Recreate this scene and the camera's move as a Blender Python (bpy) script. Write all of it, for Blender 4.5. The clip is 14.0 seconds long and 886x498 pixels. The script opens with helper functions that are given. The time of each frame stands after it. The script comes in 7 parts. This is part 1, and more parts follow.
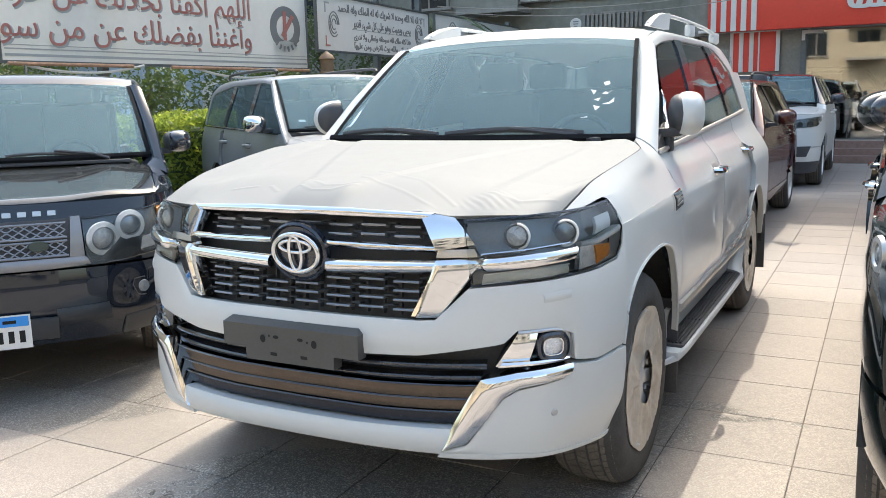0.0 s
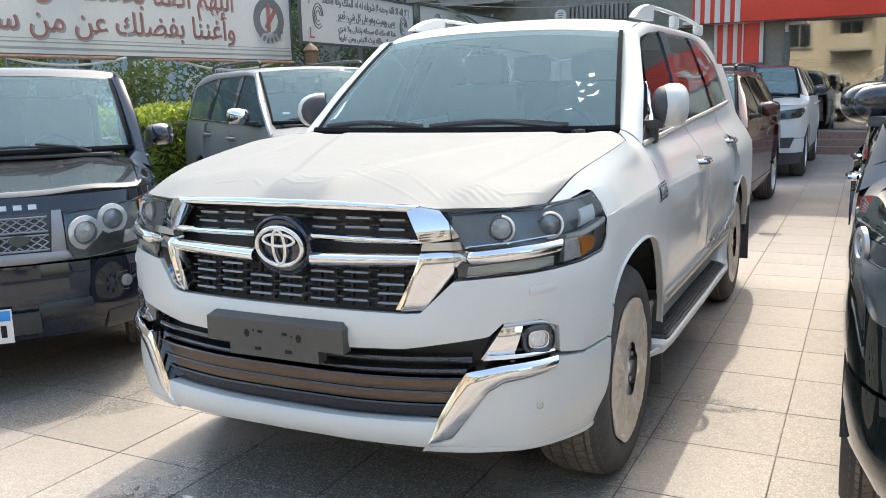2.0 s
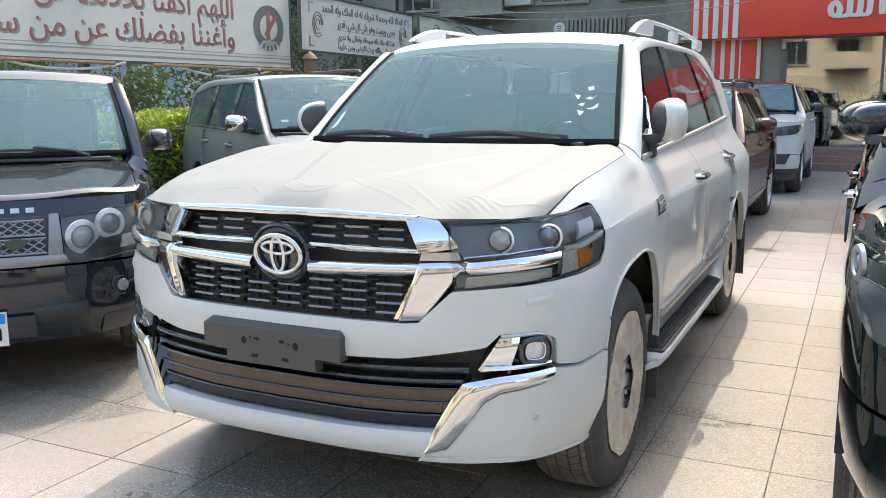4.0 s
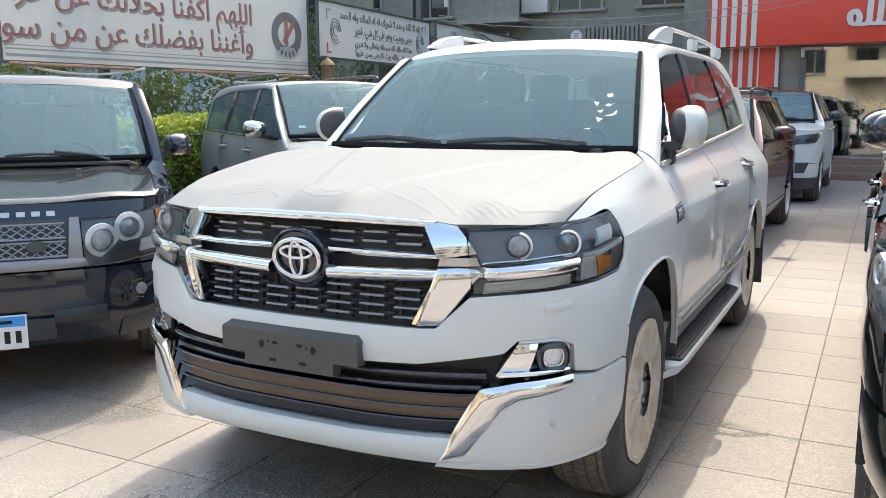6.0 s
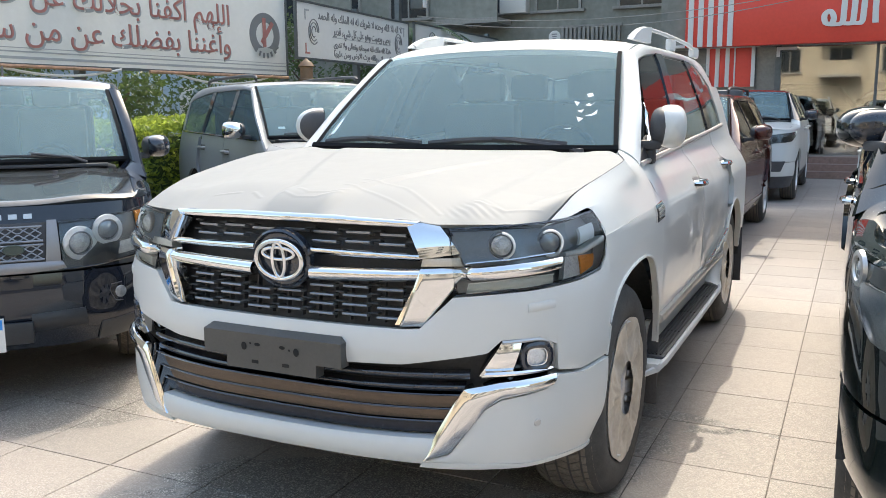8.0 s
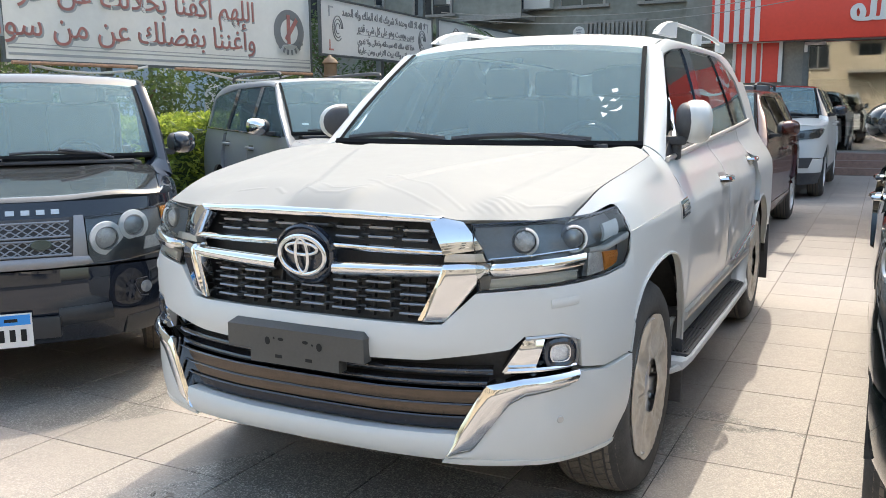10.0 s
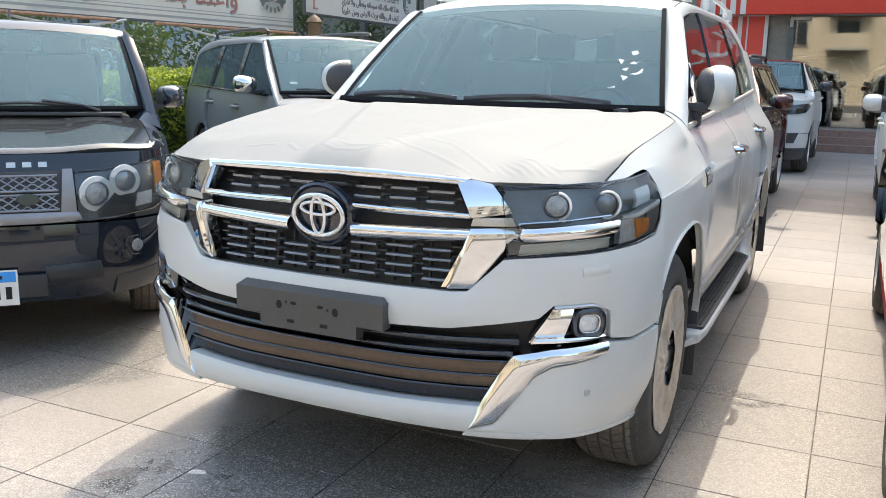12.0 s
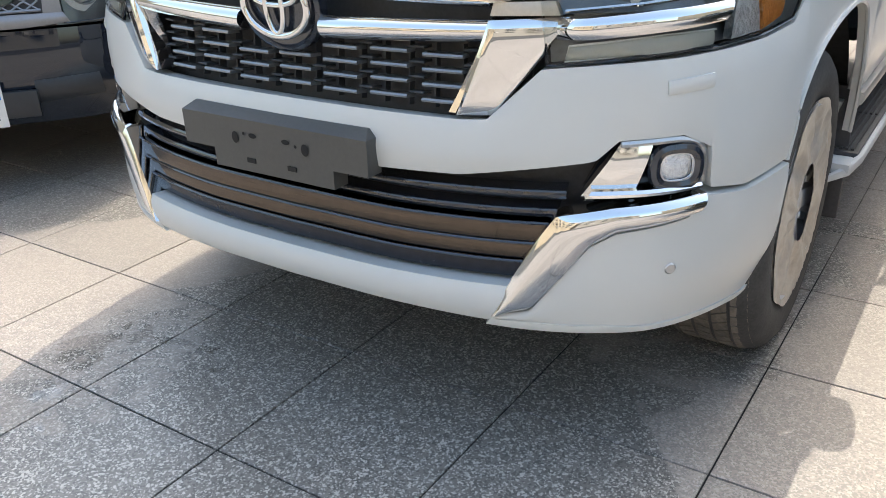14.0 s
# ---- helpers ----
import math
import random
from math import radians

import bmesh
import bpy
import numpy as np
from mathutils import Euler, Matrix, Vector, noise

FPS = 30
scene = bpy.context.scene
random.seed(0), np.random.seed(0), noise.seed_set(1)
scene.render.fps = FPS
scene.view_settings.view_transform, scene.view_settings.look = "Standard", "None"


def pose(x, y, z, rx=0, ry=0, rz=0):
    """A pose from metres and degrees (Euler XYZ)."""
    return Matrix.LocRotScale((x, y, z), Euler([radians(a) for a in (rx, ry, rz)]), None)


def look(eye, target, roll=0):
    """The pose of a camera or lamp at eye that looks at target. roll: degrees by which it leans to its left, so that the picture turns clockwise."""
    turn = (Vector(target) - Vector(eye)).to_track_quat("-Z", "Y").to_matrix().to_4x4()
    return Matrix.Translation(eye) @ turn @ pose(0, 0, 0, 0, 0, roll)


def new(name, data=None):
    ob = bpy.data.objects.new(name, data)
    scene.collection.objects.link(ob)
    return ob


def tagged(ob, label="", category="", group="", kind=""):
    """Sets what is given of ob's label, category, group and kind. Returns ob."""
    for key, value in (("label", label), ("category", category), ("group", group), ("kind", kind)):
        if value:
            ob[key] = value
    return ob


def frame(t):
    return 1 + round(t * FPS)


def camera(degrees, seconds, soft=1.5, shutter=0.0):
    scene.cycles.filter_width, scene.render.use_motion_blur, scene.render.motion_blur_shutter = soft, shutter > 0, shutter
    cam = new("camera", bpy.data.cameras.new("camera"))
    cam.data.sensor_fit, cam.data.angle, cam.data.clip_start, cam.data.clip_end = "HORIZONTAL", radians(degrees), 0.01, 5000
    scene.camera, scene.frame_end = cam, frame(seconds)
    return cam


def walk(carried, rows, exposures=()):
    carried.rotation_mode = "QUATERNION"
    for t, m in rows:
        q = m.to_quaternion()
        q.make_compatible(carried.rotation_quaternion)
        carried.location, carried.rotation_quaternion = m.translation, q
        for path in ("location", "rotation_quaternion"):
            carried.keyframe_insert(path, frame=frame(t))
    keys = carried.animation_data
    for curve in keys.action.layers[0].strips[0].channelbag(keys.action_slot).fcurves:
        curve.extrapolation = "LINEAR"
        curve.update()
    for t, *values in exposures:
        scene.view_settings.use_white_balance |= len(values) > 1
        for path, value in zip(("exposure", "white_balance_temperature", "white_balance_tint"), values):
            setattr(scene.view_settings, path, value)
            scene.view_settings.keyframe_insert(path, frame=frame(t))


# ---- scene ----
cam = camera(54.5, 14.0, soft=0.7)
PATH = [
    (0, (1.721, -2.261, 1.465), (0.82, -0.508, 1.127), -1.4),
    (0.5, (1.722, -2.252, 1.467), (0.832, -0.496, 1.113), -1.5),
    (1, (1.724, -2.251, 1.468), (0.843, -0.491, 1.115), -1.5),
    (1.5, (1.724, -2.251, 1.467), (0.849, -0.486, 1.12), -1.4),
    (2, (1.72, -2.25, 1.466), (0.849, -0.485, 1.109), -1.5),
    (4.5, (1.711, -2.261, 1.469), (0.842, -0.489, 1.141), -0.1),
    (5, (1.709, -2.259, 1.472), (0.816, -0.498, 1.153), -0.1),
    (5.5, (1.704, -2.264, 1.467), (0.795, -0.509, 1.16), -0.2),
    (6, (1.702, -2.265, 1.463), (0.808, -0.504, 1.145), -0.2),
    (6.5, (1.709, -2.263, 1.466), (0.833, -0.494, 1.148), -0.2),
    (7, (1.706, -2.262, 1.467), (0.845, -0.485, 1.152), -0.3),
    (7.5, (1.698, -2.265, 1.461), (0.85, -0.483, 1.14), -0.3),
    (8, (1.693, -2.269, 1.462), (0.841, -0.487, 1.145), -0.4),
    (8.5, (1.693, -2.268, 1.458), (0.82, -0.495, 1.149), -0.7),
    (11, (1.689, -2.262, 1.457), (0.785, -0.511, 1.114), -0.5),
    (11.5, (1.652, -2.263, 1.448), (0.764, -0.505, 1.093), -0.2),
    (12, (1.487, -2.219, 1.421), (0.652, -0.446, 1.023), 1.2),
    (12.2, (1.439, -2.2, 1.413), (0.622, -0.434, 0.953), 1.2),
    (12.5, (1.386, -2.135, 1.399), (0.6, -0.39, 0.819), 1.4),
    (12.8, (1.397, -1.988, 1.371), (0.5, -0.302, 0.778), 0.1),
    (13, (1.387, -1.871, 1.364), (0.387, -0.231, 0.806), -0.8),
    (13.3, (1.403, -1.753, 1.34), (0.307, -0.161, 0.825), -1.3),
    (13.5, (1.39, -1.661, 1.331), (0.31, -0.063, 0.804), -1.2),
    (13.8, (1.373, -1.477, 1.284), (0.312, 0.098, 0.656), -1.5),
    (14, (1.33, -1.35, 1.268), (0.316, 0.156, 0.429), -1.9),
]
walk(cam, [(t, look(eye, target, roll)) for t, eye, target, roll in PATH], exposures=[(0, 1.64, 6700, 6), (14, 1.64, 6700, 6)])

# ---- light ----
SUN_WAY = Vector((0.13, -0.76, -1.0))
world = bpy.data.worlds.new("world")
scene.world = world
world.use_nodes = True
sky = world.node_tree.nodes.new("ShaderNodeTexSky")
sky.sky_type, sky.sun_disc = "NISHITA", False
sky.sun_elevation, sky.sun_rotation = radians(52.4), radians(-9.7)
sky.air_density, sky.dust_density = 1.4, 4.0
backdrop_node = world.node_tree.nodes["Background"]
world.node_tree.links.new(sky.outputs[0], backdrop_node.inputs[0])
backdrop_node.inputs[1].default_value = 0.15
sun = new("sun", bpy.data.lights.new("sun", "SUN"))
sun.data.energy, sun.data.angle, sun.data.color = 0.98, radians(0.35), (1.0, 0.92, 0.82)
sun.matrix_world = look((0, 0, 30), Vector((0, 0, 30)) + SUN_WAY)


# ---- materials ----
def mat(name, color, rough=0.5, metal=0.0, coat=0.0, var=0.0, scale=8.0, bump=0.0, bump_scale=60.0, rough_var=0.0, spec=0.5, random_tint=0.0, color2=None):
    """Colour with two scales of variation, rough_var of the gloss, and fine relief."""
    m = bpy.data.materials.new(name)
    m.use_nodes = True
    nt = m.node_tree
    b = nt.nodes["Principled BSDF"]
    b.inputs["Base Color"].default_value = (*color, 1)
    b.inputs["Roughness"].default_value, b.inputs["Metallic"].default_value = rough, metal
    b.inputs["Coat Weight"].default_value, b.inputs["Coat Roughness"].default_value = coat, 0.03
    b.inputs["Specular IOR Level"].default_value = spec
    tex = nt.nodes.new("ShaderNodeTexCoord")
    if var or rough_var or color2:
        n1, n2 = nt.nodes.new("ShaderNodeTexNoise"), nt.nodes.new("ShaderNodeTexNoise")
        n1.inputs["Scale"].default_value, n2.inputs["Scale"].default_value = scale, scale * 9
        n1.inputs["Detail"].default_value = n2.inputs["Detail"].default_value = 4
        add = nt.nodes.new("ShaderNodeMath")
        add.operation = "MULTIPLY_ADD"
        add.inputs[1].default_value = 0.5
        for n in (n1, n2):
            nt.links.new(tex.outputs["Object"], n.inputs["Vector"])
        half = nt.nodes.new("ShaderNodeMath")
        half.operation = "MULTIPLY"
        half.inputs[1].default_value = 0.5
        nt.links.new(n1.outputs[0], half.inputs[0])
        nt.links.new(n2.outputs[0], add.inputs[0])
        nt.links.new(half.outputs[0], add.inputs[2])
        ramp = nt.nodes.new("ShaderNodeMapRange")
        ramp.inputs[1].default_value, ramp.inputs[2].default_value = 0.35, 0.65
        nt.links.new(add.outputs[0], ramp.inputs[0])
        if var or color2:
            mix = nt.nodes.new("ShaderNodeMix")
            mix.data_type = "RGBA"
            mix.inputs[6].default_value = (*[c * (1 - var) for c in color], 1)
            mix.inputs[7].default_value = (*(color2 or [min(1, c * (1 + var)) for c in color]), 1)
            nt.links.new(ramp.outputs[0], mix.inputs[0])
            last = mix.outputs[2]
            if random_tint:
                info, hsv = nt.nodes.new("ShaderNodeObjectInfo"), nt.nodes.new("ShaderNodeHueSaturation")
                rr = nt.nodes.new("ShaderNodeMapRange")
                rr.inputs[3].default_value, rr.inputs[4].default_value = 1 - random_tint, 1 + random_tint
                nt.links.new(info.outputs["Random"], rr.inputs[0])
                nt.links.new(rr.outputs[0], hsv.inputs["Value"])
                nt.links.new(last, hsv.inputs["Color"])
                last = hsv.outputs[0]
            nt.links.new(last, b.inputs["Base Color"])
        if rough_var:
            mr = nt.nodes.new("ShaderNodeMapRange")
            mr.inputs[3].default_value, mr.inputs[4].default_value = max(0.01, rough - rough_var), min(1, rough + rough_var)
            nt.links.new(ramp.outputs[0], mr.inputs[0])
            nt.links.new(mr.outputs[0], b.inputs["Roughness"])
    if bump:
        nb, bn = nt.nodes.new("ShaderNodeTexNoise"), nt.nodes.new("ShaderNodeBump")
        nb.inputs["Scale"].default_value, nb.inputs["Detail"].default_value = bump_scale, 5
        bn.inputs["Strength"].default_value, bn.inputs["Distance"].default_value = bump, 0.01
        nt.links.new(tex.outputs["Object"], nb.inputs["Vector"])
        nt.links.new(nb.outputs[0], bn.inputs["Height"])
        nt.links.new(bn.outputs[0], b.inputs["Normal"])
    return m


def glass(name, tint, gloss=1.45, see=1.0, sky_veil=0.0, sheen=(1, 1, 1)):
    """A thin pane: it lets tinted light through and mirrors by its Fresnel; a pale diffuse veil stands in for mirrored
    sky.
    """
    m = bpy.data.materials.new(name)
    m.use_nodes = True
    nt = m.node_tree
    nt.nodes.remove(nt.nodes["Principled BSDF"])
    tr, gl, fr, mx = (nt.nodes.new("ShaderNode" + k) for k in ("BsdfTransparent", "BsdfGlossy", "Fresnel", "MixShader"))
    tr.inputs[0].default_value = (*[c * see for c in tint], 1)
    gl.inputs["Roughness"].default_value = 0.02
    gl.inputs["Color"].default_value = (*sheen, 1)
    fr.inputs[0].default_value = gloss
    nt.links.new(fr.outputs[0], mx.inputs[0])
    last = tr.outputs[0]
    if sky_veil:
        # pale blue diffuse mixed in, painting the sky's reflection on the glass
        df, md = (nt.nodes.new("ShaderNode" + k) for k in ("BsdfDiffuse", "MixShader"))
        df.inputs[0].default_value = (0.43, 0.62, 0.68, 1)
        md.inputs[0].default_value = sky_veil
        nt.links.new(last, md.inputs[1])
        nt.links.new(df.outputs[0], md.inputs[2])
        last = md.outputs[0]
    nt.links.new(last, mx.inputs[1])
    nt.links.new(gl.outputs[0], mx.inputs[2])
    nt.links.new(mx.outputs[0], nt.nodes["Material Output"].inputs[0])
    return m


WHITE = mat("white_paint", (0.62, 0.63, 0.61), 0.4, coat=0.4, var=0.012, scale=1.2, rough_var=0.03)
NAVY = mat("dark_navy_paint", (0.012, 0.016, 0.025), 0.014, 0.0, var=0.12, scale=3, rough_var=0.004, spec=0.7)
# navy paled in its base colour for the sky mirrored on the bonnet
NAVYSHEEN = mat("navy_bonnet_painted_sheen", (0.046, 0.051, 0.055), 0.016, var=0.2, scale=4, rough_var=0.005, spec=0.7)
BLACKPAINT = mat("black_paint", (0.007, 0.011, 0.010), 0.04, 0.0, coat=0.8, var=0.1, scale=2)
SILVER = mat("silver_paint", (0.25, 0.26, 0.275), 0.4, 0.15, coat=0.15, var=0.04, scale=3)
RED = mat("brown_red_paint", (0.06, 0.012, 0.009), 0.25, 0.2, coat=0.5, var=0.1, scale=3)
CHROME = mat("chrome", (0.78, 0.78, 0.78), 0.06, 1.0, rough_var=0.03, scale=6, bump=0.01, bump_scale=6)
FRAME = mat("silver_grille_frame", (0.26, 0.26, 0.27), 0.4, 0.4, coat=0.3, var=0.06, scale=15)
SATIN = mat("satin_silver", (0.55, 0.55, 0.54), 0.35, 0.8, var=0.05, scale=20)
# lowest slat: darkened in its colour for the shaded ground it mirrors
INTAKE = mat("shade_reflecting_slat", (0.016, 0.02, 0.03), 0.22, var=0.2, scale=8, rough_var=0.06, spec=0.35)
# upper slats: brown of mirrored sunlit paving is put into the metal's colour
SLATBROWN = mat("brown_reflecting_slat", (0.105, 0.088, 0.074), 0.06, 1.0, var=0.12, scale=7, rough_var=0.03, bump=0.02, bump_scale=14)
RINGWHITE = mat("white_lamp_ring", (0.75, 0.77, 0.77), 0.3, 0.2, coat=0.5, var=0.1, scale=50)
NAVYLAMP = mat("dark_lamp_housing", (0.08, 0.092, 0.105), 0.2, 0.4, coat=0.5, var=0.2, scale=14)
GLOSSBLACK = mat("gloss_black", (0.020, 0.025, 0.036), 0.08, coat=0.8, var=0.2, scale=5, rough_var=0.04)
SEAL = mat("rubber_seal", (0.014, 0.015, 0.017), 0.9, var=0.2, scale=20, spec=0.1)
RAILWHITE = mat("white_rail_paint", (0.66, 0.67, 0.66), 0.6, var=0.03, scale=6, spec=0.2)
PLASTIC = mat("black_plastic", (0.058, 0.059, 0.064), 0.55, var=0.2, scale=12, bump=0.1, bump_scale=300)
GREYPLASTIC = mat("grey_plastic", (0.078, 0.076, 0.071), 0.5, var=0.08, scale=10, bump=0.08, bump_scale=400)
TRIM = mat("dark_trim", (0.05, 0.052, 0.055), 0.45, var=0.1, scale=10)
TREAD = mat("dusty_tread", (0.15, 0.13, 0.108), 0.85, var=0.3, scale=10, bump=0.15, bump_scale=90)
RUBBER = mat("tyre_rubber", (0.06, 0.058, 0.055), 0.8, var=0.25, scale=14, bump=0.1, bump_scale=120)
FILM = mat("beige_wheel_film", (0.50, 0.44, 0.36), 0.3, coat=0.3, var=0.12, scale=7, bump=0.6, bump_scale=9)
ALLOY = mat("alloy", (0.68, 0.68, 0.68), 0.35, 0.55, var=0.06, scale=12)
UNDER = mat("underbody", (0.045, 0.045, 0.045), 0.9, var=0.3, scale=6)
SEAT = mat("black_leather", (0.10, 0.103, 0.108), 0.5, var=0.15, scale=9, bump=0.15, bump_scale=90)
AMBER = mat("amber_lens", (0.95, 0.30, 0.05), 0.2, coat=0.5, var=0.3, scale=60, bump=0.8, bump_scale=120)
LAMPWHITE = mat("lamp_diffuser", (0.80, 0.81, 0.80), 0.25, coat=0.6, var=0.05, scale=20)
LAMPGREY = mat("lamp_housing", (0.20, 0.22, 0.24), 0.3, 0.35, coat=0.5, var=0.15, scale=10)
PLATEWHITE = mat("plate_white", (0.75, 0.75, 0.73), 0.4, var=0.04, scale=20)
PLATEBLUE = mat("plate_blue", (0.03, 0.28, 0.75), 0.4, var=0.05, scale=20)
INK = mat("ink_black", (0.01, 0.01, 0.01), 0.8)
WINDOW = glass("clear_glass", (0.86, 0.95, 0.96), 1.07, sky_veil=0.28, sheen=(0.78, 0.95, 1.0))
SIDEGLASS = glass("side_glass", (0.80, 0.86, 0.84), 1.65)
TINTED = glass("tinted_glass", (0.2, 0.23, 0.22), 1.7)
DARKPANE = glass("dim_windscreen", (0.42, 0.47, 0.48), 1.07, sky_veil=0.15, sheen=(0.8, 0.95, 1.0))
LENS = glass("lamp_lens", (0.88, 0.9, 0.9), 1.42)


# ---- mesh helpers ----
class Geo:
    """A bag of vertices and faces that becomes one mesh."""
    def __init__(self):
        self.v, self.f = [], []

    def add(self, verts, faces, m=None):
        k = len(self.v)
        self.v += [tuple(m @ Vector(p)) if m else tuple(p) for p in verts]
        self.f += [tuple(i + k for i in f) for f in faces]
        return self

    def box(self, c, size, bevel=0.0, m=None):
        bm = bmesh.new()
        bmesh.ops.create_cube(bm, size=1, matrix=Matrix.Translation(c) @ Matrix.Diagonal((*size, 1)))
        if bevel:
            bmesh.ops.bevel(bm, geom=bm.edges[:], offset=bevel, segments=2, profile=0.6, affect="EDGES")
        bm.verts.index_update()
        self.add([v.co[:] for v in bm.verts], [[v.index for v in f.verts] for f in bm.faces], m)
        bm.free()
        return self

    def lathe(self, prof, n=32, m=None):
        """prof: (radius, along) pairs, turned about z."""
        v = [(r * math.cos(2 * math.pi * i / n), r * math.sin(2 * math.pi * i / n), h) for r, h in prof for i in range(n)]
        f = [(j * n + i, j * n + (i + 1) % n, (j + 1) * n + (i + 1) % n, (j + 1) * n + i) for j in range(len(prof) - 1) for i in range(n)]
        return self.add(v, f, m)

    def tube(self, pts, r, n=8, m=None, close=False, flat=1.0):
        p = [Vector(q) for q in pts]
        v, cnt = [], len(p)
        up0 = Vector((0, 0, 1))
        for i, q in enumerate(p):
            d = (p[(i + 1) % cnt] - p[i - 1]) if close else (p[min(i + 1, cnt - 1)] - p[max(i - 1, 0)])
            d.normalize()
            a = d.cross(up0 if abs(d.z) < 0.95 else Vector((0, 1, 0))).normalized()
            b = d.cross(a)
            rr = r[i] if isinstance(r, (list, tuple)) else r
            v += [q + rr * (math.cos(t) * a + flat * math.sin(t) * b) for t in (2 * math.pi * k / n for k in range(n))]
        f = [(i * n + k, i * n + (k + 1) % n, ((i + 1) % cnt) * n + (k + 1) % n, ((i + 1) % cnt) * n + k) for i in range(cnt if close else cnt - 1) for k in range(n)]
        if not close:
            f += [tuple(range(n))[::-1], tuple((cnt - 1) * n + k for k in range(n))]
        return self.add(v, f, m)


def part(name, geo, material, parent=None, label="", smooth=True, m=None):
    me = bpy.data.meshes.new(name)
    me.from_pydata(geo.v, [], geo.f)
    me.validate()
    if smooth:
        me.shade_smooth()
        me.set_sharp_from_angle(angle=radians(38))
    me.materials.append(material)
    ob = new(name, me)
    if parent:
        ob.parent = parent
    if m:
        ob.matrix_basis = m
    if label:
        ob["label"] = label
    return ob


def thing(name, m, label, category, group="", kind=""):
    ob = new(name)
    ob.empty_display_size = 0.2
    ob.matrix_basis = m
    return tagged(ob, label, category, group, kind)


def resample(pts, n):
    p = np.array(pts, float)
    d = np.concatenate([[0], np.cumsum(np.linalg.norm(np.diff(p, axis=0), axis=1))])
    t = np.linspace(0, d[-1], n)
    return np.stack([np.interp(t, d, p[:, k]) for k in range(p.shape[1])], 1)


def same(*p):
    return p


def sheet(fn, low, high, nu=24, nv=8, lift=0.0, puff=0.0, thick=0.015, centre=(0, 2.4, 0.8), roll=0.0, ends=0.0):
    """A curved panel ruled between two lines of fn's domain, with a flange turned inwards along its border."""
    a, b = resample(low, nu + 1), resample(high, nu + 1)
    P = np.array([[fn(*((1 - j / nv) * a[i] + j / nv * b[i])) for i in range(nu + 1)] for j in range(nv + 1)], float)
    N = np.cross(np.gradient(P, axis=1), np.gradient(P, axis=0))
    N /= np.maximum(np.linalg.norm(N, axis=2, keepdims=True), 1e-9)
    mid = P.reshape(-1, 3).mean(0)
    if np.dot(N.reshape(-1, 3).mean(0), mid - np.array(centre)) < 0:
        N = -N
        turn = True
    else:
        turn = False
    v, u = np.linspace(0, 1, nv + 1)[:, None], np.linspace(0, 1, nu + 1)[None, :]
    h = lift + puff * (1 - np.abs(2 * v - 1) ** 2.5) * ((1 - np.abs(2 * u - 1) ** 6) if ends else np.ones_like(u))
    if roll:
        h = h - roll * (np.maximum(np.abs(2 * v - 1) ** 8 * (nv > 3), np.abs(2 * u - 1) ** 14))
    Q = P + N * h[:, :, None]
    verts = [tuple(q) for row in Q for q in row]
    w = nu + 1
    faces = [(j * w + i, j * w + i + 1, (j + 1) * w + i + 1, (j + 1) * w + i) for j in range(nv) for i in range(nu)]
    ring = [(0, i) for i in range(w)] + [(j, nu) for j in range(1, nv + 1)] + [(nv, i) for i in range(nu - 1, -1, -1)] + [(j, 0) for j in range(nv - 1, 0, -1)]
    k, r = len(verts), len(ring)
    verts += [tuple(Q[j, i]) for j, i in ring] + [tuple(Q[j, i] - N[j, i] * thick) for j, i in ring]
    faces += [(k + i, k + r + i, k + r + (i + 1) % r, k + (i + 1) % r) for i in range(r)]
    if not turn:
        faces = [f[::-1] for f in faces]
    g = Geo()
    g.v, g.f = verts, [f[::-1] for f in faces]
    return g


def both(pts):
    return [(-s, *rest) for s, *rest in pts]


def smooth_line(pts, n=12):
    """Catmull-Rom through the points."""
    p = [np.array(q, float) for q in pts]
    p = [2 * p[0] - p[1]] + p + [2 * p[-1] - p[-2]]
    out = []
    for i in range(1, len(p) - 2):
        for k in range(n):
            u = k / n
            out.append(0.5 * (2 * p[i] + (p[i + 1] - p[i - 1]) * u + (2 * p[i - 1] - 5 * p[i] + 4 * p[i + 1] - p[i + 2]) * u * u + (3 * p[i] - p[i - 1] - 3 * p[i + 1] + p[i + 2]) * u ** 3))
    out.append(p[-2])
    return np.array(out)


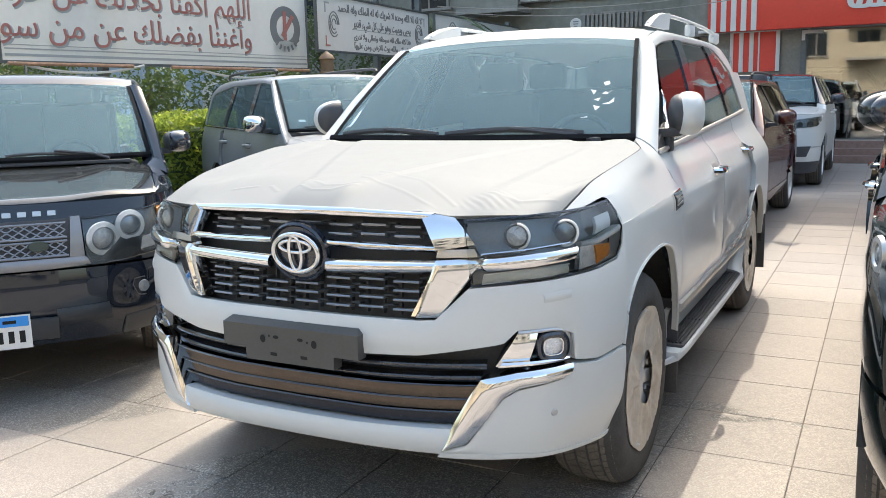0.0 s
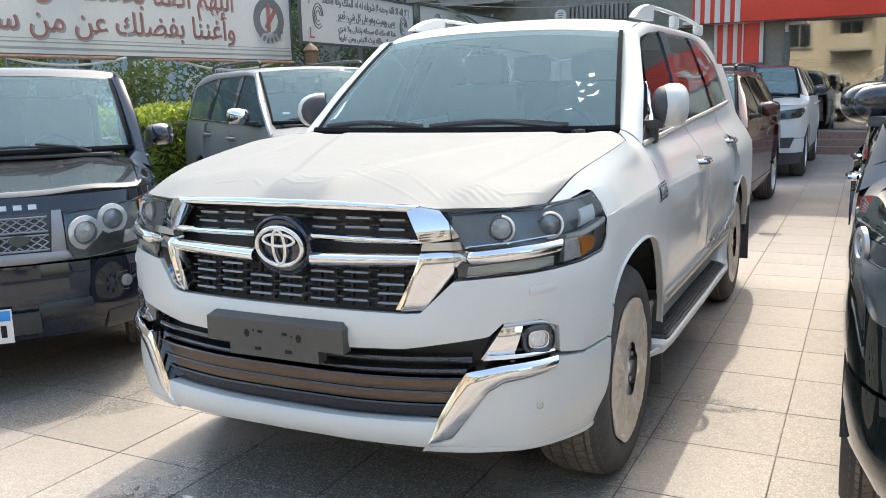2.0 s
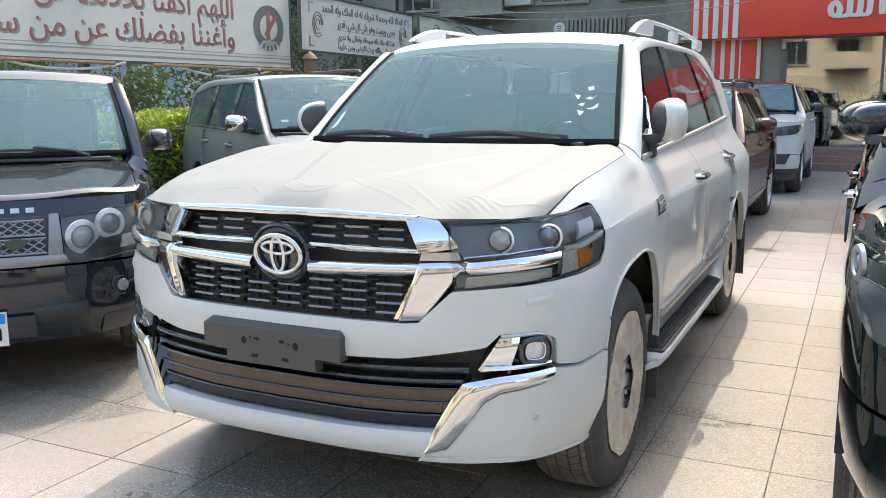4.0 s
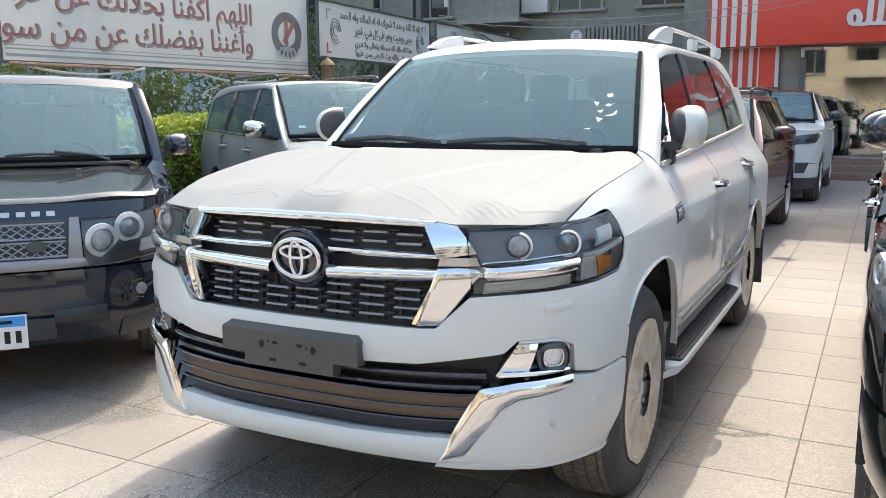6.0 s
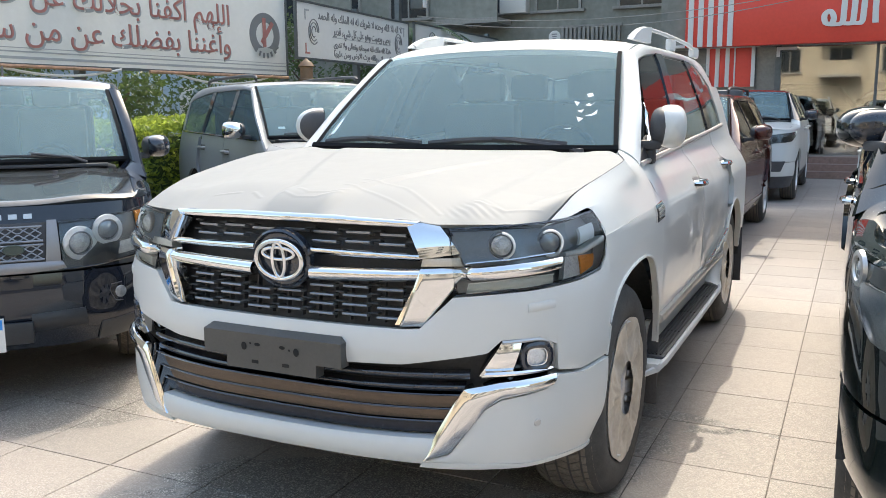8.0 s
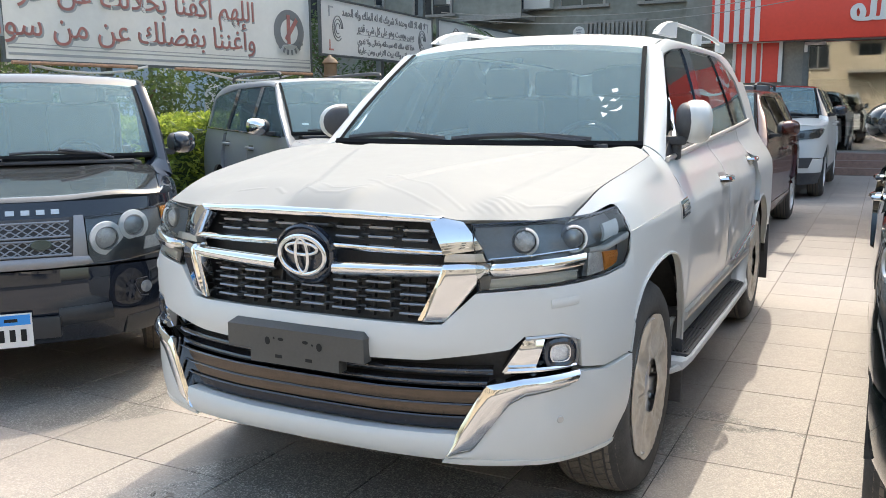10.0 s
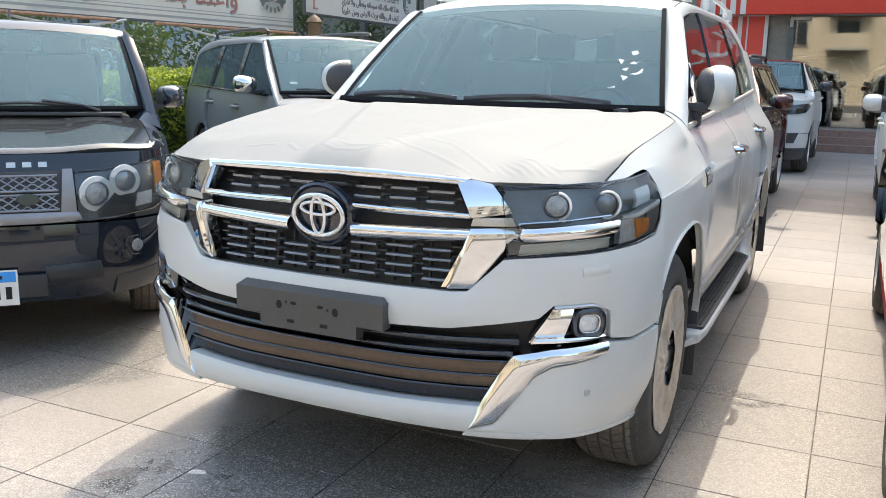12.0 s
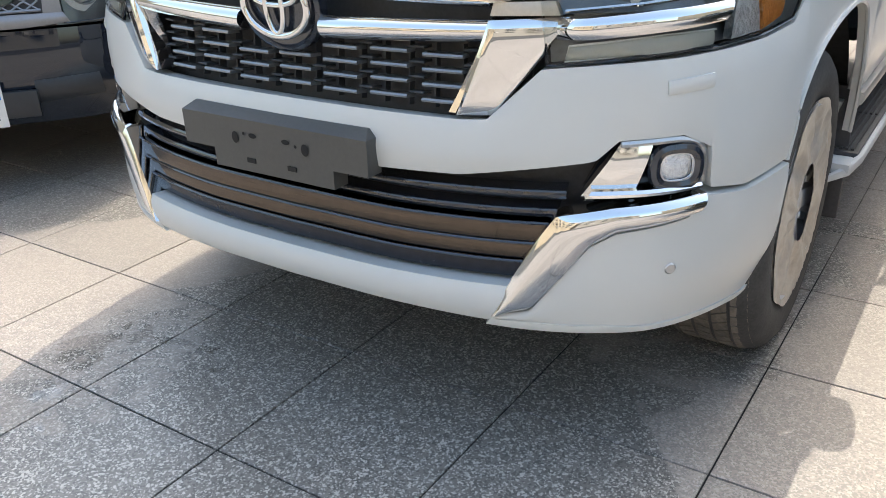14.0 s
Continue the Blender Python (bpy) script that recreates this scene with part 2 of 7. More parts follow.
class Skin:
    """The upright skin of a car: s runs round its plan from the middle of the nose (left +, right -), z up."""
    def __init__(self, plan, front, side, tuck=0.0):
        self.tuck = tuck
        self.q = smooth_line(plan)
        d = np.diff(self.q, axis=0)
        self.s = np.concatenate([[0], np.cumsum(np.hypot(d[:, 0], d[:, 1]))])
        self.front, self.side = np.array(front, float), np.array(side, float)

    def s_at(self, y):
        k = int(np.argmax(self.q[:, 0] > 0.9 * self.q[:, 0].max()))
        e = len(self.q) - 24
        return float(np.interp(y, self.q[k:e, 1], self.s[k:e]))

    def at(self, s, z, lift=0.0):
        a = abs(s)
        h = 0.03 + 0.12 * min(1.0, max(0.0, (a - 1.3) / 0.4))
        qx, qy = self.q[:, 0], self.q[:, 1]
        x, y = np.interp(a, self.s, qx), np.interp(a, self.s, qy)
        x1, y1 = np.interp(a + h, self.s, qx), np.interp(a + h, self.s, qy)
        x0, y0 = (np.interp(a - h, self.s, qx), np.interp(a - h, self.s, qy)) if a > h else (2 * x - x1, y1)
        tx, ty = x1 - x0, y1 - y0
        l = math.hypot(tx, ty) or 1
        nx, ny = ty / l, -tx / l
        w = ny * ny
        inset = w * np.interp(z, self.front[:, 0], self.front[:, 1]) + (1 - w) * np.interp(z, self.side[:, 0], self.side[:, 1]) - lift
        inset += self.tuck * math.exp(-((a - 1.08) / 0.2) ** 2) * min(1.0, max(0.0, (z - 0.88) / 0.2))
        x, y = x - nx * inset, y - ny * inset
        return (float(x if s >= 0 else -x), float(y), z)


def arch(s, z, r, a0, a1, n=14):
    return [(s + r * math.cos(radians(a0 + (a1 - a0) * i / n)), z + r * math.sin(radians(a0 + (a1 - a0) * i / n))) for i in range(n + 1)]


def wheel(car, x, y, R, width, rim, spokes=5, film=False, cap=True):
    """A tyre with tread blocks and a spoked rim; x is the outer face, its sign the side."""
    side = 1 if x > 0 else -1
    m = pose(x, y, R, 0, 90 * side, 0)
    w = thing("wheel", m, "", "")
    w.parent = car
    W = width
    g = Geo().lathe([(rim, -0.012), (rim + 0.012, 0.0), (rim + (R - rim) * 0.35, 0.006), (R - 0.045, 0.004), (R - 0.02, -0.012), (R - 0.004, -0.035), (R, -0.07), (R, -W + 0.07), (R - 0.02, -W + 0.012), (rim, -W)], 56)
    part("tyre", g, RUBBER, w)
    g = Geo()
    lane = (W - 0.036) / 5
    for k in range(5):
        h0 = -0.018 - k * lane - 0.004
        h1 = h0 - lane + 0.009
        for i in range(64):
            a0 = 2 * math.pi * (i + 0.37 * k) / 64
            a1 = a0 + 2 * math.pi / 64 * 0.86
            skew = 0.05 if k % 2 else -0.03
            out = [(R - (0.016 if k == 0 else 0.0), h0), (R - (0.016 if k == 4 else 0.0), h1)]
            q = [(r * math.cos(a + (skew if j else 0)), r * math.sin(a + (skew if j else 0)), h) for a in (a0, a1) for j, (rr, h) in enumerate(out) for r in (rr - 0.02, rr + 0.003)]
            g.add(q, [(1, 5, 7, 3), (0, 1, 3, 2), (4, 6, 7, 5), (0, 4, 5, 1), (2, 3, 7, 6)])
    part("tread", g, TREAD, w, "dusty tread blocks", smooth=False)
    g = Geo().lathe([(rim + 0.004, -0.004), (rim - 0.008, 0.002), (rim - 0.022, -0.012), (rim - 0.03, -0.06), (rim - 0.03, -W + 0.03)], 48)
    for i in range(spokes):
        a = 2 * math.pi * i / spokes + 0.3
        mm = Matrix.Rotation(a, 4, "Z")
        g.box((rim * 0.55, 0.0, -0.028), (rim * 0.86, 0.055, 0.03), 0.008, mm)
        g.box((rim * 0.72, 0.03, -0.03), (rim * 0.5, 0.022, 0.026), 0.006, mm @ Matrix.Rotation(0.16, 4, "Z"))
        g.box((rim * 0.72, -0.03, -0.03), (rim * 0.5, 0.022, 0.026), 0.006, mm @ Matrix.Rotation(-0.16, 4, "Z"))
    hub = 0.6 if film else 1.0
    g.lathe([(0.0, -0.005), (0.05 * hub, -0.006), (0.075 * hub, -0.016), (0.085 * hub, -0.05)], 24)
    part("rim", g, ALLOY, w)
    part("brake_disc", Geo().lathe([(0.0, -0.085), (rim * 0.72, -0.085), (rim * 0.72, -0.11)], 32), TRIM, w)
    if film:
        rng = random.Random(5)
        n, rows, v, f = 144, 18, [], []
        for j in range(rows + 1):
            for i in range(n):
                t = j / rows
                a = 2 * math.pi * i / n
                r0 = 0.102 + 0.006 * math.sin(2 * a + 0.6) + 0.004 * math.sin(5 * a)
                edge = rim + 0.012 + 0.006 * math.sin(9 * a) * math.sin(2 * a) - 0.010 * (i % 3 == 0) * (2 < i < 22)
                press = 0.5 + 0.5 * math.cos(spokes * (a - 0.3))
                over = math.sin(math.pi * t)
                pleat = 0.006 * abs(math.sin(17 * a + 5 * t)) * max(0.0, math.sin(3 * a + 0.4)) + 0.004 * math.sin(13 * a - 4 * t) + 0.003 * math.sin(7 * a + 9 * t)
                v.append(((r0 + t * (edge - r0)) * math.cos(a), (r0 + t * (edge - r0)) * math.sin(a), 0.006 - 0.016 * (1 - press) * over + pleat * over ** 0.5 + rng.uniform(-0.0006, 0.0006)))
        for j in range(rows):
            for i in range(n):
                if 13 <= j < 17 and 70 + (j - 13) // 2 <= i <= 73:
                    continue
                f.append((j * n + i, j * n + (i + 1) % n, (j + 1) * n + (i + 1) % n, (j + 1) * n + i))
        g = Geo().add(v, f)
        part("protective_film", g, FILM, w, "wrinkled beige protective film torn round the hub")
    return w


def liner(car, x, y, R):
    """The dark inside of a wheel arch."""
    s = 1 if x > 0 else -1
    n = 16
    v = [(xx, y + R * math.cos(math.pi * i / n), 0.40 + R * math.sin(math.pi * i / n)) for i in range(n + 1) for xx in (x, x - s * 0.34)]
    f = [(2 * i, 2 * i + 1, 2 * i + 3, 2 * i + 2) for i in range(n)] + [tuple(2 * i + 1 for i in range(n + 1))]
    part("wheel_arch_liner", Geo().add(v, f), UNDER, car)


# ---- cars: what all of them share ----
def headrest_seat(car, x, y, z, material, row=0):
    g = Geo().box((x, y, z), (0.50, 0.5, 0.16), 0.05).box((x, y + 0.27, z + 0.36), (0.48, 0.15, 0.62), 0.06, None)
    g.box((x, y + 0.29, z + 0.76), (0.27, 0.10, 0.18), 0.045)
    g.tube([(x - 0.06, y + 0.29, z + 0.6), (x - 0.06, y + 0.29, z + 0.72)], 0.008).tube([(x + 0.06, y + 0.29, z + 0.6), (x + 0.06, y + 0.29, z + 0.72)], 0.008)
    part("seat", g, material, car)


def cabin(car, c, paint, pane, dark_roof=None):
    """Windscreen, pillars, roof, glass, tailgate, seats and dashboard, from a few lengths in c."""
    sk = c["skin"]
    (bx, by, bz, bc), (tx, ty, tz, tc) = c["screen_base"], c["screen_top"]
    base = [(x, by - bc * (1 - (x / bx) ** 2), bz) for x in np.linspace(-bx, bx, 17)]
    top = [(x, ty - tc * (1 - (x / tx) ** 2), tz + 0.02 * (1 - (x / tx) ** 2)) for x in np.linspace(-tx, tx, 17)]
    mid = lambda t: [tuple(np.array(p) * (1 - t) + np.array(q) * t) for p, q in zip(base, top)]
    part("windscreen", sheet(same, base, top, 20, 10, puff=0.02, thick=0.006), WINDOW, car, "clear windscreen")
    slope = Vector((0, -(tz - bz), ty - by)).normalized()
    for k in (0, -1):
        line = [Vector(mid(t)[k]) + slope * (0.005 + 0.02 * (1 - abs(2 * t - 1) ** 2.5)) for t in np.linspace(0, 0.985, 14)]
        wide = Vector((0.020 if k == 0 else -0.020, -0.004, 0))
        part("windscreen_seal", sheet(same, [tuple(p) for p in line], [tuple(p + wide) for p in line], 26, 2, thick=0.02, centre=(0, by + 2, 0.5)), SEAL, car)
    part("windscreen_seal", Geo().tube(base, 0.02, 6), SEAL, car)
    roofpaint = dark_roof or paint
    ex, zr, yb = c["roof_x"], c["roof_z"], c["roof_back"]
    zc = c["roof_crown"]

    def roof(x, y):
        t = (y - ty) / (yb - ty)
        back = max(0.0, (t - 0.6) / 0.4) ** 2
        return (x * (1 - 0.09 * back), y - tc * (1 - (x / ex) ** 2) * max(0, 1 - 3 * t), zr + zc * (1 - (2 * t - 0.9) ** 2) - 0.036 * abs(x / ex) ** 2.6 - 0.05 * back - (zr - tz - 0.026) * max(0, 1 - 11 * t) ** 2)
    part("roof", sheet(roof, [(-ex, ty - 0.004), (ex, ty - 0.004)], [(-ex, yb), (ex, yb)], 20, 48, thick=0.03, roll=0.006), roofpaint, car)
    part("headliner", sheet(lambda x, y: (x, y, roof(x, y)[2] - 0.035), [(-ex * 0.97, ty + 0.03), (ex * 0.97, ty + 0.03)], [(-ex * 0.97, yb - 0.05), (ex * 0.97, yb - 0.05)], 12, 24, thick=0.01), HEADLINER, car)
    w = c["windows"]
    for sgn in (1, -1):
        fx = (lambda p: p) if sgn > 0 else both
        a_lo, a_hi = c["a_base"], c["a_top"]
        inner, outer = [(sgn * base[-1][0], *base[-1][1:]), (sgn * top[-1][0], *top[-1][1:])], [(sgn * a_lo[0], *a_lo[1:]), (sgn * (a_lo[0] * 0.52 + a_hi[0] * 0.48 + 0.012), (a_lo[1] + a_hi[1]) / 2 - 0.01, (a_lo[2] + a_hi[2]) / 2 + 0.005), (sgn * a_hi[0], *a_hi[1:])]
        part("pillar", sheet(same, inner, outer, 14, 5, puff=0.018, thick=0.02), roofpaint, car)
        # cant rail over the side windows
        hi = c["window_top"]
        rail_lo = [sk.at(sgn * s, z) for s, z in hi]
        rail_hi = [roof(sgn * ex, y) for y in np.linspace(ty, min(yb, rail_lo[-1][1] + 0.1), 9)]
        part("cant_rail", sheet(same, rail_lo, rail_hi, 24, 4, puff=0.012, thick=0.02), roofpaint, car)
        for k, (lo, up) in enumerate(w):
            part("side_window", sheet(sk.at, fx(lo), fx(up), 14, 8, lift=-0.006, thick=0.005), pane, car)
        for lo, up in c["posts"]:
            part("window_pillar", sheet(sk.at, fx(lo), fx(up), 8, 8, lift=0.001, thick=0.02), c.get("post_mat", GLOSSBLACK), car)
        part("belt_moulding", Geo().tube([sk.at(sgn * s, z + 0.004, 0.006) for s, z in resample(c["belt"], 14)], 0.012, 6), c.get("belt_mat", GLOSSBLACK), car)
        lo, up = c["rear_quarter"]
        part("rear_quarter_panel", sheet(sk.at, fx(lo), fx(up), 16, 12, thick=0.02), paint, car)
    L = c["length"]
    rear = [(-ex * 0.93, yb + 0.02, zr - 0.02), (0, yb + 0.04, zr + 0.01), (ex * 0.93, yb + 0.02, zr - 0.02)]
    rb = [(-ex - 0.12, L - 0.09, 1.12), (0, L - 0.03, 1.12), (ex + 0.12, L - 0.09, 1.12)]
    part("rear_window", sheet(same, rb, rear, 12, 6, thick=0.006, centre=(0, L - 2, 1)), pane, car)
    S = sk.s[-1]
    part("tailgate", sheet(sk.at, [(S - 0.84, 0.55), (S, 0.55)], [(S - 0.84, 1.12), (S, 1.12)], 10, 8, thick=0.03), paint, car)
    part("tailgate", sheet(sk.at, [(-S + 0.84, 0.55), (-S, 0.55)], [(-S + 0.84, 1.12), (-S, 1.12)], 10, 8, thick=0.03), paint, car)
    zf = c.get("floor", 0.62)
    cloth = c.get("cloth", SEAT)
    part("dashboard", Geo().box((0, by + 0.14, bz - 0.16), (bx * 1.85, 0.42, 0.24), 0.06).box((0, by + 0.3, bz - 0.04), (0.5, 0.18, 0.05), 0.02).box((-0.0, by + 0.42, bz - 0.3), (0.34, 0.3, 0.4), 0.05), c.get("dash", PLASTIC), car)
    ring = [(0.37 + 0.18 * math.cos(a), by + 0.46 + 0.06 * math.sin(a), bz - 0.09 + 0.17 * math.sin(a)) for a in np.linspace(0, 2 * math.pi, 29)[:-1]]
    part("steering_wheel", Geo().tube(ring, 0.017, 8, close=True).box((0.37, by + 0.45, bz - 0.09), (0.16, 0.05, 0.11), 0.03).tube([(0.2, by + 0.45, bz - 0.09), (0.54, by + 0.45, bz - 0.09)], 0.018, 6), PLASTIC, car)
    for x in (-0.37, 0.37):
        headrest_seat(car, x, by + 0.95, zf + 0.22, cloth)
    for x in (-0.42, 0.0, 0.42):
        headrest_seat(car, x, by + 1.9, zf + 0.24, cloth)
    part("underbody", Geo().box((0, L / 2, 0.42), (1.2, L - 0.8, 0.26), 0.05).box((0, c["nose"] + 0.55, 0.66), (1.16, 0.9, 0.5), 0.05).box((0, L * 0.62, zf - 0.02), (1.66, L * 0.36, 0.05), 0.01), UNDER, car)
    part("interior_mirror", Geo().box((0, ty - 0.07, tz - 0.055), (c.get("pod", 0.05), 0.03, c.get("pod", 0.05) * 0.5), 0.008), PLASTIC, car)


def door_mirror(car, x, y, z, cap, sgn, size=(0.24, 0.17, 0.2), arm=0.1, turn=-12, bowl=PLASTIC):
    """A door mirror on its arm: bowl, cap, glass and foot."""
    w, d, h = size
    m = pose(sgn * x, y, z, 0, 0, sgn * turn)
    ob = thing("door_mirror", m, "", "")
    ob.parent = car
    n, rows = 56, 18

    def shell(cx, w, d, h, y0=0.0):
        v = []
        for j in range(rows + 1):
            t = j / rows
            k = max((1 - t ** 2.6) ** 0.5 if j < rows else 0.05, 0.05)
            for i in range(n):
                a = 2 * math.pi * i / n
                ca, sa = math.cos(a), math.sin(a)
                v.append((cx + math.copysign(abs(ca) ** 0.75, ca) * w / 2 * k, y0 + d * 0.35 - d * t, math.copysign(abs(sa) ** 0.75, sa) * h / 2 * k))
        f = [(j * n + i, j * n + (i + 1) % n, (j + 1) * n + (i + 1) % n, (j + 1) * n + i) for j in range(rows) for i in range(n)]
        return v, f + [tuple(rows * n + i for i in range(n))]
    part("cap", Geo().add(*shell(sgn * w * 0.06, w * 0.88, d, h)), cap, ob)
    part("bowl", Geo().add(*shell(-sgn * w * 0.13, w * 0.78, d * 0.9, h * 0.9, 0.006)), bowl, ob)
    v = shell(0, w, d, h)[0]
    part("mirror_glass", Geo().add([(p[0] * 0.93, d * 0.36 + 0.004, p[2] * 0.93) for p in v[:n]], [tuple(range(n))]), CHROME, ob)
    part("arm", Geo().box((-sgn * (w / 2 + arm * 0.3), 0.0, -h * 0.42), (arm + 0.06, d * 0.42, 0.04), 0.012), PLASTIC, ob)
    return ob


def handle(car, sk, s, z, material, sgn):
    p = [sk.at(sgn * (s + d), z, l) for d, l in ((-0.1, 0.0), (-0.085, 0.03), (0, 0.042), (0.085, 0.03), (0.1, 0.0))]
    part("door_handle", Geo().tube(p, [0.014, 0.017, 0.018, 0.017, 0.014], 8, flat=1.0), material, car, "chrome handle")
    part("handle_recess", sheet(sk.at, [(sgn * (s - 0.08), z - 0.03), (sgn * (s + 0.08), z - 0.03)], [(sgn * (s - 0.08), z + 0.03), (sgn * (s + 0.08), z + 0.03)], 6, 4, lift=0.002, thick=0.004), GREYPLASTIC if material is not CHROME else SATIN, car)


HEADLINER = mat("grey_headliner", (0.16, 0.165, 0.17), 0.9, var=0.1, scale=20)


# ---- the white off-roader ----
LC = Skin([(0, 0.0), (0.3, 0.01), (0.55, 0.05), (0.75, 0.13), (0.87, 0.25), (0.945, 0.45), (0.985, 0.75), (0.99, 1.3), (0.985, 2.5), (0.985, 3.8), (0.955, 4.6), (0.86, 4.92), (0.6, 5.0), (0, 5.02)],
    [(0.3, 0.03), (0.36, 0.0), (0.62, 0.0), (0.72, 0.0), (0.84, 0.02), (1.0, 0.035), (1.13, 0.07), (1.2, 0.12), (1.3, 0.2)],
    [(0.3, 0.06), (0.45, 0.02), (0.7, 0.0), (0.98, 0.0), (1.05, 0.004), (1.07, 0.010), (1.16, 0.058), (1.24, 0.122), (1.30, 0.138), (1.5, 0.193), (1.71, 0.268), (1.78, 0.305), (1.86, 0.35)], tuck=0.03)
LC_EDGE = np.array([LC.at(s, 1.125) for s in np.linspace(0, 1.2, 61)])


def ease(t):
    t = max(0.0, min(1.0, t))
    return t * t * (3 - 2 * t)


def lc_hood(x, y):
    """The bonnet: a raised middle, a flat swell along each side, and a nose that rolls off softly between them."""
    ax = abs(x)
    t = max(0.0, min(1.0, (y - 0.08) / 1.3))
    side = ease((ax - 0.30) / 0.5)
    z = 1.168 + 0.120 * (1 - (1 - t) ** 1.4) + side * float(np.interp(y, (0.2, 0.46, 0.66, 0.93, 1.1, 1.34), (-0.050, -0.042, -0.030, -0.017, -0.008, 0.0)))
    middle = 0.10 + 0.42 * max(0.0, y - 0.30)
    z += 0.008 * (1 - ease((ax - middle) / 0.05)) + 0.006 * ease((ax - 0.52 - 0.1 * y) / 0.06)
    d = y - lc_nose(x)
    r = 0.17 + 0.15 * ease((ax - 0.09) / 0.10) * (1 - ease((ax - 0.50) / 0.12))
    high = max(0.02, z - 1.126 + 0.014 * ease((ax - 0.42) / 0.12))
    return (x, y, z - high * max(0.0, 1 - d / r) ** 2.3)


def lc_nose(x):
    """The bonnet's front edge, just over the grille."""
    return float(np.interp(abs(x), LC_EDGE[:, 0], LC_EDGE[:, 1])) + 0.003


FOLDS = (((0.07, 0.34), (0.20, 0.285), (0.306, 0.225), (0.41, 0.165), (0.485, 0.125)), ((0.09, 0.435), (0.20, 0.40), (0.305, 0.345), (0.42, 0.25), (0.51, 0.185)), ((-0.10, 0.20), (-0.03, 0.165), (0.05, 0.17), (0.115, 0.23)),
         ((-0.07, 0.25), (0.0, 0.205), (0.07, 0.215), (0.12, 0.27)), ((-0.26, 0.24), (-0.20, 0.195)), ((-0.42, 0.22), (-0.32, 0.235)), ((0.86, 0.62), (0.80, 0.50), (0.76, 0.36)), ((0.30, 0.82), (0.20, 0.58), (0.12, 0.38)), ((0.58, 0.30), (0.70, 0.262), (0.80, 0.33)))


def film_fold(x, y):
    """Folds of the loose film: a fan near the left lamp and a few long soft ridges."""
    p, q = (0.62 * x + 0.78 * y) - 0.555, (0.78 * x - 0.62 * y) - 0.345
    z = 0.0011 * math.cos(6.283 * p / (0.026 + 0.03 * q)) * math.exp(-(p / 0.08) ** 4 - (q / 0.085) ** 4)
    for line in FOLDS:
        best = 1.0
        for (x0, y0), (x1, y1) in zip(line, line[1:]):
            u = max(0.0, min(1.0, ((x - x0) * (x1 - x0) + (y - y0) * (y1 - y0)) / ((x1 - x0) ** 2 + (y1 - y0) ** 2)))
            best = min(best, math.hypot(x - x0 - u * (x1 - x0), y - y0 - u * (y1 - y0)))
        if best < 0.03:
            z += 0.0016 * math.exp(-(best / 0.007) ** 2)
    return z


def lc_half(y):
    """The bonnet's half width."""
    return float(np.interp(y, (0.0, 0.15, 0.3, 0.42, 0.58, 0.79, 1.0, 1.34), (0.788, 0.798, 0.821, 0.839, 0.855, 0.872, 0.882, 0.872)))


